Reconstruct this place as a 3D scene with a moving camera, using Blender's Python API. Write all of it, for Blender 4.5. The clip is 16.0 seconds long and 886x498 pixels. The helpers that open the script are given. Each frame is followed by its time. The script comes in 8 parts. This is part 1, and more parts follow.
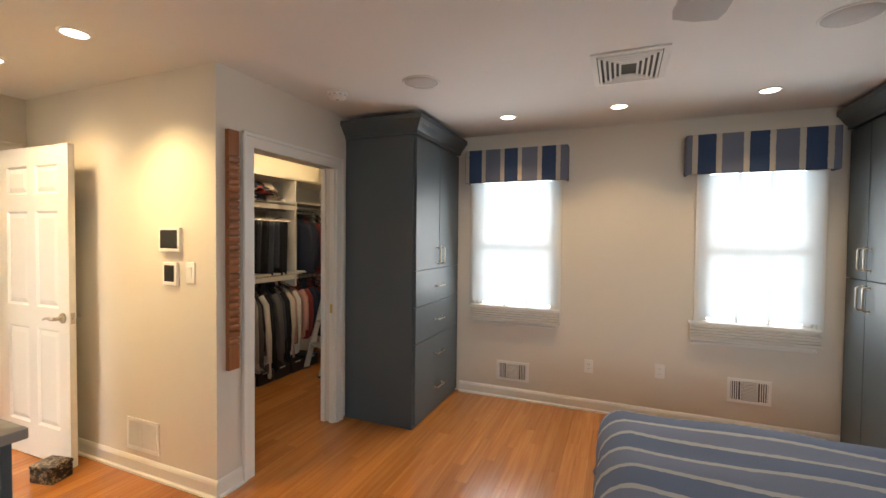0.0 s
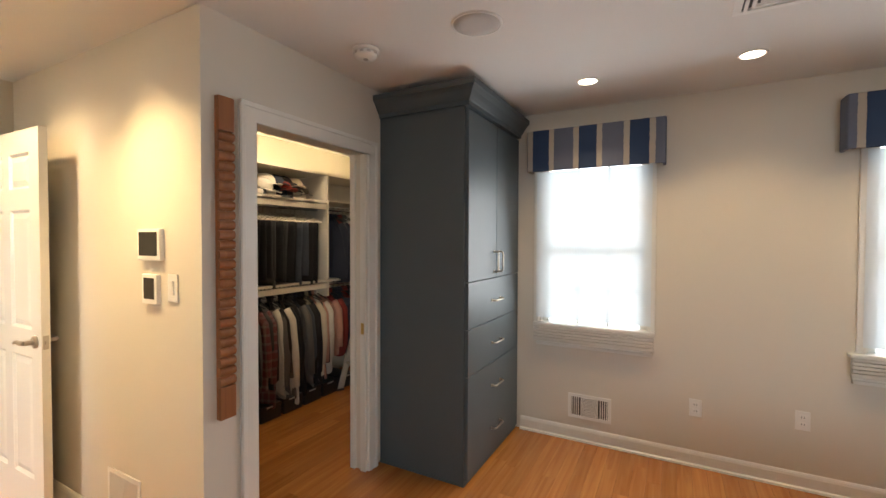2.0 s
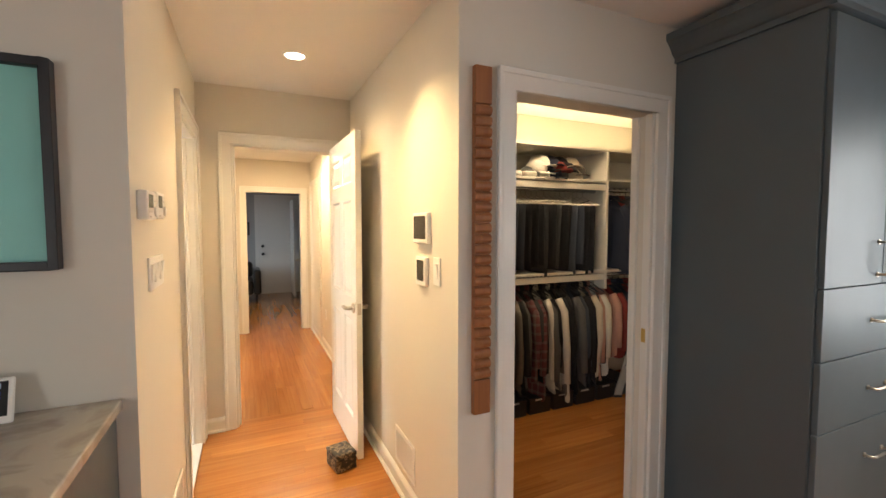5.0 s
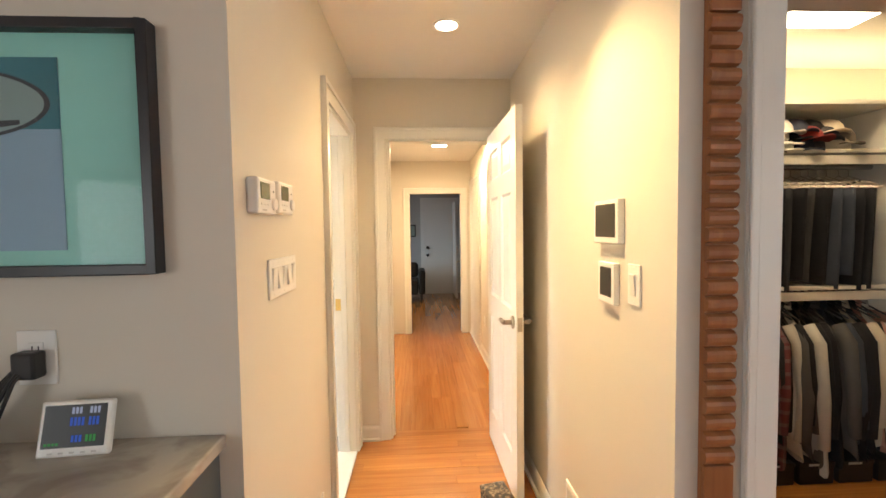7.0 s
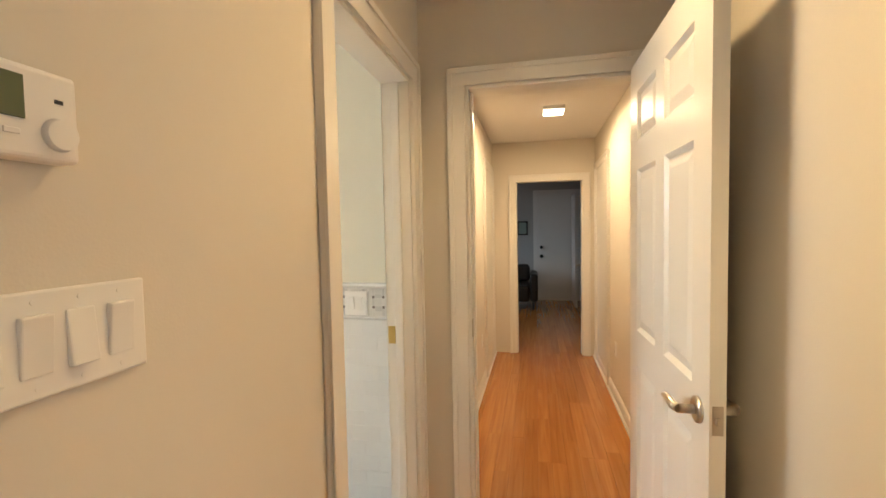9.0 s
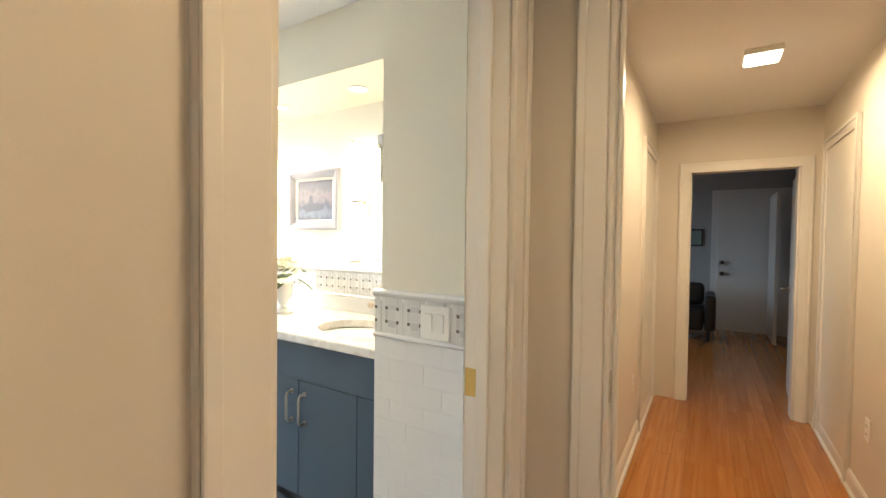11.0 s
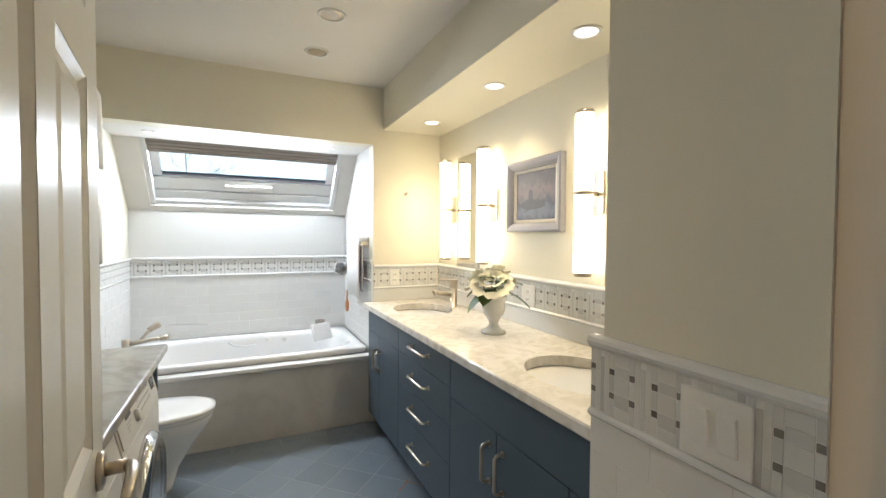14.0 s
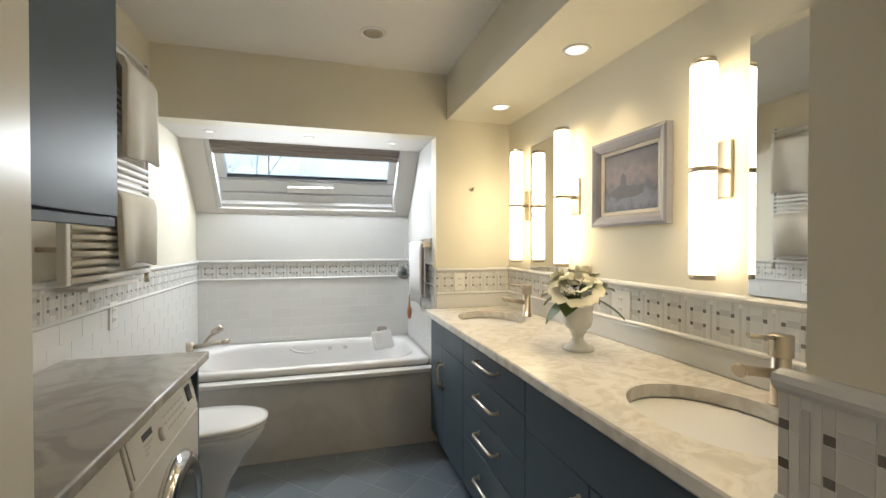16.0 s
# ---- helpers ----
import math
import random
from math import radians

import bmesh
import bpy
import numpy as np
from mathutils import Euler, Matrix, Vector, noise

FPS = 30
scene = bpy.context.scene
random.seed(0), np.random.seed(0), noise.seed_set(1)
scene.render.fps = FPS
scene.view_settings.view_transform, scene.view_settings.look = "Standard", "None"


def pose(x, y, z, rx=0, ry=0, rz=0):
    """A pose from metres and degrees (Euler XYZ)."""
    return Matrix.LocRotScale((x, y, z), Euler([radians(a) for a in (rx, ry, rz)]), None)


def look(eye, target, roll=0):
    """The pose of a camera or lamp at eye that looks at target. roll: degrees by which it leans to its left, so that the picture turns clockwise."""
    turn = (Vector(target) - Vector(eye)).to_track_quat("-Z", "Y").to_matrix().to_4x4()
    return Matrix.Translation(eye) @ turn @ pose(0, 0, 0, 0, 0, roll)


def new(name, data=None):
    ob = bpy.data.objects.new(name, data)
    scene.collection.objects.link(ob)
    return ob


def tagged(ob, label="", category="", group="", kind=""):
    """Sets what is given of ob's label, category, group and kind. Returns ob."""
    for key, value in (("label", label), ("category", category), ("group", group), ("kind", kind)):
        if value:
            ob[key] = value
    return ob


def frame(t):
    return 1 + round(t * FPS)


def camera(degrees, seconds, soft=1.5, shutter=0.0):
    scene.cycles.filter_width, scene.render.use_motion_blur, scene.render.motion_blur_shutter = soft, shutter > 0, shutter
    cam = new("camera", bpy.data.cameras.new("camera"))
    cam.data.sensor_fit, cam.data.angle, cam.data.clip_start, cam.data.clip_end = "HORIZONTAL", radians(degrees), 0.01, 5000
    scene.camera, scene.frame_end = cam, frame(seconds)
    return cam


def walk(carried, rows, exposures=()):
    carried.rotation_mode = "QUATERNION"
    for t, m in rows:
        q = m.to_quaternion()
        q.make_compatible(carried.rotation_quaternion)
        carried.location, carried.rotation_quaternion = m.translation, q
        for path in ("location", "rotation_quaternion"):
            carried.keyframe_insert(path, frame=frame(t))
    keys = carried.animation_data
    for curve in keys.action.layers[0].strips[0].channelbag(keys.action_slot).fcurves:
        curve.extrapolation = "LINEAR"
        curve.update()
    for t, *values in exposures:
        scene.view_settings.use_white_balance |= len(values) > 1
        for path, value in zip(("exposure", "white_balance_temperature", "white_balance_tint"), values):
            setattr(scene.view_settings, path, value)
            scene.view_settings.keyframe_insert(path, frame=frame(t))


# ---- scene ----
cam = camera(92.0, 16.0)
PATH = [
    (0, (2.073, -1.716, 1.485), (1.31, 0.132, 1.431), 0.6),
    (0.5, (1.955, -1.537, 1.481), (1.215, 0.32, 1.42), 0.4),
    (1, (1.864, -1.369, 1.48), (1.123, 0.488, 1.423), 0.5),
    (1.5, (1.787, -1.201, 1.473), (1.0, 0.637, 1.426), 0.3),
    (2, (1.709, -1.075, 1.483), (0.758, 0.684, 1.438), 0.2),
    (2.5, (1.655, -0.976, 1.482), (0.5, 0.657, 1.441), 0.1),
    (3, (1.634, -0.889, 1.487), (0.291, 0.592, 1.439), 0.1),
    (3.5, (1.607, -0.828, 1.485), (0.111, 0.497, 1.41), 0.0),
    (4, (1.572, -0.798, 1.473), (-0.053, 0.364, 1.378), 0.0),
    (6.5, (1.204, -0.666, 1.458), (-0.77, -0.36, 1.362), -0.5),
    (7, (1.013, -0.631, 1.439), (-0.982, -0.52, 1.345), -0.8),
    (7.5, (0.784, -0.612, 1.436), (-1.212, -0.68, 1.334), -0.6),
    (8, (0.529, -0.606, 1.428), (-1.461, -0.784, 1.332), -0.9),
    (8.5, (0.266, -0.57, 1.423), (-1.709, -0.862, 1.329), -1.1),
    (9, (0.008, -0.545, 1.414), (-1.944, -0.970, 1.322), -1.1),
    (9.3, (-0.131, -0.549, 1.404), (-2.063, -1.043, 1.317), -0.9),
    (11.5, (-0.833, -0.659, 1.35), (-2.411, -1.886, 1.289), 0.7),
    (12, (-0.946, -0.721, 1.373), (-2.392, -2.1, 1.299), 0.4),
    (12.5, (-1.03, -0.785, 1.367), (-2.33, -2.303, 1.304), 0.5),
    (13, (-1.108, -0.838, 1.38), (-2.258, -2.473, 1.319), 0.5),
    (13.5, (-1.178, -0.908, 1.382), (-2.177, -2.639, 1.322), 0.4),
    (14, (-1.244, -0.979, 1.371), (-2.098, -2.787, 1.312), 0.4),
    (14.5, (-1.286, -1.057, 1.357), (-1.998, -2.925, 1.297), 0.3),
    (15, (-1.31, -1.135, 1.338), (-1.918, -3.04, 1.289), 0.2),
    (15.5, (-1.343, -1.211, 1.334), (-1.906, -3.13, 1.299), 0.1),
    (16, (-1.374, -1.277, 1.32), (-1.928, -3.199, 1.296), 0.0),
]
walk(cam, [(t, look(eye, target, roll)) for t, eye, target, roll in PATH],
     exposures=[(0.0, -0.12, 6750, 10), (4.0, -0.07, 6750, 10), (6.3, 0.22, 6800, 10), (7.0, 0.16, 6800, 10), (8.0, -0.29, 6800, 10), (9.0, -0.6, 6750, 10), (11.3, -0.85, 6150, 10),
                (12.0, -1.1, 6150, 10), (13.0, -1.46, 6150, 10), (14.0, -1.98, 6400, 10), (16.0, -2.42, 6800, 10)])

# ---- world and lights ----
world = bpy.data.worlds.new("sky_world")
scene.world = world
world.use_nodes = True
wn = world.node_tree.nodes
sky = wn.new("ShaderNodeTexSky")
sky.sky_type = 'NISHITA'
sky.sun_disc = False
sky.sun_elevation = radians(32)
sky.sun_rotation = radians(200)
world.node_tree.links.new(sky.outputs[0], wn["Background"].inputs[0])
wn["Background"].inputs[1].default_value = 0.06
sun = new("sun", bpy.data.lights.new("sun", 'SUN'))
sun.data.energy, sun.data.angle, sun.data.color = 0.8, radians(15), (1.0, 0.95, 0.88)
sun.matrix_world = look((3, 9, 8), (0, 0, 0))

WARM = (1.0, 0.72, 0.42)
SOFTWARM = (1.0, 0.83, 0.62)


def spot(x, y, z, power, size=100, blend=0.6, colour=WARM, aim=None):
    lamp = new("downlight_beam", bpy.data.lights.new("downlight_beam", 'SPOT'))
    lamp.data.energy, lamp.data.spot_size, lamp.data.spot_blend, lamp.data.color = power, radians(size), blend, colour
    lamp.data.shadow_soft_size = 0.04
    lamp.matrix_world = look((x, y, z), aim or (x, y - 0.0001, 0))
    return lamp


def area(name, eye, target, sx, sy, power, colour):
    lamp = new(name, bpy.data.lights.new(name, 'AREA'))
    lamp.data.shape, lamp.data.size, lamp.data.size_y = 'RECTANGLE', sx, sy
    lamp.data.energy, lamp.data.color = power, colour
    lamp.matrix_world = look(eye, target)
    return lamp


CEIL = 2.44
BACK_WALL = -3.6
BED_LAMPS = [(1.236, 1.63), (2.05, 1.634), (2.935, 1.603)]
for lx, ly in BED_LAMPS:
    spot(lx, ly, CEIL - 0.025, 25, 115, 0.8, (1.0, 0.72, 0.42))
spot(-0.35, -0.48, CEIL - 0.02, 104, 94, 1.0, (1.0, 0.715, 0.36), aim=(-0.33, -0.02, 0.75))
spot(-1.138, -0.479, CEIL - 0.02, 60, 142, 0.8, (1.0, 0.69, 0.34)).data.shadow_soft_size = 0.07
area("hall_lamp_glow", (-3.55, -0.40, 2.30), (-3.55, -0.4001, 0), 0.14, 0.14, 38, WARM)
# fill lamp added at an opening in the far room; no window is seen
area("far_room_fill", (-7.1, -3.15, 1.4), (-7.4, 0, 1.2), 1.3, 1.2, 9, (0.95, 0.97, 1.0))
area("window_glow_a", (1.16, 1.985, 1.4), (1.16, 0, 0.9), 0.75, 0.9, 11, (0.92, 0.96, 1.0))
area("window_glow_b", (3.02, 1.985, 1.4), (3.02, 0, 0.9), 0.75, 0.9, 11, (0.92, 0.96, 1.0))
# fill lamp added to brighten the bedroom from an unseen south opening
area("bedroom_fill", (3.5, BACK_WALL + 0.05, 1.4), (2.6, -1.6, 0.5), 1.05, 1.1, 26, (0.90, 0.95, 1.0))
area("closet_light", (-0.93, 1.3, 2.395), (-0.93, 1.3001, 0), 0.24, 0.42, 4.2, WARM)
area("closet_strip", (-1.42, 1.6, 2.155), (-1.42, 1.6001, 3), 0.02, 2.2, 4.4, (1.0, 0.78, 0.44))
area("skylight_glow", (-1.31, -4.7195, 1.9195), (-1.31, -3.9815, 1.2445), 1.2, 0.30, 150, (0.84, 0.92, 1.0))
# fill beams added at the two bathroom downlights that are drawn unlit
for lx, ly in [(-1.65, -3.12), (-1.65, -3.578)]:
    spot(lx, ly, CEIL - 0.02, 34, 130, 0.9, SOFTWARM)
for ly in (-2.877, -3.67, -2.23):
    spot(-2.425, ly, 2.12, 85, 105, 1.0, (1.0, 0.8, 0.52))

# ---- materials ----


def mat(name, colour, rough=0.5, metal=0.0, var=0.06, scale=6.0, bump=0.0, bscale=120.0, spec=0.5, per_object=0.0, emit=0.0):
    m = bpy.data.materials.new(name)
    m.use_nodes = True
    n, l = m.node_tree.nodes, m.node_tree.links
    b = n["Principled BSDF"]
    b.inputs["Roughness"].default_value = rough
    b.inputs["Metallic"].default_value = metal
    b.inputs["Specular IOR Level"].default_value = spec
    tc = n.new("ShaderNodeTexCoord")
    n1 = n.new("ShaderNodeTexNoise")
    n1.inputs["Scale"].default_value = scale
    n1.inputs["Detail"].default_value = 5
    l.new(tc.outputs["Object"], n1.inputs["Vector"])
    mix = n.new("ShaderNodeMix")
    mix.data_type = 'RGBA'
    mix.inputs[6].default_value = (*[c * (1 - var) for c in colour], 1)
    mix.inputs[7].default_value = (*[min(1, c * (1 + var)) for c in colour], 1)
    l.new(n1.outputs[0], mix.inputs[0])
    out = mix.outputs[2]
    if per_object:
        oi = n.new("ShaderNodeObjectInfo")
        hsv = n.new("ShaderNodeHueSaturation")
        mr = n.new("ShaderNodeMapRange")
        mr.inputs[3].default_value, mr.inputs[4].default_value = 1 - per_object, 1 + per_object
        l.new(oi.outputs["Random"], mr.inputs[0])
        l.new(mr.outputs[0], hsv.inputs["Value"])
        l.new(out, hsv.inputs["Color"])
        out = hsv.outputs[0]
    l.new(out, b.inputs["Base Color"])
    if bump:
        n3 = n.new("ShaderNodeTexNoise")
        n3.inputs["Scale"].default_value = scale * 2.3
        l.new(tc.outputs["Object"], n3.inputs["Vector"])
        mr2 = n.new("ShaderNodeMapRange")
        mr2.inputs[3].default_value, mr2.inputs[4].default_value = max(0.01, rough - 0.04), min(1, rough + 0.04)
        l.new(n3.outputs[0], mr2.inputs[0])
        l.new(mr2.outputs[0], b.inputs["Roughness"])
    if bump:
        n2 = n.new("ShaderNodeTexNoise")
        n2.inputs["Scale"].default_value = bscale
        n2.inputs["Detail"].default_value = 4
        l.new(tc.outputs["Object"], n2.inputs["Vector"])
        bp = n.new("ShaderNodeBump")
        bp.inputs["Strength"].default_value = bump
        bp.inputs["Distance"].default_value = 0.004
        l.new(n2.outputs[0], bp.inputs["Height"])
        l.new(bp.outputs[0], b.inputs["Normal"])
    if emit:
        b.inputs["Emission Color"].default_value = (*colour, 1)
        b.inputs["Emission Strength"].default_value = emit
    return m


def wood(name, dark, light, axis, rough=0.3, per_object=0.25, gscale=1.0, coat=0.0):
    """Grain that runs along one axis, in world metres."""
    m = bpy.data.materials.new(name)
    m.use_nodes = True
    n, l = m.node_tree.nodes, m.node_tree.links
    b = n["Principled BSDF"]
    geo = n.new("ShaderNodeNewGeometry")
    oi = n.new("ShaderNodeObjectInfo")
    off = n.new("ShaderNodeVectorMath")
    off.operation = 'ADD'
    sc = n.new("ShaderNodeVectorMath")
    sc.operation = 'SCALE'
    comb = n.new("ShaderNodeCombineXYZ")
    for k in range(3):
        l.new(oi.outputs["Random"], comb.inputs[k])
    l.new(comb.outputs[0], sc.inputs[0])
    sc.inputs["Scale"].default_value = 37.0
    l.new(geo.outputs["Position"], off.inputs[0])
    l.new(sc.outputs[0], off.inputs[1])
    mp = n.new("ShaderNodeMapping")
    s = [38.0 * gscale] * 3
    s["xyz".index(axis)] = 1.6 * gscale
    mp.inputs["Scale"].default_value = s
    l.new(off.outputs[0], mp.inputs["Vector"])
    n1 = n.new("ShaderNodeTexNoise")
    n1.inputs["Scale"].default_value = 1.0
    n1.inputs["Detail"].default_value = 6
    n1.inputs["Distortion"].default_value = 0.6
    l.new(mp.outputs[0], n1.inputs["Vector"])
    ramp = n.new("ShaderNodeValToRGB")
    ramp.color_ramp.elements[0].position, ramp.color_ramp.elements[1].position = 0.3, 0.7
    ramp.color_ramp.elements[0].color, ramp.color_ramp.elements[1].color = (*dark, 1), (*light, 1)
    l.new(n1.outputs[0], ramp.inputs[0])
    hsv = n.new("ShaderNodeHueSaturation")
    mr = n.new("ShaderNodeMapRange")
    mr.inputs[3].default_value, mr.inputs[4].default_value = 1 - per_object, 1 + per_object
    l.new(oi.outputs["Random"], mr.inputs[0])
    isl = n.new("ShaderNodeMapRange")
    isl.inputs[3].default_value, isl.inputs[4].default_value = 1 - per_object, 1 + per_object
    l.new(geo.outputs["Random Per Island"], isl.inputs[0])
    mul = n.new("ShaderNodeMath")
    mul.operation = 'MULTIPLY'
    l.new(mr.outputs[0], mul.inputs[0])
    l.new(isl.outputs[0], mul.inputs[1])
    l.new(mul.outputs[0], hsv.inputs["Value"])
    l.new(ramp.outputs[0], hsv.inputs["Color"])
    l.new(hsv.outputs[0], b.inputs["Base Color"])
    b.inputs["Roughness"].default_value = rough
    b.inputs["Coat Weight"].default_value = coat
    b.inputs["Coat Roughness"].default_value = 0.12
    bp = n.new("ShaderNodeBump")
    bp.inputs["Strength"].default_value = 0.12
    bp.inputs["Distance"].default_value = 0.002
    l.new(n1.outputs[0], bp.inputs["Height"])
    l.new(bp.outputs[0], b.inputs["Normal"])
    return m


def glow(name, colour, strength):
    m = bpy.data.materials.new(name)
    m.use_nodes = True
    n, l = m.node_tree.nodes, m.node_tree.links
    n.remove(n["Principled BSDF"])
    e = n.new("ShaderNodeEmission")
    e.inputs[0].default_value, e.inputs[1].default_value = (*colour, 1), strength
    l.new(e.outputs[0], n["Material Output"].inputs[0])
    return m


def glass(name, tint=(0.95, 0.98, 1.0), rough=0.0):
    m = bpy.data.materials.new(name)
    m.use_nodes = True
    b = m.node_tree.nodes["Principled BSDF"]
    b.inputs["Base Color"].default_value = (*tint, 1)
    b.inputs["Transmission Weight"].default_value = 1.0
    b.inputs["Roughness"].default_value = rough
    b.inputs["IOR"].default_value = 1.45
    return m


def marble(name, base, vein, scale=3.0, rough=0.18):
    m = mat(name, base, rough, 0, 0.05, 5, 0)
    n, l = m.node_tree.nodes, m.node_tree.links
    b = n["Principled BSDF"]
    tc = n.new("ShaderNodeNewGeometry")
    w = n.new("ShaderNodeTexNoise")
    w.inputs["Scale"].default_value = scale
    w.inputs["Detail"].default_value = 9
    w.inputs["Distortion"].default_value = 2.2
    l.new(tc.outputs["Position"], w.inputs["Vector"])
    r = n.new("ShaderNodeValToRGB")
    e = r.color_ramp.elements
    e[0].position, e[0].color = 0.40, (*vein, 1)
    e[1].position, e[1].color = 0.56, (*base, 1)
    l.new(w.outputs[0], r.inputs[0])
    l.new(r.outputs[0], b.inputs["Base Color"])
    return m


M = {}
M["wall"] = mat("wall_paint", (0.73, 0.685, 0.605), 0.6, 0, 0.02, 2.0, 0.08, 260)
M["bathwall"] = mat("bath_paint", (0.78, 0.74, 0.62), 0.55, 0, 0.02, 2.0, 0.06, 260)
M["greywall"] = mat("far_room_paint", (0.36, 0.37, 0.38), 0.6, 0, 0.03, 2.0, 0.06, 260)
M["ceil"] = mat("ceiling_paint", (0.80, 0.78, 0.75), 0.75, 0, 0.02, 1.5, 0.05, 300)
M["trim"] = mat("trim_gloss_white", (0.81, 0.79, 0.74), 0.3, 0, 0.012, 3.0)
M["door"] = mat("door_gloss_white", (0.80, 0.78, 0.71), 0.3, 0, 0.012, 3.0)
M["cab"] = mat("blue_grey_cabinet_paint", (0.088, 0.108, 0.12), 0.46, 0, 0.05, 4.0, 0.05, 200, spec=0.4)
M["vanity"] = mat("slate_blue_vanity_paint", (0.068, 0.097, 0.13), 0.42, 0, 0.04, 4.0, 0.03, 200, spec=0.3)
M["oak_y"] = wood("oak_strip_floor", (0.345, 0.119, 0.026), (0.455, 0.186, 0.046), 'y', 0.26, 0.14, 1.0, 0.35)
M["oak_x"] = wood("oak_strip_hall_floor", (0.34, 0.125, 0.028), (0.45, 0.19, 0.048), 'x', 0.26, 0.11, 1.0, 0.35)
M["oak_gap"] = mat("floor_joint_dark", (0.24, 0.09, 0.024), 0.8)
M["cherry"] = wood("red_brown_carved_wood", (0.26, 0.092, 0.032), (0.37, 0.145, 0.05), 'z', 0.45, 0.05, 0.8)
M["steel"] = mat("brushed_nickel", (0.53, 0.47, 0.39), 0.28, 1.0, 0.05, 30)
M["chrome"] = mat("polished_chrome", (0.75, 0.75, 0.76), 0.12, 1.0, 0.03, 10)
M["brass"] = mat("aged_brass", (0.70, 0.50, 0.18), 0.28, 1.0, 0.1, 40)
M["plastic"] = mat("white_plastic", (0.86, 0.85, 0.82), 0.35, 0, 0.02, 10)
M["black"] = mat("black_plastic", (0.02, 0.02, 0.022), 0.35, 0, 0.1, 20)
M["screen"] = mat("dark_lcd_screen", (0.03, 0.03, 0.03), 0.25, 0, 0.05, 10, spec=0.15)
M["greenlcd"] = mat("green_lcd", (0.10, 0.13, 0.07), 0.2, 0, 0.05, 10)
M["porcelain"] = mat("white_porcelain", (0.82, 0.82, 0.82), 0.08, 0, 0.01, 5)
M["tile"] = mat("white_glazed_tile", (0.80, 0.80, 0.79), 0.16, 0, 0.02, 3, 0, per_object=0.02)
M["grout"] = mat("pale_grout", (0.80, 0.80, 0.79), 0.8, 0, 0.05, 30)
M["marble"] = marble("vanity_marble", (0.83, 0.80, 0.74), (0.70, 0.66, 0.59), 9.0, 0.12)
M["greystone"] = marble("grey_stone_top", (0.42, 0.40, 0.37), (0.33, 0.31, 0.29), 5.0, 0.22)
M["deskstone"] = marble("pale_stone_desk_top", (0.50, 0.47, 0.42), (0.36, 0.33, 0.29), 4.0, 0.16)
M["bluetile"] = mat("blue_grey_floor_tile", (0.14, 0.17, 0.205), 0.35, 0, 0.10, 7, 0.05, 90, per_object=0.08)
M["bluegrout"] = mat("floor_grout", (0.30, 0.32, 0.34), 0.85, 0, 0.05, 30)
M["wbar"] = mat("white_marble_mosaic", (0.74, 0.74, 0.72), 0.2, 0, 0.05, 12, 0, per_object=0.05)
M["gdot"] = mat("dark_grey_mosaic_dot", (0.19, 0.175, 0.165), 0.25, 0, 0.2, 15, 0, per_object=0.3)
M["gbar"] = mat("pale_grey_mosaic", (0.64, 0.64, 0.63), 0.25, 0, 0.06, 12, 0, per_object=0.06)
M["mirror"] = mat("mirror_silver", (0.92, 0.93, 0.92), 0.02, 1.0, 0.0, 1)
M["bulb"] = glow("downlight_disc", (1.0, 0.86, 0.66), 14)
M["bulb_dim"] = glow("small_led_disc", (0.95, 0.97, 1.0), 22)
M["sconce"] = glow("opal_tube_lit", (1.0, 0.83, 0.55), 40)
M["hall_bulb"] = glow("square_panel_lit", (1.0, 0.86, 0.62), 16)
M["strip"] = glow("led_strip_lit", (1.0, 0.74, 0.38), 12)

# ---- mesh helpers ----
HOUSE = Vector((0.0, 0.0, 0.0))
BATHROOM = Vector((-0.15, -0.11, 0.0))  # the bathroom is laid out from an origin of its own
ORIGIN = HOUSE


def bm_new():
    return bmesh.new()


def box(bm, x0, x1, y0, y1, z0, z1, m=None):
    vs = [bm.verts.new((x, y, z)) for x in (x0, x1) for y in (y0, y1) for z in (z0, z1)]
    if m is not None:
        for v in vs:
            v.co = m @ v.co
    flip = m is not None and m.determinant() < 0
    for q in ((0, 1, 3, 2), (4, 6, 7, 5), (0, 4, 5, 1), (2, 3, 7, 6), (0, 2, 6, 4), (1, 5, 7, 3)):
        f = [vs[i] for i in q]
        bm.faces.new(f[::-1] if flip else f)
    return bm


def bevelled(bm, w=0.004, seg=2, angle=40):
    bmesh.ops.remove_doubles(bm, verts=bm.verts, dist=1e-6)
    bm.normal_update()
    es = [e for e in bm.edges if len(e.link_faces) == 2 and e.calc_face_angle(0) > radians(angle)]
    bmesh.ops.bevel(bm, geom=es, offset=w, segments=seg, profile=0.5, affect='EDGES', clamp_overlap=True)
    return bm


def bbox(x0, x1, y0, y1, z0, z1, w=0.004, seg=2):
    return bevelled(box(bmesh.new(), x0, x1, y0, y1, z0, z1), w, seg)


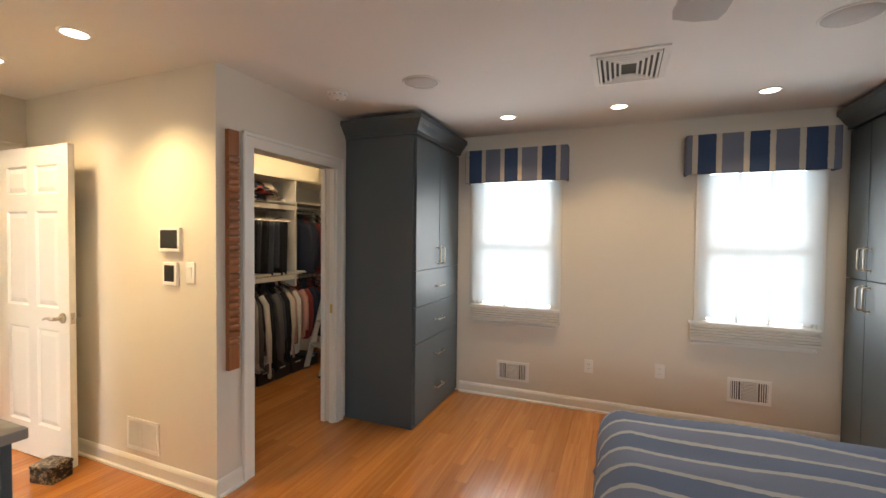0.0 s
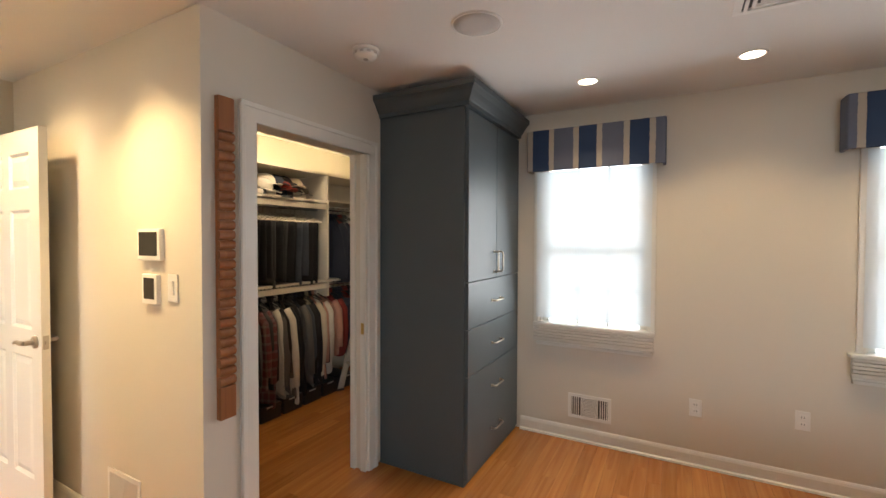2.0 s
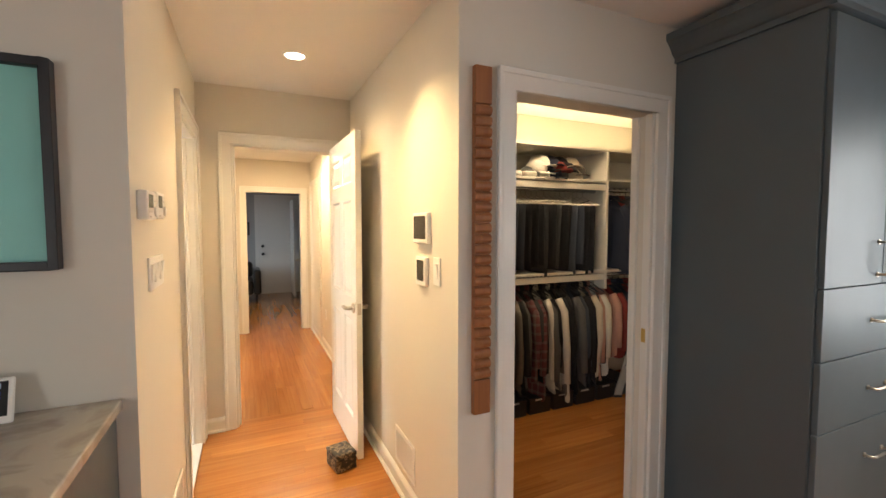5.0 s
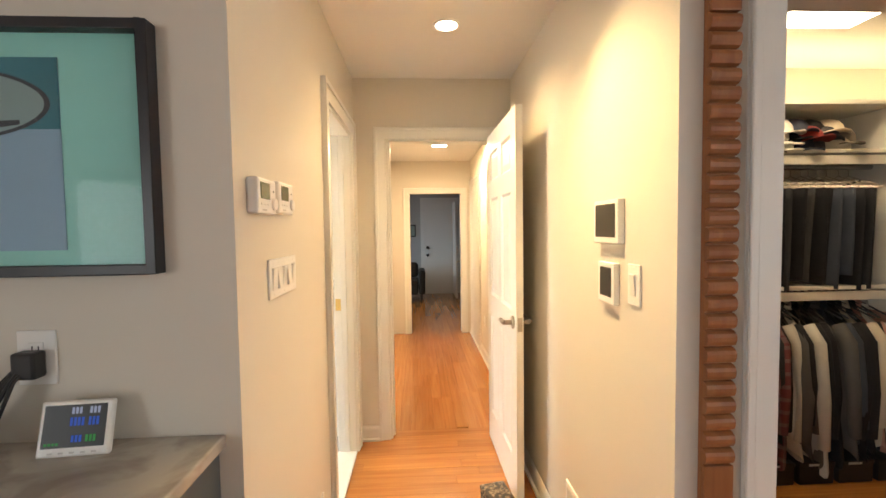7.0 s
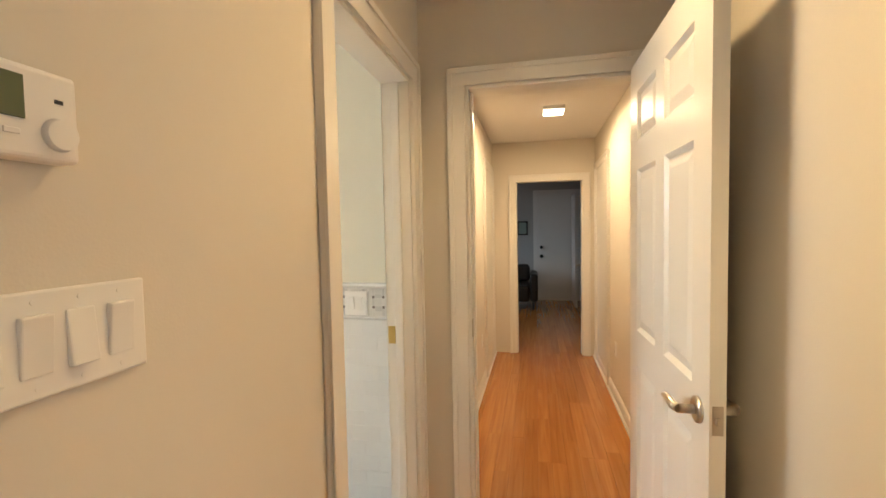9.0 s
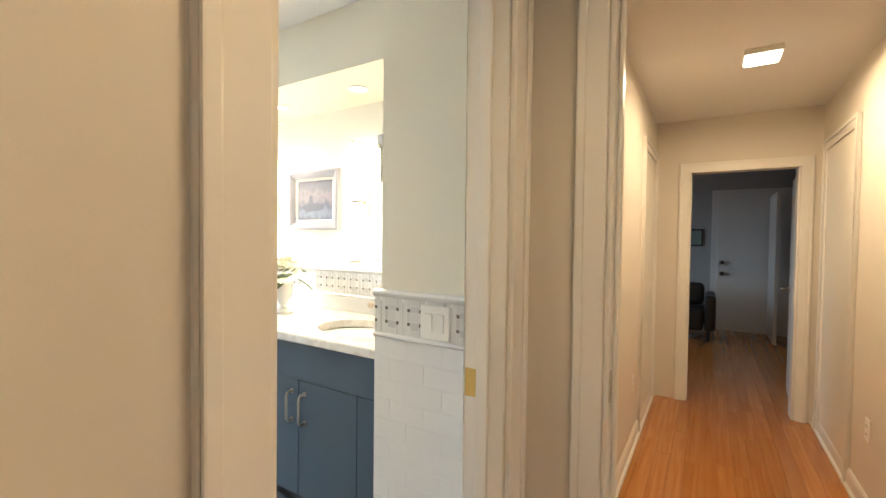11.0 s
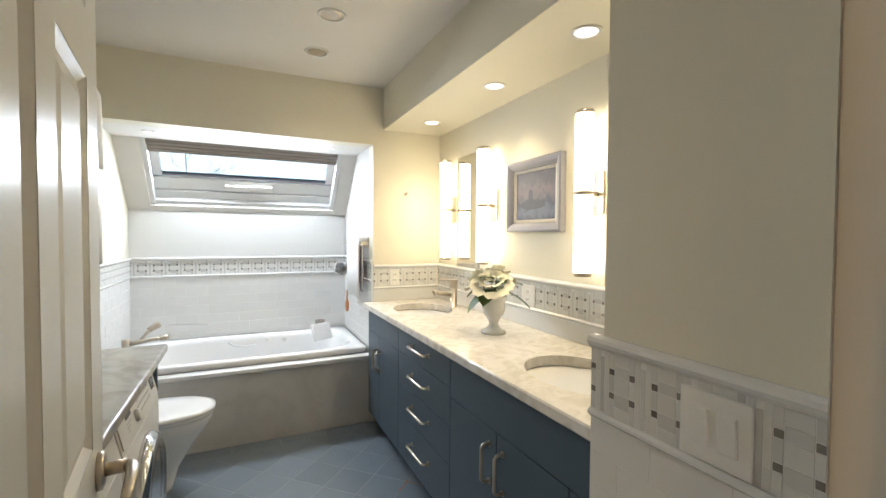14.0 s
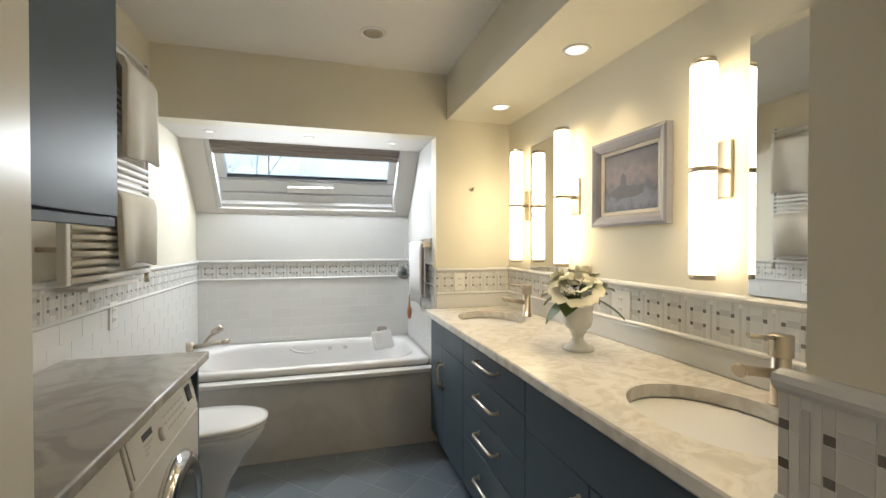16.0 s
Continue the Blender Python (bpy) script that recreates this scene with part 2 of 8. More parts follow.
def tube(bm, pts, r, seg=10, caps=True):
    """A round bar through the points; r is one radius or one for each point."""
    pts = [Vector(p) for p in pts]
    rs = r if isinstance(r, (list, tuple)) else [r] * len(pts)
    rings = []
    side = None
    for i, p in enumerate(pts):
        d = (pts[min(i + 1, len(pts) - 1)] - pts[max(i - 1, 0)]).normalized()
        if side is None:
            side = d.orthogonal().normalized()
        side = (side - d * side.dot(d)).normalized()
        up = d.cross(side)
        rings.append([bm.verts.new(p + (side * math.cos(a) + up * math.sin(a)) * rs[i]) for a in [2 * math.pi * k / seg for k in range(seg)]])
    for a, b in zip(rings, rings[1:]):
        for k in range(seg):
            bm.faces.new((a[k], a[(k + 1) % seg], b[(k + 1) % seg], b[k])).smooth = True
    if caps:
        bm.faces.new(rings[0][::-1])
        bm.faces.new(rings[-1])
    return bm


def lathe(bm, prof, seg=28, centre=(0, 0, 0), sx=1.0, sy=1.0):
    """Turns (radius, height) pairs about the z axis."""
    cx, cy, cz = centre
    rings = []
    for r, h in prof:
        rings.append([bm.verts.new((cx + sx * r * math.cos(2 * math.pi * k / seg), cy + sy * r * math.sin(2 * math.pi * k / seg), cz + h)) for k in range(seg)])
    for a, b in zip(rings, rings[1:]):
        for k in range(seg):
            bm.faces.new((a[k], a[(k + 1) % seg], b[(k + 1) % seg], b[k])).smooth = True
    if prof[0][0] > 1e-4:
        bm.faces.new(rings[0][::-1])
    if prof[-1][0] > 1e-4:
        bm.faces.new(rings[-1])
    return bm


def extrude(bm, poly, p0, along, u, v):
    """A straight moulding: the (u, v) profile swept from p0 by the vector along."""
    p0, along, u, v = Vector(p0), Vector(along), Vector(u), Vector(v)
    a = [bm.verts.new(p0 + u * s + v * t) for s, t in poly]
    b = [bm.verts.new(p0 + along + u * s + v * t) for s, t in poly]
    k = len(poly)
    for i in range(k):
        bm.faces.new((a[i], a[(i + 1) % k], b[(i + 1) % k], b[i]))
    bm.faces.new(a[::-1])
    bm.faces.new(b)
    return bm


def link(name, bm, material, smooth=False):
    bmesh.ops.recalc_face_normals(bm, faces=bm.faces)
    me = bpy.data.meshes.new(name)
    bm.to_mesh(me)
    bm.free()
    for m in (material if isinstance(material, (list, tuple)) else [material]):
        me.materials.append(m)
    ob = new(name, me)
    ob.location = ORIGIN
    if smooth:
        for p in me.polygons:
            p.use_smooth = True
    return ob


def part(name, bm, material, parent, label="", smooth=False):
    ob = link(name, bm, material, smooth)
    ob.location = (0, 0, 0)
    ob.parent = parent
    if label:
        tagged(ob, label)
    return ob


def thing(name, m=None, label="", category="", group="", kind=""):
    """The Empty of a thing; its parts are built in its own space."""
    ob = new(name)
    ob.empty_display_size = 0.05
    ob.matrix_world = Matrix.Translation(ORIGIN) @ (m if m is not None else Matrix.Identity(4))
    return tagged(ob, label, category, group, kind)


def struct(name, bm, material, label="", category=""):
    return tagged(link(name, bm, material), label, category, "", "structure")


def boxes(*rows):
    bm = bmesh.new()
    for r in rows:
        box(bm, *r)
    return bm


# ---- structure ----
N, BACK = 2.165, -3.6          # bedroom north and south walls
EAST = 4.16
LOB_S, LOB_W = -1.055, -1.885  # lobby south wall, lobby west wall
BATH_N = -1.17
BATH_NB = -1.062               # the same face from the bathroom's origin
BATH_E, BATH_W, BATH_S = -0.32, -2.494, -3.906
NICHE_W, NICHE_B = -1.965, -4.83
STUB_X, STUB_Y = -1.80, -1.548
CL_O0, CL_O1, CL_TOP = 0.255, 1.075, 2.015
BD_O0, BD_O1, BD_TOP = -1.73, -1.02, 2.04
HD_O0, HD_O1, HD_TOP = -0.845, -0.11, 2.04
HALL_S, HALL_N, HALL_END, HALL_C = -1.02, 0.08, -4.85, 2.36
FD_O0, FD_O1, FD_TOP = -0.765, -0.045, 1.92

struct("wall_closet_front", boxes((-0.12, 0, 0, CL_O0, 0, CEIL), (-0.12, 0, CL_O1, N, 0, CEIL), (-0.12, 0, CL_O0, CL_O1, CL_TOP, CEIL)), M["wall"], "off-white painted wall with the closet doorway", "wall")
struct("wall_lobby_north", boxes((LOB_W, -0.12, 0, 0.12, 0, CEIL)), M["wall"], "warm-lit off-white lobby wall", "wall")
struct("wall_north", boxes((0, 0.80, N, N + 0.16, 0, CEIL), (1.56, 2.66, N, N + 0.16, 0, CEIL), (3.40, EAST, N, N + 0.16, 0, CEIL),
                           (0.80, 1.56, N, N + 0.16, 0, 0.80), (2.66, 3.40, N, N + 0.16, 0, 0.80),
                           (0.80, 1.56, N, N + 0.16, 2.10, CEIL), (2.66, 3.40, N, N + 0.16, 2.10, CEIL)), M["wall"], "off-white bedroom wall with two windows", "wall")
struct("wall_east", boxes((EAST, EAST + 0.12, BACK, N + 0.16, 0, CEIL)), M["wall"], "plain off-white bedroom wall", "wall")
# opening out of view, cut for the added bedroom fill lamp
struct("wall_south", boxes((0, 2.95, BACK - 0.12, BACK, 0, CEIL), (4.05, EAST + 0.12, BACK - 0.12, BACK, 0, CEIL), (2.95, 4.05, BACK - 0.12, BACK, 0, 0.8), (2.95, 4.05, BACK - 0.12, BACK, 2.05, CEIL)), M["wall"], "plain off-white bedroom wall", "wall")
struct("wall_bedroom_west", boxes((-0.2, 0, BACK - 0.12, LOB_S, 0, CEIL)), M["wall"], "pale grey-white wall behind the desk", "wall")
struct("wall_lobby_south", boxes((BD_O1, -0.2, BATH_N, LOB_S, 0, CEIL), (LOB_W, BD_O0, BATH_N, LOB_S, 0, CEIL), (BD_O0, BD_O1, BATH_N, LOB_S, BD_TOP, CEIL)), M["wall"], "warm-lit off-white wall with the bathroom doorway", "wall")
struct("wall_lobby_west", boxes((LOB_W - 0.12, LOB_W, BATH_N, HD_O0, 0, CEIL), (LOB_W - 0.12, LOB_W, HD_O1, 0.12, 0, CEIL), (LOB_W - 0.12, LOB_W, HD_O0, HD_O1, HD_TOP, CEIL)), M["wall"], "off-white wall with the hall doorway", "wall")
struct("ceiling", boxes((-2.0, EAST + 0.12, -1.205, N + 0.16, CEIL, CEIL + 0.1), (-0.2, EAST + 0.12, BACK - 0.12, -1.205, CEIL, CEIL + 0.1)), M["ceil"], "flat white painted ceiling", "ceiling")
struct("floor_slab", boxes((-2.0, EAST, -1.205, N + 0.9, -0.12, -0.012), (-0.2, EAST, BACK, -1.205, -0.12, -0.012), (-12.5, -2.0, -3.2, 2.2, -0.12, -0.012)), M["oak_gap"], "dark underlay of the strip floor", "floor")

# closet
CLX, CLN = -1.66, 2.95
struct("wall_closet_west", boxes((CLX - 0.12, CLX, 0.12, CLN + 0.12, 0, CEIL)), M["wall"], "cream closet wall lit by a strip lamp", "wall")
struct("wall_closet_north", boxes((CLX, -0.12, CLN, CLN + 0.12, 0, CEIL)), M["wall"], "cream closet wall", "wall")
struct("wall_closet_east", boxes((-0.12, 0, N + 0.16, CLN + 0.12, 0, CEIL)), M["wall"], "cream closet wall", "wall")
struct("ceiling_closet", boxes((CLX - 0.12, 0, N + 0.16, CLN + 0.12, CEIL, CEIL + 0.1)), M["ceil"], "white closet ceiling", "ceiling")

# hall and the room beyond
struct("wall_hall_south", boxes((HALL_END, LOB_W - 0.12, HALL_S - 0.1, HALL_S, 0, HALL_C)), M["wall"], "warm-lit off-white hall wall", "wall")
struct("wall_hall_north", boxes((HALL_END, LOB_W - 0.12, HALL_N, HALL_N + 0.1, 0, HALL_C)), M["wall"], "warm-lit off-white hall wall", "wall")
struct("wall_hall_end", boxes((HALL_END - 0.12, HALL_END, -3.2, FD_O0, 0, CEIL), (HALL_END - 0.12, HALL_END, FD_O1, 2.2, 0, CEIL), (HALL_END - 0.12, HALL_END, FD_O0, FD_O1, FD_TOP, CEIL)), M["wall"], "off-white end wall of the hall with a doorway", "wall")
struct("ceiling_hall", boxes((HALL_END, LOB_W - 0.12, HALL_S - 0.1, HALL_N + 0.1, HALL_C, HALL_C + 0.1)), M["ceil"], "white hall ceiling", "ceiling")
FAR = -8.52
# the south side opening is made for the added fill lamp
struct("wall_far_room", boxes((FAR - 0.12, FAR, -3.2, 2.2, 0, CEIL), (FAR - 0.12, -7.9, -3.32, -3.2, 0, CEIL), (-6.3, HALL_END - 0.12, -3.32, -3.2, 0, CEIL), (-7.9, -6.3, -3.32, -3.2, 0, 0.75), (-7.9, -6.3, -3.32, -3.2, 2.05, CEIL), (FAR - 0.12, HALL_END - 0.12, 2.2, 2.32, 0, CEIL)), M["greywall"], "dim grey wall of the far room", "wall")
struct("ceiling_far_room", boxes((FAR - 0.12, HALL_END, -3.32, 2.32, CEIL, CEIL + 0.1)), M["ceil"], "dim ceiling of the far room", "ceiling")

# bathroom
ORIGIN = BATHROOM
struct("wall_bath_stub", boxes((STUB_X - 0.12, STUB_X, STUB_Y, BATH_NB, 0, CEIL)), M["bathwall"], "short cream wall beside the vanity", "wall")
struct("wall_bath_west", boxes((BATH_W - 0.12, BATH_W, BATH_S - 0.12, STUB_Y + 0.12, 0, CEIL), (BATH_W, STUB_X - 0.12, STUB_Y, STUB_Y + 0.12, 0, CEIL)), M["bathwall"], "cream bathroom wall behind the vanity", "wall")
struct("wall_bath_south", boxes((BATH_W, NICHE_W, BATH_S - 0.12, BATH_S, 0, CEIL), (NICHE_W, BATH_E, BATH_S - 0.12, BATH_S, 2.03, CEIL)), M["bathwall"], "cream bathroom wall over the tub niche", "wall")
struct("wall_bath_east", boxes((BATH_E, -0.055, NICHE_B - 0.12, BATH_NB, 0, CEIL)), M["bathwall"], "white bathroom wall", "wall")
struct("wall_niche_west", boxes((NICHE_W - 0.12, NICHE_W, NICHE_B - 0.12, BATH_S - 0.12, 0, CEIL)), M["tile"], "white tub niche wall", "wall")
struct("wall_niche_back", boxes((NICHE_W, BATH_E, NICHE_B - 0.12, NICHE_B, 0, 1.56)), M["tile"], "white tub niche wall", "wall")
struct("ceiling_bath", boxes((BATH_W - 0.12, -0.055, BATH_S - 0.12, BATH_NB, CEIL, CEIL + 0.1)), M["ceil"], "white bathroom ceiling", "ceiling")
struct("soffit", boxes((BATH_W, -2.04, BATH_S, STUB_Y, 2.145, CEIL)), M["bathwall"], "cream soffit box over the vanity", "soffit")
# niche ceiling and slope with the skylight opening
SL0, SL1 = (-4.83, 1.56), (-4.40, 2.03)   # (y, z) foot and head of the slope
SKX0, SKX1 = -1.85, -0.47


def slope_pt(x, s, d=0.0):
    """A point on the slope: s from foot to head, d outwards."""
    dy, dz = SL1[0] - SL0[0], SL1[1] - SL0[1]
    k = math.hypot(dy, dz)
    return (x, SL0[0] + dy * s - d * dz / k, SL0[1] + dz * s + d * dy / k)


def slope_box(bm, x0, x1, s0, s1, d0, d1):
    vs = [bm.verts.new(slope_pt(x, s, d)) for x in (x0, x1) for s in (s0, s1) for d in (d0, d1)]
    for q in ((0, 1, 3, 2), (4, 6, 7, 5), (0, 4, 5, 1), (2, 3, 7, 6), (0, 2, 6, 4), (1, 5, 7, 3)):
        bm.faces.new([vs[i] for i in q])
    return bm


bm = boxes((NICHE_W, BATH_E, -4.40, BATH_S - 0.12, 2.03, 2.13))
slope_box(bm, NICHE_W, SKX0, 0, 1.0, 0, 0.16)
slope_box(bm, SKX1, BATH_E, 0, 1.0, 0, 0.16)
slope_box(bm, SKX0, SKX1, 0, 0.07, 0, 0.16)
struct("ceiling_niche", bm, M["ceil"], "white sloped ceiling over the tub", "ceiling")
ORIGIN = HOUSE


def trim_box(name, rows, label, material="trim", w=0.004):
    bm = bmesh.new()
    for r in rows:
        box(bm, *r)
    return struct(name, bevelled(bm, w), M[material], label, "trim")


def casing_y(name, x, side, y0, y1, top, w=0.075, t=0.018):
    """Door casing on a wall across x; side +1 or -1 gives the way it faces."""
    a, b = sorted((x, x + side * t))
    c, d = sorted((x + side * t, x + side * (t + 0.008)))
    trim_box(name, [(a, b, y0 - w, y0, 0, top), (a, b, y1, y1 + w, 0, top), (a, b, y0 - w, y1 + w, top, top + w),
                    (c, d, y0 - w, y0 - w + 0.022, 0, top + w - 0.022), (c, d, y1 + w - 0.022, y1 + w, 0, top + w - 0.022), (c, d, y0 - w, y1 + w, top + w - 0.022, top + w)],
             "glossy white moulded door casing")


def casing_x(name, y, side, x0, x1, top, w=0.075, t=0.018):
    a, b = sorted((y, y + side * t))
    c, d = sorted((y + side * t, y + side * (t + 0.008)))
    trim_box(name, [(x0 - w, x0, a, b, 0, top), (x1, x1 + w, a, b, 0, top), (x0 - w, x1 + w, a, b, top, top + w),
                    (x0 - w, x0 - w + 0.022, c, d, 0, top + w - 0.022), (x1 + w - 0.022, x1 + w, c, d, 0, top + w - 0.022), (x0 - w, x1 + w, c, d, top + w - 0.022, top + w)],
             "glossy white moulded door casing")


casing_y("trim_closet_door", 0, 1, CL_O0, CL_O1, CL_TOP, 0.085)
trim_box("trim_closet_jamb", [(-0.122, 0.002, CL_O0, CL_O0 + 0.014, 0, CL_TOP), (-0.122, -0.085, CL_O1 - 0.02, CL_O1, 0, CL_TOP), (-0.04, 0.002, CL_O1 - 0.02, CL_O1, 0, CL_TOP)], "white door jamb with a pocket slot")
casing_y("trim_hall_door", LOB_W, 1, HD_O0, HD_O1, HD_TOP, 0.075)
trim_box("trim_hall_jamb", [(LOB_W - 0.122, LOB_W + 0.002, HD_O0, HD_O0 + 0.015, 0, HD_TOP), (LOB_W - 0.122, LOB_W + 0.002, HD_O1 - 0.015, HD_O1, 0, HD_TOP), (LOB_W - 0.122, LOB_W + 0.002, HD_O0 + 0.015, HD_O1 - 0.015, HD_TOP - 0.015, HD_TOP),
                            (LOB_W - 0.08, LOB_W - 0.045, HD_O0 + 0.015, HD_O0 + 0.027, 0, HD_TOP - 0.015)], "white door jamb with a stop")
casing_x("trim_bath_door", LOB_S, 1, BD_O0, BD_O1, BD_TOP, 0.085)
trim_box("trim_bath_jamb", [(BD_O0, BD_O0 + 0.015, BATH_N - 0.002, LOB_S + 0.002, 0, BD_TOP), (BD_O1 - 0.015, BD_O1, BATH_N - 0.002, LOB_S + 0.002, 0, BD_TOP), (BD_O0 + 0.015, BD_O1 - 0.015, BATH_N - 0.002, LOB_S + 0.002, BD_TOP - 0.015, BD_TOP),
                            (BD_O0 + 0.015, BD_O0 + 0.027, LOB_S - 0.075, LOB_S - 0.04, 0, BD_TOP - 0.015)], "white door jamb with a stop")
casing_y("trim_far_door", HALL_END, 1, FD_O0, FD_O1, FD_TOP, 0.075)
trim_box("trim_far_jamb", [(HALL_END - 0.122, HALL_END + 0.002, FD_O0, FD_O0 + 0.015, 0, FD_TOP), (HALL_END - 0.122, HALL_END + 0.002, FD_O1 - 0.015, FD_O1, 0, FD_TOP)], "white door jamb")

BASE = [(0, 0), (0.014, 0), (0.014, 0.075), (0.010, 0.088), (0.004, 0.098), (0, 0.1)]


def baseboard(name, p0, p1, out):
    """A moulded board at the foot of a wall, with a small shoe."""
    a = Vector(p1) - Vector(p0)
    bm = extrude(bmesh.new(), BASE, p0, a, out, (0, 0, 1))
    extrude(bm, [(0.014, 0), (0.028, 0), (0.026, 0.012), (0.014, 0.018)], p0, a, out, (0, 0, 1))
    return struct(name, bm, M["trim"], "glossy white moulded baseboard", "baseboard")


baseboard("baseboard_north", (0.66, N, 0), (3.56, N, 0), (0, -1, 0))
baseboard("baseboard_lobby_north", (LOB_W, 0, 0), (0.014, 0, 0), (0, -1, 0))
baseboard("baseboard_closet_front", (0, 0, 0), (0, CL_O0 - 0.085, 0), (1, 0, 0))
baseboard("baseboard_lobby_south", (BD_O1 + 0.085, LOB_S, 0), (0, LOB_S, 0), (0, 1, 0))
baseboard("baseboard_lobby_west", (LOB_W, LOB_S, 0), (LOB_W, HD_O0 - 0.075, 0), (1, 0, 0))
baseboard("baseboard_hall_south", (HALL_END, HALL_S, 0), (LOB_W - 0.12, HALL_S, 0), (0, 1, 0))
baseboard("baseboard_hall_north", (HALL_END, HALL_N, 0), (LOB_W - 0.12, HALL_N, 0), (0, -1, 0))
baseboard("baseboard_far_room", (FAR, -3.2, 0), (FAR, -0.60, 0), (1, 0, 0))

# ---- strip floors ----


def strip_floor(name, label, x0, x1, y0, y1, axis, near, material, width=0.083, z=0.0):
    """Boards along an axis; those that lie inside the near rectangle are parts, the others one joined part."""
    rnd = random.Random(hash((round(x0, 2), round(y0, 2))) % 1000)
    owner = thing(name, None, label, "floor", "", "structure")
    rest = bmesh.new()
    cache = {}
    made = 0
    a0, a1, b0, b1 = (y0, y1, x0, x1) if axis == 'y' else (x0, x1, y0, y1)
    b = b0
    while b < b1 - 0.005:
        w = min(width, b1 - b)
        a = a0 - rnd.random() * 1.1
        while a < a1:
            length = rnd.choice((0.6, 0.85, 1.1, 1.4, 1.7))
            s, e = max(a, a0), min(a + length, a1)
            a += length
            if e - s < 0.02:
                continue
            g = 0.0004
            if axis == 'y':
                r = (b + g, b + w - g, s + g, e - g)
            else:
                r = (s + g, e - g, b + g, b + w - g)
            cx, cy = (r[0] + r[1]) / 2, (r[2] + r[3]) / 2
            if near[0] < cx < near[1] and near[2] < cy < near[3] and made < 290:
                made += 1
                sx, sy = r[1] - r[0], r[3] - r[2]
                key = (round(sx, 3), round(sy, 3))
                if key not in cache:
                    bm = box(bmesh.new(), -sx / 2, sx / 2, -sy / 2, sy / 2, -0.011, 0)
                    me = bpy.data.meshes.new("plank")
                    bm.normal_update()
                    bm.to_mesh(me)
                    bm.free()
                    me.materials.append(material)
                    cache[key] = me
                ob = new("plank", cache[key])
                ob.location = (cx, cy, z - 0.0004 * rnd.random())
                ob.parent = owner
            else:
                box(rest, r[0], r[1], r[2], r[3], z - 0.011, z - 0.0004 * rnd.random())
        b += w
    tagged(part("planks", rest, material, owner), kind="stuff")
    return owner


# ---- tall cabinets ----


def pull(parent, p0, p1, out, r=0.006, off=0.032, material="steel"):
    """A bowed bar pull on two posts, from p0 to p1, standing off along out."""
    p0, p1, out = Vector(p0), Vector(p1), Vector(out)
    d = (p1 - p0).normalized()
    e = 0.012
    pts = [p0, p0 + out * (off * 0.75), p0 + out * off + d * e, p1 + out * off - d * e, p1 + out * (off * 0.75), p1]
    bm = tube(bmesh.new(), pts, r, 10)
    tube(bm, [p0, p0 + out * 0.004], r * 1.8, 12)
    tube(bm, [p1, p1 + out * 0.004], r * 1.8, 12)
    return part("handle", bm, M[material], parent, "brushed nickel bar handle")


CROWN = [(0, 0), (0.012, 0), (0.012, 0.02), (0.03, 0.035), (0.05, 0.06), (0.07, 0.095), (0.078, 0.1), (0.078, 0.125), (0, 0.125)]


def crown_run(bm, x0, x1, y0, y1, z, front_x, ends):
    """Cornice round a cabinet: mitred by full boxes stepped outwards."""
    prof = [(0.0, 0.0), (0.014, 0.0), (0.014, 0.024), (0.024, 0.03), (0.036, 0.046), (0.052, 0.072), (0.07, 0.092), (0.078, 0.096), (0.078, 0.13), (0.0, 0.13)]
    rings = []
    for o, h in prof:
        if front_x > 0:
            c = [(x0, y0 - o * ends[0]), (x1 + o, y0 - o * ends[0]), (x1 + o, y1), (x0, y1)]
        else:
            c = [(x1, y0 - o * ends[0]), (x0 - o, y0 - o * ends[0]), (x0 - o, y1), (x1, y1)]
        rings.append([bm.verts.new((x, y, z + h)) for x, y in c])
    for a, b in zip(rings, rings[1:]):
        for k in range(4):
            bm.faces.new((a[k], a[(k + 1) % 4], b[(k + 1) % 4], b[k]))
    bm.faces.new(rings[-1])
    bm.faces.new(rings[0][::-1])
    return bm


def tall_cabinet_west():
    c = thing("tall_cabinet", pose(0, 0, 0), "tall dark blue-grey built-in cabinet with crown moulding and drawers", "cabinet")
    X, Y0, Y1 = 0.615, 1.21, 2.145
    part("body", bbox(0.003, X, Y0, Y1, 0.0, 2.27, 0.002), M["cab"], c)
    bm = crown_run(bmesh.new(), 0.003, X + 0.02, Y0, Y1 + 0.015, 2.27, 1, (1,))
    part("crown_moulding", bm, M["cab"], c)
    bm = box(bmesh.new(), 0.003, X + 0.008, Y0 - 0.008, Y1, 0.0, 0.012)
    part("base_strip", bevelled(bm, 0.003), M["cab"], c)
    ym = (Y0 + Y1) / 2
    g = 0.0025

    def front(name, a, b, z0, z1):
        return part(name, bbox(X + 0.001, X + 0.023, a + g, b - g, z0 + g, z1 - g, 0.002), M["cab"], c)
    d = front("door", Y0 + 0.012, ym, 1.225, 2.255)
    pull(d, (X + 0.023, ym - 0.045, 1.265), (X + 0.023, ym - 0.045, 1.40), (1, 0, 0))
    d = front("door", ym, Y1 - 0.006, 1.225, 2.255)
    pull(d, (X + 0.023, ym + 0.045, 1.265), (X + 0.023, ym + 0.045, 1.40), (1, 0, 0))
    for z0, z1, pz in ((0.94, 1.225, (1.075,)), (0.655, 0.94, (0.79,)), (0.03, 0.655, (0.5, 0.21))):
        d = front("drawer_front", Y0 + 0.012, Y1 - 0.006, z0, z1)
        for z in pz:
            pull(d, (X + 0.023, ym - 0.075, z), (X + 0.023, ym + 0.075, z), (1, 0, 0))
    return c


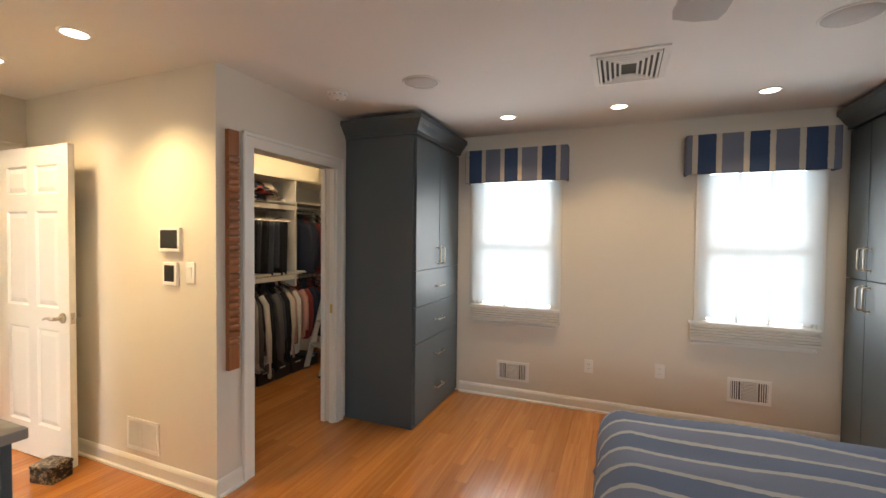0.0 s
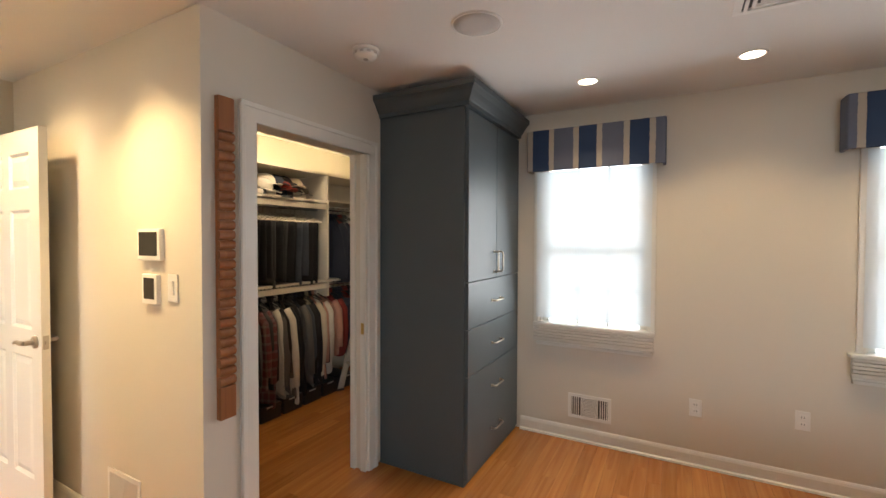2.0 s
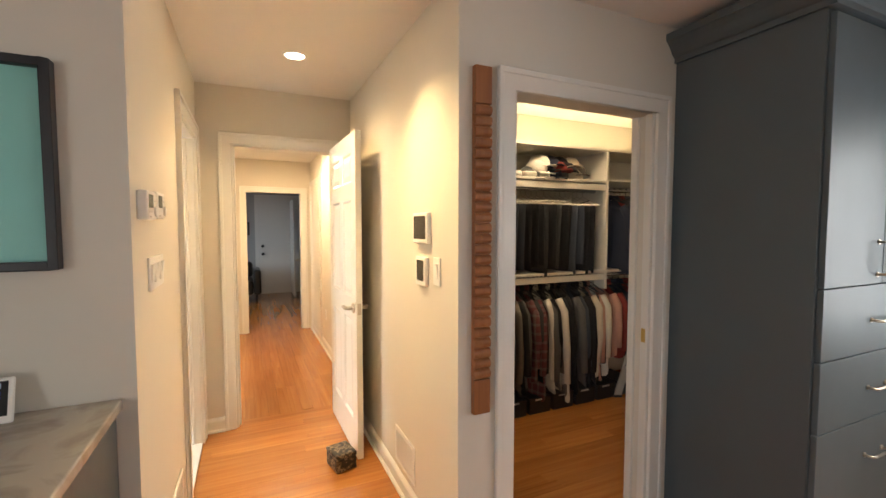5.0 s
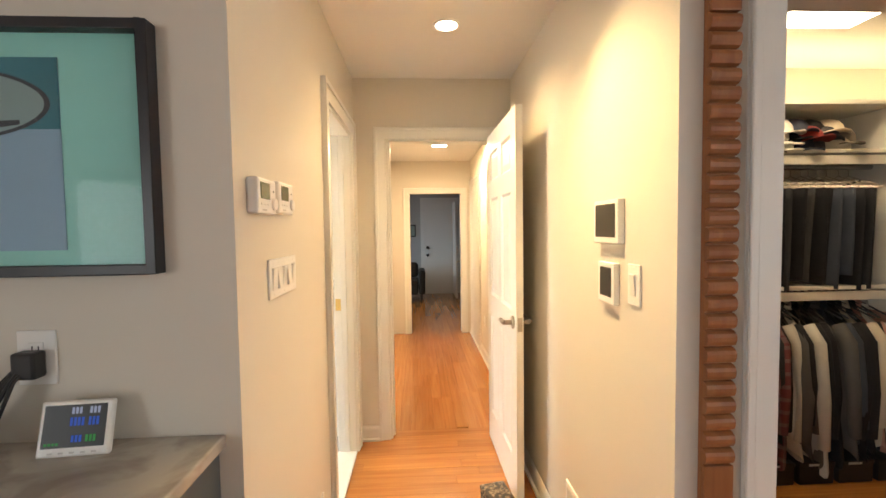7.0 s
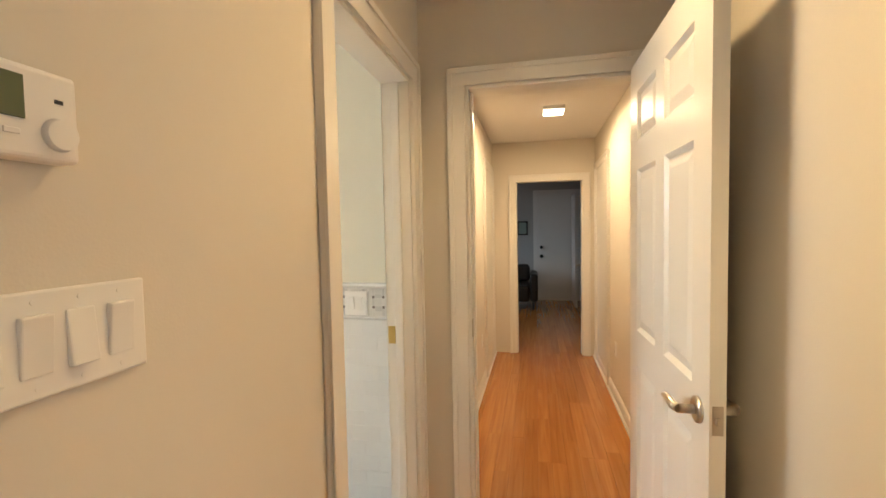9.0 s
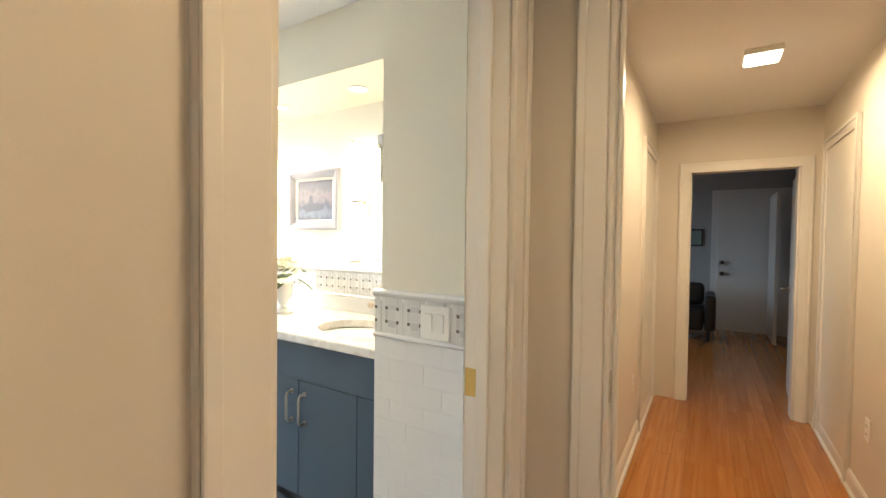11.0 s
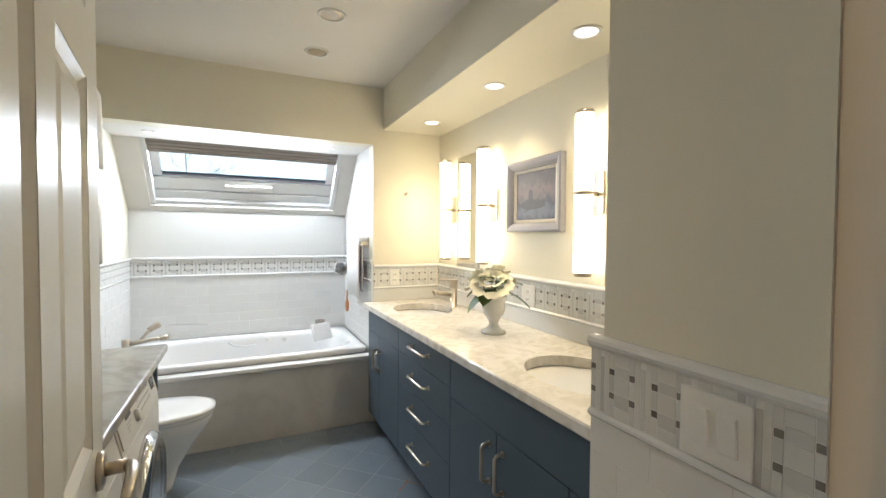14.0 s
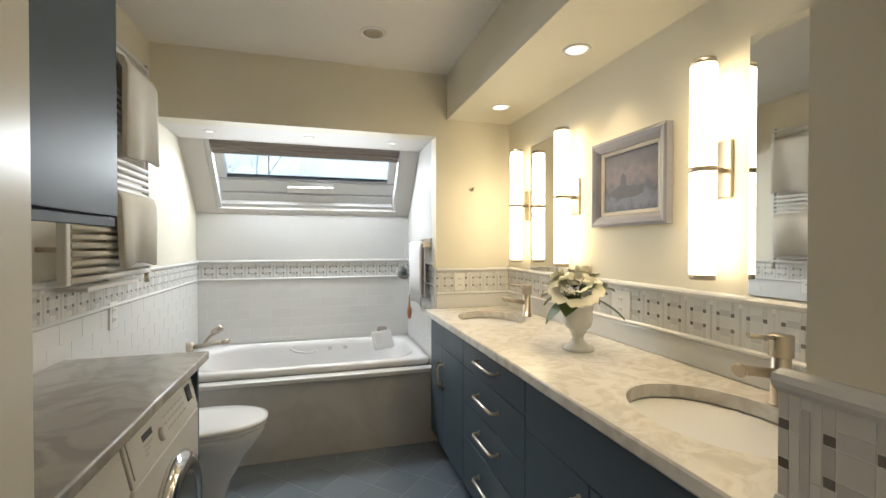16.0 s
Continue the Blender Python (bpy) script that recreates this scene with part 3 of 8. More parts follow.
def tall_cabinet_east():
    c = thing("tall_cabinet", pose(0, 0, 0), "tall blue-grey built-in wardrobe with crown moulding beside the window", "cabinet")
    X, Y0, Y1 = 3.545, 0.95, 2.145
    part("body", bbox(X + 0.024, EAST - 0.003, Y0, Y1, 0.0, 2.27, 0.002), M["cab"], c)
    part("crown_moulding", crown_run(bmesh.new(), X + 0.004, EAST - 0.003, Y0, Y1 + 0.015, 2.27, -1, (1,)), M["cab"], c)
    ym = 1.87
    g = 0.0025
    for a, b, hy in ((ym, Y1 - 0.006, ym + 0.04), (1.42, ym, ym - 0.04)):
        for z0, z1, ha, hb in ((1.235, 2.255, 1.30, 1.44), (0.05, 1.235, 1.04, 1.19)):
            d = part("door", bbox(X + 0.001, X + 0.023, a + g, b - g, z0 + g, z1 - g, 0.002), M["cab"], c)
            pull(d, (X + 0.001, hy, ha), (X + 0.001, hy, hb), (-1, 0, 0))
    part("end_panel", bbox(X + 0.001, X + 0.023, Y0, 1.42 - g, 0.05, 2.25, 0.002), M["cab"], c)
    part("base_strip", bbox(X + 0.004, X + 0.022, Y0, Y1, 0.0, 0.048, 0.002), M["cab"], c)
    return c


tall_cabinet_west()
tall_cabinet_east()

# ---- windows ----


def stripe_mat(start):
    """Broad blue and grey-blue stripes with frayed cream lines between them, along x."""
    m = bpy.data.materials.new("striped_valance_cloth")
    m.use_nodes = True
    n, l = m.node_tree.nodes, m.node_tree.links
    b = n["Principled BSDF"]
    b.inputs["Roughness"].default_value = 0.9
    geo = n.new("ShaderNodeNewGeometry")
    sep = n.new("ShaderNodeSeparateXYZ")
    l.new(geo.outputs["Position"], sep.inputs[0])
    nz = n.new("ShaderNodeTexNoise")
    nz.inputs["Scale"].default_value = 60
    nz.inputs["Detail"].default_value = 6
    l.new(geo.outputs["Position"], nz.inputs["Vector"])
    ad = n.new("ShaderNodeMath")
    ad.operation = 'MULTIPLY_ADD'
    l.new(nz.outputs[0], ad.inputs[0])
    ad.inputs[1].default_value = 0.012
    l.new(sep.outputs[0], ad.inputs[2])
    sc = n.new("ShaderNodeMath")
    sc.operation = 'MULTIPLY_ADD'
    l.new(ad.outputs[0], sc.inputs[0])
    sc.inputs[1].default_value, sc.inputs[2].default_value = 1 / 0.33, -start / 0.33
    fr = n.new("ShaderNodeMath")
    fr.operation = 'FRACT'
    l.new(sc.outputs[0], fr.inputs[0])
    r = n.new("ShaderNodeValToRGB")
    r.color_ramp.interpolation = 'CONSTANT'
    e = r.color_ramp.elements
    cream, navy, slate = (0.50, 0.45, 0.39, 1), (0.035, 0.065, 0.14, 1), (0.15, 0.17, 0.235, 1)
    e[0].position, e[0].color = 0.0, cream
    e[1].position, e[1].color = 0.11, navy
    for p, c in ((0.475, cream), (0.585, slate)):
        k = e.new(p)
        k.color = c
    l.new(fr.outputs[0], r.inputs[0])
    wv = n.new("ShaderNodeTexNoise")
    wv.inputs["Scale"].default_value = 400
    l.new(geo.outputs["Position"], wv.inputs["Vector"])
    bp = n.new("ShaderNodeBump")
    bp.inputs["Strength"].default_value = 0.4
    bp.inputs["Distance"].default_value = 0.003
    l.new(wv.outputs[0], bp.inputs["Height"])
    l.new(bp.outputs[0], b.inputs["Normal"])
    l.new(r.outputs[0], b.inputs["Base Color"])
    return m


M["valance_1"], M["valance_2"] = stripe_mat(0.746), stripe_mat(2.577)


def sheer():
    """Woven shade cloth that lets daylight through."""
    m = bpy.data.materials.new("sheer_shade_cloth")
    m.use_nodes = True
    n, l = m.node_tree.nodes, m.node_tree.links
    n.remove(n["Principled BSDF"])
    d, t, mx, tr = n.new("ShaderNodeBsdfDiffuse"), n.new("ShaderNodeBsdfTranslucent"), n.new("ShaderNodeMixShader"), n.new("ShaderNodeBsdfTransparent")
    d.inputs[0].default_value = (0.80, 0.82, 0.84, 1)
    t.inputs[0].default_value = (0.90, 0.94, 0.96, 1)
    mx.inputs[0].default_value = 0.6
    l.new(d.outputs[0], mx.inputs[1])
    l.new(t.outputs[0], mx.inputs[2])
    m2 = n.new("ShaderNodeMixShader")
    m2.inputs[0].default_value = 0.06
    l.new(mx.outputs[0], m2.inputs[1])
    l.new(tr.outputs[0], m2.inputs[2])
    l.new(m2.outputs[0], n["Material Output"].inputs[0])
    return m


M["sheer"] = sheer()
M["pane"] = glass("window_pane")
M["daylight"] = glow("bright_overcast_backdrop", (0.86, 0.94, 1.0), 5.0)


def window(name, x0, x1, z0, z1, sash_z):
    """A white double-hung window set in the wall; the wall face is at y = N."""
    w = thing(name, pose(0, 0, 0), "white double-hung window behind a sheer shade", "window", "", "structure")
    fy0, fy1 = N + 0.05, N + 0.10
    bm = boxes((x0, x0 + 0.045, fy0, fy1, z0, z1), (x1 - 0.045, x1, fy0, fy1, z0, z1), (x0 + 0.045, x1 - 0.045, fy0, fy1, z0, z0 + 0.05), (x0 + 0.045, x1 - 0.045, fy0, fy1, z1 - 0.05, z1))
    part("window_frame", bm, M["trim"], w)
    part("meeting_rail", boxes((x0 + 0.045, x1 - 0.045, fy0 + 0.002, fy1 - 0.002, sash_z - 0.025, sash_z + 0.025)), M["trim"], w)
    third = (x1 - x0 - 0.09) / 3
    for k in (1, 2):
        xx = x0 + 0.045 + third * k
        part("muntin", boxes((xx - 0.009, xx + 0.009, fy0 + 0.012, fy1 - 0.012, z0 + 0.05, sash_z - 0.025)), M["trim"], w)
        part("muntin", boxes((xx - 0.009, xx + 0.009, fy0 + 0.012, fy1 - 0.012, sash_z + 0.025, z1 - 0.05)), M["trim"], w)
    for a, b in ((z0 + 0.05, sash_z - 0.025), (sash_z + 0.025, z1 - 0.05)):
        zz = (a + b) / 2
        part("muntin", boxes((x0 + 0.045, x1 - 0.045, fy0 + 0.014, fy1 - 0.014, zz - 0.009, zz + 0.009)), M["trim"], w)
        p = part("pane", boxes((x0 + 0.045, x1 - 0.045, fy0 + 0.022, fy0 + 0.027, a, b)), M["pane"], w)
        p.visible_shadow = False
    part("reveal", boxes((x0 - 0.012, x0, N + 0.001, N + 0.12, z0, z1), (x1, x1 + 0.012, N + 0.001, N + 0.12, z0, z1)), M["trim"], w)
    return w


window("window_1", 0.815, 1.545, 0.80, 2.10, 1.40)
window("window_2", 2.675, 3.385, 0.80, 2.10, 1.40)


def outlook(name, x0, x1):
    struct(name, boxes((x0, x1, N + 0.9, N + 0.95, -0.4, 3.2)), M["daylight"], "bright overcast daylight outside the window", "backdrop")


outlook("backdrop_1", 0.0, 2.1)
outlook("backdrop_2", 2.12, 4.6)


def window_dressing(x0, x1, vx0, vx1, sill_x0, sill_x1, zs, stripes):
    # casing of flat white boards, apron and stool
    trim_box("trim_window", [(x0 - 0.055, x0 - 0.012, N - 0.016, N, 0.80, 2.10), (x1 + 0.012, x1 + 0.055, N - 0.016, N, 0.80, 2.10)], "white flat window casing")
    trim_box("trim_window_stool", [(sill_x0, sill_x1, N - 0.055, N + 0.045, zs - 0.026, zs)], "white moulded window stool", w=0.008)
    trim_box("trim_window_apron", [(sill_x0 + 0.02, sill_x1 - 0.02, N - 0.02, N, zs - 0.16, zs - 0.03), (sill_x0 + 0.02, sill_x1 - 0.02, N - 0.03, N, zs - 0.175, zs - 0.155)], "white ridged window apron")
    # sheer shade with stacked pleats at its foot
    s = thing("roman_shade", pose(0, 0, 0), "sheer white woven roman shade lowered over the window", "window shade", "window shades")
    bm = bmesh.new()
    nx, nz = 24, 10
    grid = [[bm.verts.new((x0 - 0.03 + (x1 - x0 + 0.06) * i / nx, N - 0.028 + 0.002 * math.sin(i * 1.7 + j), zs + 0.035 + (1.99 - zs - 0.035) * j / nz)) for i in range(nx + 1)] for j in range(nz + 1)]
    for j in range(nz):
        for i in range(nx):
            bm.faces.new((grid[j][i], grid[j][i + 1], grid[j + 1][i + 1], grid[j + 1][i]))
    part("cloth", bm, M["sheer"], s, "translucent white shade cloth", True)
    for k in range(5):
        part("pleat", bbox(sill_x0 + 0.01, sill_x1 - 0.01, N - 0.062 + 0.002 * k, N - 0.02, zs - 0.105 + 0.021 * k, zs - 0.088 + 0.021 * k, 0.004), M["linen"], s)
    part("bottom_rail", bbox(sill_x0 + 0.005, sill_x1 - 0.005, N - 0.06, N - 0.035, zs - 0.135, zs - 0.108, 0.005), M["linen"], s)
    # padded cornice box in striped cloth
    v = thing("window_valance", pose(0, 0, 0), "upholstered valance in navy and grey-blue stripes with frayed cream lines", "valance", "window valances")
    part("face", bbox(vx0, vx1, N - 0.125, N - 0.105, 1.985, 2.285, 0.008, 3), M[stripes], v)
    part("side", bbox(vx0, vx0 + 0.02, N - 0.104, N, 1.985, 2.285, 0.006), M[stripes], v)
    part("side", bbox(vx1 - 0.02, vx1, N - 0.104, N, 1.985, 2.285, 0.006), M[stripes], v)
    part("top_board", bbox(vx0 + 0.021, vx1 - 0.021, N - 0.104, N, 2.262, 2.28, 0.003), M["linen"], v)


M["linen"] = mat("pale_linen", (0.66, 0.63, 0.58), 0.85, 0, 0.04, 20, 0.2, 500)
window_dressing(0.815, 1.545, 0.735, 1.655, 0.765, 1.605, 0.86, "valance_1")
window_dressing(2.675, 3.385, 2.53, 3.47, 2.585, 3.42, 0.85, "valance_2")

# ---- bed ----


def duvet_mat():
    m = bpy.data.materials.new("striped_blue_coverlet")
    m.use_nodes = True
    n, l = m.node_tree.nodes, m.node_tree.links
    b = n["Principled BSDF"]
    b.inputs["Roughness"].default_value = 0.92
    tc = n.new("ShaderNodeTexCoord")
    sep = n.new("ShaderNodeSeparateXYZ")
    l.new(tc.outputs["UV"], sep.inputs[0])
    nz = n.new("ShaderNodeTexNoise")
    nz.inputs["Scale"].default_value = 45
    nz.inputs["Detail"].default_value = 6
    l.new(tc.outputs["Object"], nz.inputs["Vector"])
    ad = n.new("ShaderNodeMath")
    ad.operation = 'MULTIPLY_ADD'
    l.new(nz.outputs[0], ad.inputs[0])
    ad.inputs[1].default_value = 0.02
    l.new(sep.outputs[1], ad.inputs[2])
    sc = n.new("ShaderNodeMath")
    sc.operation = 'MULTIPLY_ADD'
    l.new(ad.outputs[0], sc.inputs[0])
    sc.inputs[1].default_value, sc.inputs[2].default_value = 1 / 0.30, 0.25
    fr = n.new("ShaderNodeMath")
    fr.operation = 'FRACT'
    l.new(sc.outputs[0], fr.inputs[0])
    r = n.new("ShaderNodeValToRGB")
    r.color_ramp.interpolation = 'CONSTANT'
    e = r.color_ramp.elements
    e[0].position, e[0].color = 0.0, (0.42, 0.42, 0.42, 1)
    e[1].position, e[1].color = 0.09, (0.115, 0.15, 0.235, 1)
    for p, c in ((0.50, (0.42, 0.42, 0.42, 1)), (0.59, (0.16, 0.19, 0.27, 1))):
        k = e.new(p)
        k.color = c
    l.new(fr.outputs[0], r.inputs[0])
    l.new(r.outputs[0], b.inputs["Base Color"])
    wv = n.new("ShaderNodeTexNoise")
    wv.inputs["Scale"].default_value = 220
    l.new(tc.outputs["Object"], wv.inputs["Vector"])
    bp = n.new("ShaderNodeBump")
    bp.inputs["Strength"].default_value = 0.5
    bp.inputs["Distance"].default_value = 0.004
    l.new(wv.outputs[0], bp.inputs["Height"])
    l.new(bp.outputs[0], b.inputs["Normal"])
    return m


M["duvet"] = duvet_mat()
M["fabric_dark"] = mat("grey_upholstery", (0.16, 0.17, 0.19), 0.9, 0, 0.08, 30, 0.2, 400)


def bed():
    b = thing("bed", pose(0, 0, 0), "made double bed with a blue striped coverlet", "bed")
    X0, X1, Y0, Y1, H = 1.99, 4.08, -1.15, 0.74, 0.63
    part("base", bbox(X0 + 0.12, X1, Y0 + 0.1, Y1 - 0.1, 0.06, 0.30, 0.02), M["fabric_dark"], b)
    part("mattress", bbox(X0 + 0.07, X1, Y0 + 0.06, Y1 - 0.06, 0.301, 0.56, 0.05, 4), M["linen"], b)
    for lx, ly in ((X0 + 0.2, Y0 + 0.2), (X0 + 0.2, Y1 - 0.2), (X1 - 0.1, Y0 + 0.2), (X1 - 0.1, Y1 - 0.2)):
        part("leg", tube(bmesh.new(), [(lx, ly, 0), (lx, ly, 0.06)], 0.03, 12), M["black"], b)
    # coverlet: a soft box grid that rounds over the edges and hangs down
    bm = bmesh.new()
    uvl = bm.loops.layers.uv.new("UVMap")
    nx, ny = 56, 60
    drop, R = 0.34, 0.16
    grid, uvs = [], []

    def edge(s, size):
        """Runs over the top and down: horizontal inset and fall for arc length s from the rim."""
        if s >= R * math.pi / 2:
            return s - R * math.pi / 2 + R, 0.0
        if s >= 0:
            a = s / R
            return R * (1 - math.cos(a)), R * (1 - math.sin(a))
        return 0.0, R - s
    for j in range(ny + 1):
        row, urow = [], []
        sy = -drop + (Y1 - Y0 - 2 * R + math.pi * R + 2 * drop) * j / ny
        full = (Y1 - Y0 - 2 * R + math.pi * R)
        if sy < full / 2:
            iy, fy = edge(sy, 0)
            y = Y0 + iy
        else:
            iy, fy = edge(full - sy, 0)
            y = Y1 - iy
        for i in range(nx + 1):
            sx = -drop + (X1 - X0 + drop) * i / nx
            ix, fx = edge(sx, 0)
            x = X0 + ix
            fall = min(math.hypot(fx, fy) if fx and fy else max(fx, fy), drop + R)
            wob = 0.006 * math.sin(7 * x + 3 * y) + 0.004 * math.sin(17 * y - 5 * x) + 0.004 * noise.noise((x * 6, y * 6, 0))
            row.append(bm.verts.new((x + (wob if fx else 0) * 1.6, y + (wob if fy else 0) * 1.6, H - fall + wob)))
            urow.append((sx, sy))
        grid.append(row)
        uvs.append(urow)
    for j in range(ny):
        for i in range(nx):
            f = bm.faces.new((grid[j][i], grid[j][i + 1], grid[j + 1][i + 1], grid[j + 1][i]))
            f.smooth = True
            for lp, (jj, ii) in zip(f.loops, ((j, i), (j, i + 1), (j + 1, i + 1), (j + 1, i))):
                lp[uvl].uv = uvs[jj][ii]
    ob = link("coverlet", bm, M["duvet"], True)
    md = ob.modifiers.new("thick", 'SOLIDIFY')
    md.thickness, md.offset = 0.025, -1
    tagged(ob, "blue striped woven coverlet with frayed pale lines hanging over the bed", "coverlet")


bed()

# ---- ceiling fixtures ----


def downlight(x, y, z, r=0.055, lit="bulb", label="small round recessed ceiling downlight, lit", ring="plastic", group="recessed downlights"):
    t = thing("recessed_downlight", pose(x, y, z), label, "ceiling light", group)
    bm = lathe(bmesh.new(), [(r + 0.014, 0.0), (r + 0.013, -0.004), (r + 0.004, -0.006), (r, -0.003), (r - 0.002, 0.0)], 32)
    part("trim_ring", bm, M[ring], t)
    part("lens", lathe(bmesh.new(), [(0.0, -0.003), (r * 0.6, -0.0028), (r - 0.003, -0.002), (r - 0.003, -0.0005), (0.0, -0.0005)], 32), M[lit], t, "glowing lens" if lit != "steel" else "dark reflector")
    return t


for lx, ly in BED_LAMPS + [(-0.35, -0.48), (-1.138, -0.479)]:
    downlight(lx, ly, CEIL)
ORIGIN = BATHROOM
for ly in (-3.01, -3.468):
    downlight(-1.5, ly, CEIL, 0.055, "steel", "round recessed bathroom downlight, unlit")
for ly in (-2.12, -2.767, -3.56):
    downlight(-2.275, ly, 2.145, 0.045, "bulb")
for lx in (-0.56, -1.16, -1.72):
    downlight(lx, -4.17, 2.03, 0.02, "bulb_dim", "tiny recessed lamp over the tub, lit")
ORIGIN = HOUSE

M["ventback"] = mat("vent_shadow_grey", (0.10, 0.095, 0.09), 0.8)
M["mesh"] = mat("perforated_grille_white", (0.60, 0.57, 0.55), 0.7, 0, 0.03, 10, 0.5, 700)


def speaker(x, y):
    t = thing("ceiling_speaker", pose(x, y, CEIL), "round flush ceiling speaker with a pale grille", "speaker", "ceiling speakers")
    part("rim", lathe(bmesh.new(), [(0.115, 0), (0.114, -0.005), (0.106, -0.007), (0.104, -0.004), (0.104, 0)], 40), M["plastic"], t)
    part("grille", lathe(bmesh.new(), [(0.0, -0.0055), (0.06, -0.0052), (0.1035, -0.004), (0.1035, -0.0005), (0.0, -0.0005)], 40), M["mesh"], t)


speaker(0.923, 0.685)
speaker(2.958, 0.623)


def smoke_alarm(x, y):
    t = thing("smoke_alarm", pose(x, y, CEIL), "round white smoke alarm on the ceiling", "smoke alarm")
    part("base", lathe(bmesh.new(), [(0.068, 0), (0.068, -0.012), (0.062, -0.014), (0.0, -0.014)], 36), M["plastic"], t)
    part("cap", lathe(bmesh.new(), [(0.058, -0.0145), (0.058, -0.03), (0.05, -0.042), (0.03, -0.047), (0.0, -0.048)], 36), M["plastic"], t)
    for k in range(10):
        a = 2 * math.pi * k / 10
        part("slot", box(bmesh.new(), 0.054, 0.0595, -0.009, 0.009, -0.03, -0.02, Matrix.Rotation(a, 4, 'Z')), M["mesh"], t)
    part("test_button", lathe(bmesh.new(), [(0.012, -0.047), (0.012, -0.052), (0.0, -0.053)], 16), M["mesh"], t)


smoke_alarm(0.323, 0.66)


def ceiling_vent():
    t = thing("ceiling_vent", pose(2.10, 0.89, CEIL), "square white ceiling air vent with stepped louvres", "air vent")
    w, d = 0.19, 0.24
    part("backing", box(bmesh.new(), -w + 0.03, w - 0.03, -d + 0.03, d - 0.03, -0.003, -0.0005), M["black"], t)
    bm = boxes((-w, w, -d, -d + 0.03, -0.008, 0), (-w, w, d - 0.03, d, -0.008, 0), (-w, -w + 0.03, -d + 0.03, d - 0.03, -0.008, 0), (w - 0.03, w, -d + 0.03, d - 0.03, -0.008, 0))
    part("frame", bevelled(bm, 0.002), M["plastic"], t)
    for k in range(5):
        a, b = w - 0.036 - 0.026 * k, d - 0.036 - 0.026 * k
        if a < 0.03:
            break
        bm = boxes((-a, a, -b, -b + 0.012, -0.016, -0.004), (-a, a, b - 0.012, b, -0.016, -0.004), (-a, -a + 0.012, -b + 0.012, b - 0.012, -0.016, -0.004), (a - 0.012, a, -b + 0.012, b - 0.012, -0.016, -0.004))
        part("slat", bm, M["plastic"], t)


ceiling_vent()

M["fanblade"] = mat("pale_grey_fan_blade", (0.50, 0.52, 0.54), 0.4, 0, 0.04, 6)


def ceiling_fan():
    t = thing("ceiling_fan", pose(2.35, -0.76, 0), "pale grey ceiling fan hanging over the bed", "ceiling fan")
    part("canopy", lathe(bmesh.new(), [(0.07, CEIL), (0.07, CEIL - 0.03), (0.03, CEIL - 0.06), (0.0, CEIL - 0.06)], 28), M["steel"], t)
    part("rod", tube(bmesh.new(), [(0, 0, CEIL - 0.06), (0, 0, 2.26)], 0.013, 12), M["steel"], t)
    part("motor", lathe(bmesh.new(), [(0.0, 2.27), (0.08, 2.265), (0.11, 2.24), (0.11, 2.19), (0.08, 2.165), (0.0, 2.155)], 32), M["steel"], t)
    for k in range(5):
        r = Matrix.Rotation(radians(96 + 72 * k), 4, 'Z') @ Matrix.Rotation(radians(8), 4, 'X')
        bm = bmesh.new()
        pts = [(0.13, -0.045), (0.25, -0.06), (0.6, -0.075), (0.65, -0.065), (0.665, 0.0), (0.65, 0.065), (0.6, 0.075), (0.25, 0.06), (0.13, 0.045)]
        a = [bm.verts.new(r @ Vector((x, y, 0.004)) + Vector((0, 0, 2.2))) for x, y in pts]
        b = [bm.verts.new(r @ Vector((x, y, -0.004)) + Vector((0, 0, 2.2))) for x, y in pts]
        bm.faces.new(a)
        bm.faces.new(b[::-1])
        for i in range(len(pts)):
            bm.faces.new((a[i], b[i], b[(i + 1) % len(pts)], a[(i + 1) % len(pts)]))
        part("blade", bm, M["fanblade"], t)


ceiling_fan()

# ---- wall fittings of the bedroom and lobby ----


def wall_frame(x, y, z, face):
    """A pose whose local x runs along the wall, local y up, local z out of it; face is the way the wall looks."""
    yaw = {"+x": 90, "-x": -90, "+y": 180, "-y": 0}[face]
    return pose(x, y, z, 90, 0, yaw)


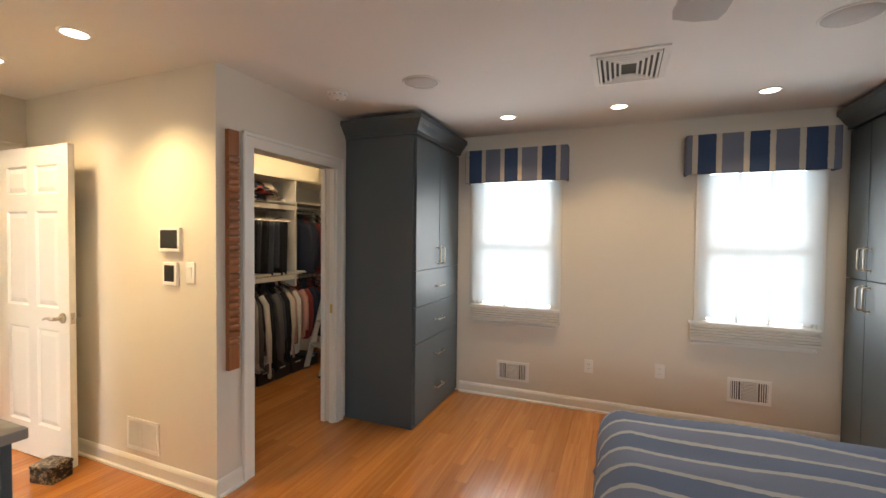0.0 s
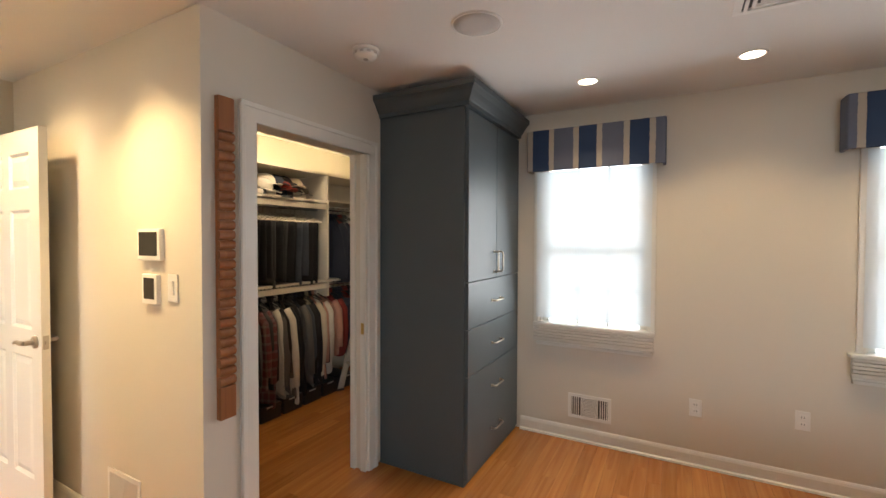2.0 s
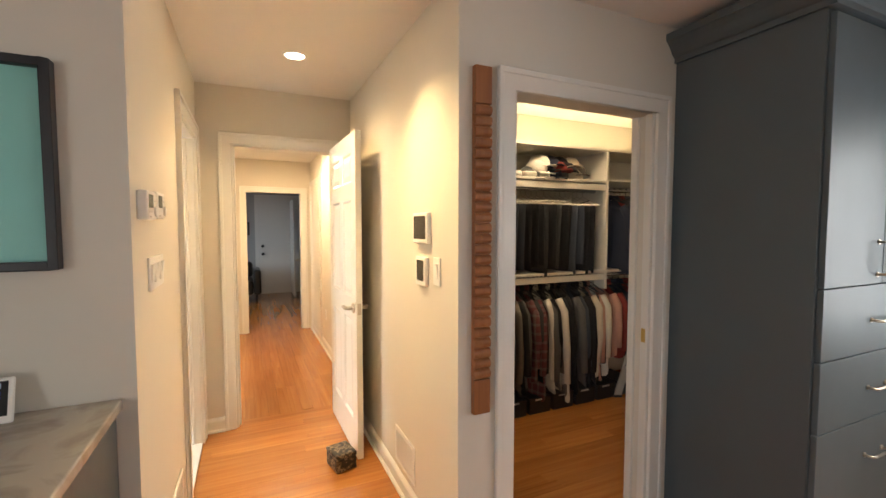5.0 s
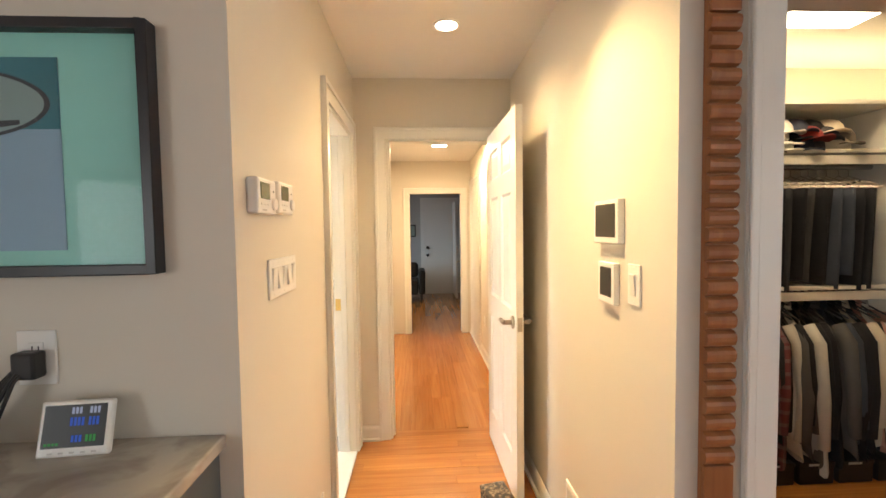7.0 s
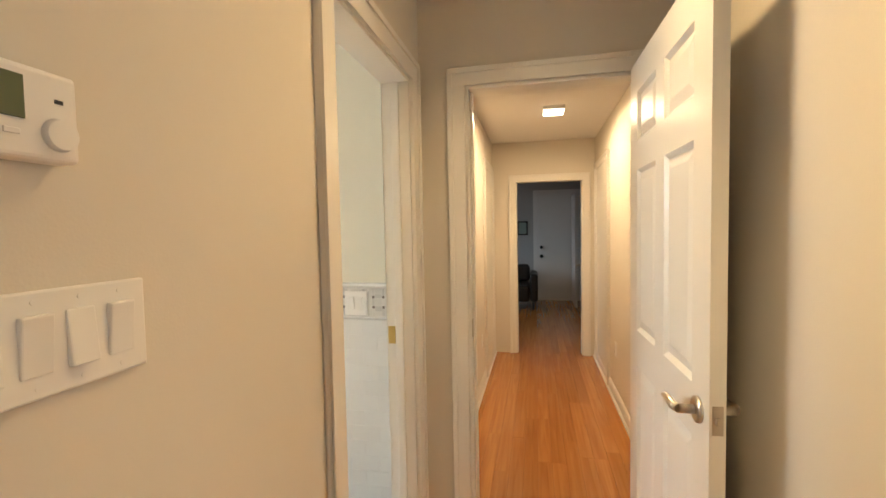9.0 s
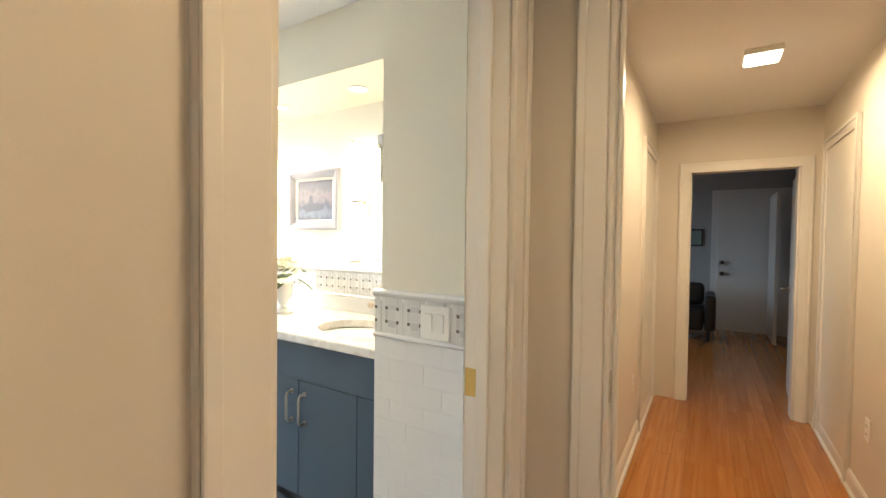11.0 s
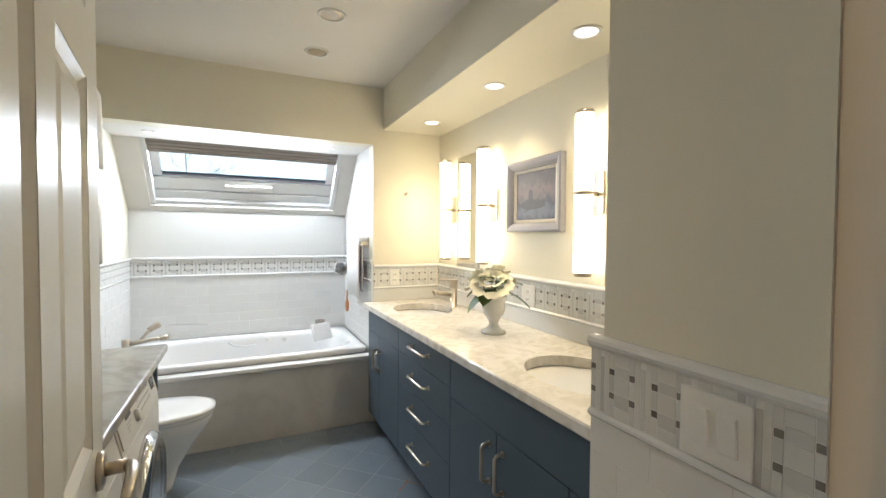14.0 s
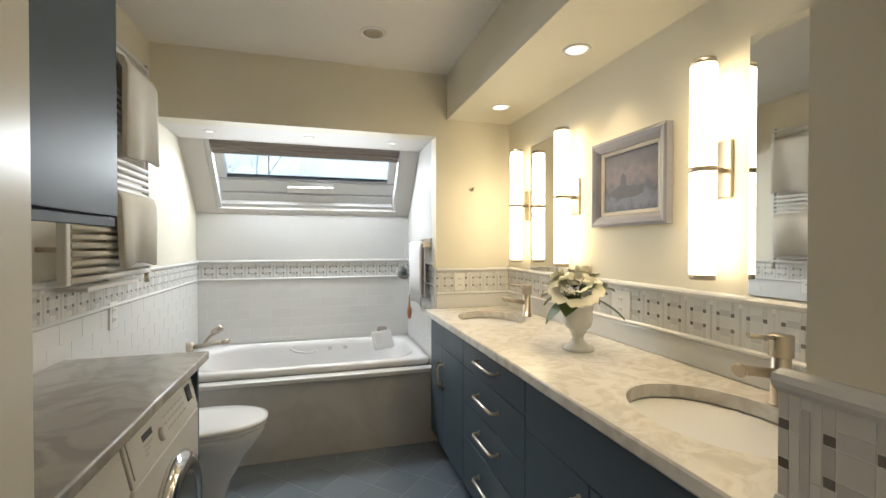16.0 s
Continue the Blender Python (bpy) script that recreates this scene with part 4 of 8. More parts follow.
def floor_vent(x, y, z, face, w, h, label, split=True):
    t = thing("wall_vent", wall_frame(x, y, z, face), label, "air vent")
    f = 0.022
    bm = boxes((-w / 2, w / 2, -h / 2, -h / 2 + f, 0, 0.008), (-w / 2, w / 2, h / 2 - f, h / 2, 0, 0.008), (-w / 2, -w / 2 + f, -h / 2 + f, h / 2 - f, 0, 0.008), (w / 2 - f, w / 2, -h / 2 + f, h / 2 - f, 0, 0.008))
    part("frame", bevelled(bm, 0.002), M["plastic"], t)
    part("backing", boxes((-w / 2 + f, w / 2 - f, -h / 2 + f, h / 2 - f, 0.0005, 0.002)), M["ventback"] if split else M["mesh"], t)
    iw, ih = w - 2 * f, h - 2 * f
    if split:
        for side in (-1, 1):
            for k in range(4):
                xx = side * (iw / 2 - 0.006 - k * iw / 17)
                part("slat", boxes((xx - 0.003, xx + 0.003, -ih / 2, ih / 2, 0.002, 0.007)), M["plastic"], t)
        k = -ih / 2 + 0.005
        while k < ih / 2:
            part("slat", boxes((-iw * 0.22, iw * 0.22, k, k + 0.0055, 0.002, 0.008)), M["plastic"], t)
            k += 0.0105
        part("divider", boxes((-iw * 0.235, -iw * 0.22, -ih / 2, ih / 2, 0.002, 0.008)), M["plastic"], t)
        part("divider", boxes((iw * 0.22, iw * 0.235, -ih / 2, ih / 2, 0.002, 0.008)), M["plastic"], t)
    else:
        k = -iw / 2 + 0.003
        while k < iw / 2 - 0.004:
            part("slat", boxes((k, k + 0.0045, -ih / 2, ih / 2, 0.002, 0.0065)), M["plastic"], t)
            k += 0.0082
        part("divider", boxes((-0.005, 0.005, -ih / 2, ih / 2, 0.0022, 0.007)), M["plastic"], t)


floor_vent(1.178, N, 0.255, "-y", 0.30, 0.18, "white wall register with slatted louvres near the floor")
floor_vent(3.005, N, 0.335, "-y", 0.285, 0.185, "white wall register with slatted louvres near the floor")
floor_vent(-0.63, 0, 0.24, "-y", 0.295, 0.20, "white return air grille low on the lobby wall", False)
floor_vent(-0.62, LOB_S, 0.24, "+y", 0.295, 0.20, "white return air grille low on the lobby wall", False)


def outlet(x, y, z, face, label="white duplex wall outlet", tall=0.115, wide=0.072):
    t = thing("wall_outlet", wall_frame(x, y, z, face), label, "outlet", "wall outlets")
    part("plate", bbox(-wide / 2, wide / 2, -tall / 2, tall / 2, 0, 0.006, 0.003), M["plastic"], t)
    for s in (-1, 1):
        o = part("socket", bbox(-0.017, 0.017, s * 0.021 - 0.014, s * 0.021 + 0.014, 0.006, 0.0085, 0.004), M["plastic"], t)
        part("slot", boxes((-0.008, -0.0055, s * 0.021 - 0.005, s * 0.021 + 0.006, 0.0085, 0.009)), M["black"], o)
        part("slot", boxes((0.0055, 0.008, s * 0.021 - 0.005, s * 0.021 + 0.006, 0.0085, 0.009)), M["black"], o)
    return t


outlet(1.845, N, 0.384, "-y")
outlet(2.395, N, 0.411, "-y")
outlet(0.0, -1.50, 1.16, "+x", "white outlet above the desk with black cables plugged in", 0.125, 0.085)


def rockers(x, y, z, face, n, w, h, label, tilt=()):
    t = thing("light_switch", wall_frame(x, y, z, face), label, "light switch")
    part("plate", bbox(-w / 2, w / 2, -h / 2, h / 2, 0, 0.007, 0.003), M["plastic"], t)
    for k in range(n):
        cx = (k - (n - 1) / 2) * 0.046
        m = Matrix.Translation((cx, 0, 0.007)) @ Matrix.Rotation(radians(-5 if k in tilt else 5), 4, 'X')
        part("rocker", bevelled(box(bmesh.new(), -0.0155, 0.0155, -0.032, 0.032, -0.004, 0.005, m), 0.002), M["plastic"], t)
        part("screw", tube(bmesh.new(), [(cx, h / 2 - 0.012, 0.006), (cx, h / 2 - 0.012, 0.008)], 0.003, 10), M["plastic"], t)
        part("screw", tube(bmesh.new(), [(cx, -h / 2 + 0.012, 0.006), (cx, -h / 2 + 0.012, 0.008)], 0.003, 10), M["plastic"], t)
    return t


rockers(-0.327, LOB_S, 1.302, "+y", 5, 0.255, 0.114, "white five-gang rocker switch plate on the lobby wall", (1, 3))
rockers(-0.20, 0, 1.267, "-y", 1, 0.072, 0.122, "white single rocker switch on the lobby wall")


def thermostat(x, z):
    t = thing("thermostat", wall_frame(x, LOB_S, z, "+y"), "white wall thermostat with a green display and a dial", "thermostat", "lobby thermostats")
    part("case", bbox(-0.066, 0.066, -0.046, 0.046, 0, 0.03, 0.006, 3), M["plastic"], t)
    part("display", bbox(-0.05, 0.015, -0.008, 0.034, 0.030, 0.0315, 0.001), M["greenlcd"], t, "dark green display")
    part("dial", tube(bmesh.new(), [(0.045, -0.018, 0.03), (0.045, -0.018, 0.037)], [0.017, 0.015], 24), M["plastic"], t)
    for k in range(3):
        part("button", bbox(-0.048 + k * 0.022, -0.034 + k * 0.022, -0.024, -0.018, 0.030, 0.032, 0.001), M["plastic"], t)
    part("indicator", boxes((0.042, 0.05, 0.014, 0.018, 0.030, 0.0308)), M["black"], t)
    part("lettering", boxes((-0.04, -0.01, -0.038, -0.034, 0.030, 0.0305)), M["mesh"], t)


thermostat(-0.137, 1.530)
thermostat(-0.300, 1.536)


def panel(x, z, w, h, label, depth=0.024, rim=0.016):
    t = thing("wall_panel", wall_frame(x, 0, z, "-y"), label, "control panel")
    part("case", bbox(-w / 2, w / 2, -h / 2, h / 2, 0, depth, 0.005, 3), M["plastic"], t)
    part("screen", bbox(-w / 2 + rim, w / 2 - rim, -h / 2 + rim * 1.3, h / 2 - rim * 0.9, depth, depth + 0.0015, 0.001), M["screen"], t, "dark glass screen")


panel(-0.355, 1.455, 0.178, 0.142, "white wall control panel with a wide dark screen")
panel(-0.358, 1.255, 0.12, 0.135, "small white wall control panel with a square dark screen", 0.02, 0.018)


def carved_board():
    t = thing("carved_board", pose(0, 0, 0), "red-brown wooden wall board carved in even ridges", "wall carving")
    y0, y1, z0, z1 = 0.058, 0.132, 0.708, 2.085
    part("board", bbox(0.001, 0.016, y0, y1, z0, z1, 0.002), M["cherry"], t)
    part("end_block", bbox(0.0161, 0.03, y0, y1, z0, z0 + 0.14, 0.003), M["cherry"], t)
    part("end_block", bbox(0.0161, 0.03, y0, y1, z1 - 0.145, z1, 0.003), M["cherry"], t)
    a, b = z0 + 0.141, z1 - 0.146
    n = 26
    for k in range(n):
        c = a + (b - a) * (k + 0.5) / n
        h = (b - a) / n
        bm = extrude(bmesh.new(), [(0.0, -h * 0.46), (0.004, -h * 0.46), (0.012, -h * 0.36), (0.0165, -h * 0.15), (0.0175, h * 0.1), (0.0145, h * 0.3), (0.007, h * 0.43), (0.0, h * 0.46)], (0.0161, y0, c), (0, y1 - y0, 0), (1, 0, 0), (0, 0, 1))
        part("ridge", bm, M["cherry"], t)


carved_board()

# ---- six-panel doors ----


def lever(parent, p, out, along, material="steel"):
    """A lever handle on a round rose."""
    p, out, along = Vector(p), Vector(out), Vector(along)
    bm = tube(bmesh.new(), [p, p + out * 0.008, p + out * 0.011], [0.033, 0.033, 0.026], 28)
    tube(bm, [p + out * 0.01, p + out * 0.045], 0.012, 14)
    up = out.cross(along)
    pts = [p + out * 0.045, p + out * 0.053 + along * 0.02, p + out * 0.053 + along * 0.06 - up * 0.004, p + out * 0.05 + along * 0.095 + up * 0.003, p + out * 0.048 + along * 0.115 + up * 0.01]
    tube(bm, pts, [0.012, 0.012, 0.010, 0.009, 0.007], 12)
    return part("handle", bm, M[material], parent, "brushed nickel lever handle")


def six_panel_door(m, width, height, label, hand=1, latch_z=0.95, handle_mat="steel", name="door_1"):
    """Built from hinge edge x = 0 to latch x = width; thickness along y."""
    t = thing(name, m, label, "door", "", "structure")
    T = 0.036
    s = 0.11
    mid = width / 2
    rails = [(0.0, 0.22), (0.86, 1.0), (1.62, 1.73), (height - 0.12, height)]
    bm = boxes((0, s, 0, T, 0, height), (width - s, width, 0, T, 0, height))
    for z0, z1 in rails:
        box(bm, s, width - s, 0, T, z0, z1)
    for (a, b), (c, d) in zip(rails, rails[1:]):
        box(bm, mid - 0.045, mid + 0.045, 0, T, b, c)
    part("leaf", bm, M["door"], t)
    for (a, b), (c, d) in zip(rails, rails[1:]):
        for x0, x1 in ((s, mid - 0.045), (mid + 0.045, width - s)):
            bm = bmesh.new()
            for y, y2 in ((T * 0.5 + 0.0005, T - 0.009), (T * 0.5 - 0.0005, 0.009)):
                o = [(x0, b), (x1, b), (x1, c), (x0, c)]
                i1 = [(x0 + 0.014, b + 0.014), (x1 - 0.014, b + 0.014), (x1 - 0.014, c - 0.014), (x0 + 0.014, c - 0.014)]
                i2 = [(x0 + 0.045, b + 0.045), (x1 - 0.045, b + 0.045), (x1 - 0.045, c - 0.045), (x0 + 0.045, c - 0.045)]
                edge_y = T - 0.001 if y > T / 2 else 0.001
                deep = T - 0.011 if y > T / 2 else 0.011
                high = T - 0.003 if y > T / 2 else 0.003
                rings = [[bm.verts.new((x, yy, z)) for x, z in q] for q, yy in ((o, edge_y), (i1, deep), (i2, high))]
                for p, q in zip(rings, rings[1:]):
                    for k in range(4):
                        bm.faces.new((p[k], p[(k + 1) % 4], q[(k + 1) % 4], q[k]))
                bm.faces.new(rings[-1])
            part("panel", bm, M["door"], t)
    lever(t, (width - 0.065, 0, latch_z), (0, -1, 0), (-1, 0, 0), handle_mat)
    lever(t, (width - 0.065, T, latch_z), (0, 1, 0), (-1, 0, 0), handle_mat)
    part("latch_plate", bbox(width, width + 0.0015, T / 2 - 0.012, T / 2 + 0.012, latch_z - 0.035, latch_z + 0.035, 0.0005), M[handle_mat], t, "metal latch plate")
    part("latch_bolt", bbox(width + 0.0015, width + 0.01, T / 2 - 0.006, T / 2 + 0.006, latch_z - 0.009, latch_z + 0.009, 0.002), M[handle_mat], t)
    for z in (0.2, 1.0, 1.8):
        part("hinge", tube(bmesh.new(), [(-0.004, T + 0.004 if hand > 0 else -0.004, z), (-0.004, T + 0.004 if hand > 0 else -0.004, z + 0.09)], 0.006, 10), M["brass"], t)
    return t


six_panel_door(pose(-1.875, -0.165, 0.008, 0, 0, 1.0), 0.79, 2.035, "open white six-panel door with nickel lever standing along the lobby wall", 1, 0.945, "steel", "door_1")
ORIGIN = BATHROOM
six_panel_door(Matrix.Translation((-0.946, -1.115, 0.008)) @ Matrix.Rotation(math.atan2(-0.815, 0.10), 4, 'Z') @ Matrix.Translation((0, 0, 0)), 0.76, 2.02, "open glossy cream panelled bathroom door with a lever", 1, 0.942, "steel", "door_2")

ORIGIN = HOUSE
# black strip stands in for the dark gap behind the open door
struct("door_gap_shade", boxes((-1.0655, -1.02, -1.275, -1.262, 0.0, BD_TOP - 0.02)), M["black"], "black strip for the shade in the gap between bathroom door and jamb", "trim")

# strike plates
t = tagged(link("strike_plate", bbox(BD_O0 + 0.0152, BD_O0 + 0.0172, BATH_N + 0.004, BATH_N + 0.036, 0.93, 1.005, 0.0008), M["brass"]), "aged brass strike plate on the bathroom jamb", "strike plate")
t = tagged(link("strike_plate", bbox(LOB_W - 0.030, LOB_W + 0.001, HD_O0 + 0.0152, HD_O0 + 0.0175, 0.925, 1.005, 0.0008), M["steel"]), "nickel strike plate on the hall door jamb", "strike plate")
t = tagged(link("strike_plate", bbox(-0.032, -0.008, CL_O1 - 0.0225, CL_O1 - 0.0202, 0.88, 0.95, 0.0008), M["brass"]), "brass latch plate on the closet jamb", "strike plate")

# door stop box on the floor
M["camo"] = mat("mottled_dark_tin", (0.10, 0.08, 0.06), 0.45, 0.3, 0.1, 12)


def door_box():
    n, l = M["camo"].node_tree.nodes, M["camo"].node_tree.links
    v = n.new("ShaderNodeTexNoise")
    v.inputs["Scale"].default_value = 34
    v.inputs["Detail"].default_value = 3
    tc = n.new("ShaderNodeTexCoord")
    l.new(tc.outputs["Object"], v.inputs["Vector"])
    r = n.new("ShaderNodeValToRGB")
    r.color_ramp.interpolation = 'CONSTANT'
    e = r.color_ramp.elements
    e[0].position, e[0].color = 0.0, (0.012, 0.010, 0.009, 1)
    e[1].position, e[1].color = 0.47, (0.09, 0.06, 0.035, 1)
    k = e.new(0.55)
    k.color = (0.28, 0.22, 0.15, 1)
    k = e.new(0.62)
    k.color = (0.03, 0.03, 0.028, 1)
    l.new(v.outputs[0], r.inputs[0])
    l.new(r.outputs[0], n["Principled BSDF"].inputs["Base Color"])
    t = thing("door_stop_box", pose(-1.08, -0.255, 0, 0, 0, 12), "small mottled dark box holding the door open on the floor", "box")
    part("body", bbox(-0.08, 0.08, -0.065, 0.065, 0, 0.078, 0.008), M["camo"], t)
    part("lid", bbox(-0.083, 0.083, -0.068, 0.068, 0.0785, 0.106, 0.01), M["camo"], t)


door_box()

# ---- desk corner ----


def desk():
    t = thing("built_in_desk", pose(0, 0, 0), "built-in desk with a pale polished stone top and grey-blue side panel", "desk")
    part("stone_top", bbox(0.003, 0.62, -2.9, LOB_S - 0.035, 0.935, 0.966, 0.005, 3), M["deskstone"], t)
    part("side_panel", bbox(0.003, 0.575, LOB_S - 0.075, LOB_S - 0.052, 0.0, 0.9345, 0.002), M["cab"], t)
    part("drawer_unit", bbox(0.003, 0.56, -2.9, -2.45, 0.0, 0.9345, 0.003), M["cab"], t)
    part("back_panel", bbox(0.003, 0.02, -2.449, LOB_S - 0.0755, 0.0, 0.9345, 0.002), M["wall"], t)


desk()


def art_mat(name, rows):
    """Flat picture areas: a base colour with soft-edged shapes from plain maths."""
    return mat(name, rows, 0.25, 0, 0.08, 5)


M["mint"] = mat("mint_print_field", (0.24, 0.52, 0.44), 0.55, 0, 0.06, 4)
M["teal"] = mat("dark_teal_print", (0.02, 0.14, 0.17), 0.5, 0, 0.1, 5)
M["printgrey"] = mat("grey_green_print", (0.20, 0.27, 0.25), 0.5, 0, 0.08, 6)
M["printblue"] = mat("misty_blue_print", (0.20, 0.30, 0.38), 0.5, 0, 0.15, 3)
M["frameblack"] = mat("black_frame_satin", (0.02, 0.02, 0.024), 0.35, 0, 0.1, 12)
M["picglass"] = glass("picture_glass")
M["picglass"].node_tree.nodes["Principled BSDF"].inputs["IOR"].default_value = 1.14


def big_print():
    t = thing("framed_print", pose(0, 0, 0), "large black-framed print of a dark hat brim on mint green", "picture")
    y1, z0, z1 = -1.21, 1.348, 1.90
    y0 = y1 - 0.80
    f, d = 0.022, 0.04
    part("frame", bevelled(boxes((0.003, d, y0, y0 + f, z0, z1), (0.003, d, y1 - f, y1, z0, z1), (0.003, d, y0 + f, y1 - f, z0, z0 + f), (0.003, d, y0 + f, y1 - f, z1 - f, z1)), 0.002), M["frameblack"], t)
    part("field", boxes((0.003, 0.012, y0 + f, y1 - f, z0 + f, z1 - f)), M["mint"], t, "mint green print")
    a1 = y1 - 0.205
    a0 = y0 + f + 0.13
    part("picture_ground", boxes((0.0121, 0.0135, a0, a1, z0 + 0.055, z1 - 0.075)), M["printblue"], t, "misty blue lower part of the print")
    part("picture_sky", boxes((0.0136, 0.0142, a0, a1, 1.67, z1 - 0.075)), M["teal"], t, "dark teal upper part of the print")
    bm = bmesh.new()
    c = (a1 - 0.28, 1.725)
    ring = [bm.verts.new((0.0148, c[0] + 0.262 * math.cos(a), c[1] + 0.085 * math.sin(a))) for a in [2 * math.pi * k / 48 for k in range(48)]]
    bm.faces.new(ring)
    part("brim_rim", bm, M["frameblack"], t)
    bm = bmesh.new()
    ring = [bm.verts.new((0.0152, c[0] + 0.25 * math.cos(a), c[1] + 0.078 * math.sin(a))) for a in [2 * math.pi * k / 48 for k in range(48)]]
    bm.faces.new(ring)
    part("brim", bm, M["printgrey"], t, "grey-green hat brim shape")
    bm = bmesh.new()
    ring = [bm.verts.new((0.0156, a0 + 0.10 + 0.26 * u, 1.635 + v)) for u, v in ((0, -0.03), (0.3, 0.0), (0.75, 0.035), (1.0, 0.045), (1.0, 0.055), (0.6, 0.05), (0.2, 0.045), (0, 0.04))]
    bm.faces.new(ring)
    part("shadow_band", bm, M["frameblack"], t)
    g = part("glass", boxes((0.022, 0.024, y0 + f, y1 - f, z0 + f, z1 - f)), M["picglass"], t)
    g.visible_shadow = False


big_print()
M["lcdblue"] = glow("lcd_blue_digits", (0.06, 0.14, 0.6), 0.5)
M["lcdgreen"] = glow("lcd_green_digits", (0.10, 0.45, 0.14), 0.35)
M["lcdwhite"] = glow("lcd_white_digits", (0.5, 0.55, 0.75), 0.4)


def weather_display():
    # leans back on the desk top
    m = Matrix.Translation((0.085, -1.375, 0.967)) @ Matrix.Diagonal((1, 0.79, 0.86, 1)) @ Matrix.Rotation(radians(96), 4, 'Z') @ Matrix.Rotation(radians(90 - 14), 4, 'X')
    t = thing("weather_display", m, "small white desk weather display with coloured digits", "display")
    part("case", bbox(-0.09, 0.09, 0.0, 0.132, -0.018, 0.0, 0.006, 3), M["plastic"], t)
    part("screen", bbox(-0.078, 0.078, 0.022, 0.122, 0.0, 0.001, 0.0005), M["screen"], t, "dark screen")
    for x0, x1, y0, y1, c in ((-0.01, 0.02, 0.1, 0.116, "lcdwhite"), (0.035, 0.06, 0.1, 0.116, "lcdwhite"), (-0.012, 0.022, 0.072, 0.092, "lcdblue"), (0.034, 0.062, 0.072, 0.092, "lcdblue"), (-0.005, 0.02, 0.034, 0.05, "lcdblue"), (0.03, 0.056, 0.034, 0.05, "lcdgreen"), (-0.07, -0.03, 0.028, 0.034, "lcdgreen")):
        k = x0
        while k < x1 - 0.004:
            part("digit", boxes((k, k + 0.0065, y0, y1, 0.0011, 0.0014)), M[c], t)
            k += 0.0095
    bmf = boxes((-0.04, 0.04, 0.0, 0.05, -0.05, -0.019))
    part("foot", bevelled(bmf, 0.004), M["plastic"], t)
    for k in range(5):
        part("button", boxes((-0.06 + k * 0.027, -0.048 + k * 0.027, 0.008, 0.012, 0.0, 0.001)), M["mesh"], t)


weather_display()


def cables():
    t = thing("power_cables", pose(0, 0, 0), "tangle of black power cables hanging from the outlet to the desk", "cables")
    rnd = random.Random(4)
    for k in range(5):
        y = -1.50 - 0.006 * k
        pts = [(0.02, y, 1.15 + 0.008 * (k % 2)), (0.055, y - 0.01, 1.12), (0.07, y - 0.03 - 0.02 * k, 1.05 - 0.01 * k), (0.09, y - 0.09 - 0.03 * k, 1.01 - 0.008 * k), (0.11 + 0.01 * k, y - 0.2 - 0.03 * k, 1.0 + 0.03 * rnd.random()), (0.12, -1.95, 0.985)]
        part("cable", tube(bmesh.new(), pts, 0.0045, 8), M["black"], t)
    part("plug", bbox(0.009, 0.045, -1.525, -1.475, 1.12, 1.18, 0.006), M["black"], t)
    b = thing("power_box", pose(0, 0, 0), "flat black electronic box on the desk", "electronics")
    part("body", bbox(0.06, 0.22, -1.80, -1.60, 0.9665, 1.005, 0.006), M["black"], b)
    part("lid", bbox(0.063, 0.217, -1.797, -1.603, 1.0055, 1.035, 0.01), M["black"], b)
    part("label_strip", boxes((0.2201, 0.2206, -1.74, -1.66, 0.98, 0.985)), M["mesh"], b)


cables()

# ---- closet ----
M["melamine"] = mat("cream_melamine", (0.74, 0.69, 0.60), 0.4, 0, 0.02, 6)
SHX = -1.23  # front of the closet shelving


def closet_unit():
    t = thing("closet_shelving", pose(0, 0, 0), "cream built-in closet shelving with two hanging rails", "shelving")
    y0, ym, y1 = 0.14, 2.03, CLN - 0.01
    part("top_shelf", bbox(CLX + 0.003, SHX, y0, y1, 2.09, 2.112, 0.002), M["melamine"], t)
    part("hat_shelf", bbox(CLX + 0.003, SHX, y0, ym - 0.012, 1.825, 1.847, 0.002), M["melamine"], t)
    part("mid_shelf", bbox(CLX + 0.003, SHX, y0, ym - 0.012, 1.07, 1.092, 0.002), M["melamine"], t)
    part("mid_shelf", bbox(CLX + 0.003, SHX, ym + 0.012, y1, 1.07, 1.092, 0.002), M["melamine"], t)
    part("side_shelf", bbox(CLX + 0.003, SHX, ym + 0.012, y1, 1.845, 1.865, 0.002), M["melamine"], t)
    part("divider", bbox(CLX + 0.003, SHX, ym - 0.0115, ym + 0.0115, 0.93, 2.0895, 0.002), M["melamine"], t)
    for z, a, b in ((1.765, y0, ym - 0.012), (1.03, y0, ym - 0.012), (1.03, ym + 0.012, y1), (1.78, ym + 0.012, y1)):
        part("rail", tube(bmesh.new(), [(-1.37, a, z), (-1.37, b, z)], 0.015, 14), M["chrome"], t, "chrome hanging rail")
    for z in (1.06, 1.815):
        part("cleat", bbox(SHX - 0.02, SHX - 0.004, y0, ym - 0.0125, z - 0.05, z, 0.002), M["melamine"], t)
    part("light_strip", boxes((CLX + 0.15, CLX + 0.17, y0 + 0.1, y1 - 0.1, 2.1125, 2.12)), M["strip"], t, "lit warm lamp strip")


closet_unit()
cl = thing("closet_light", pose(-0.93, 1.30, CEIL), "rectangular lit ceiling lamp in the closet", "ceiling light")
part("case", bbox(-0.13, 0.13, -0.23, 0.23, -0.03, 0, 0.004), M["plastic"], cl)
part("diffuser", boxes((-0.115, 0.115, -0.215, 0.215, -0.034, -0.0302)), M["hall_bulb"], cl, "glowing diffuser")


def cloth(name, colour, var=0.12):
    return mat(name, colour, 0.92, 0, var, 18, 0.35, 350)


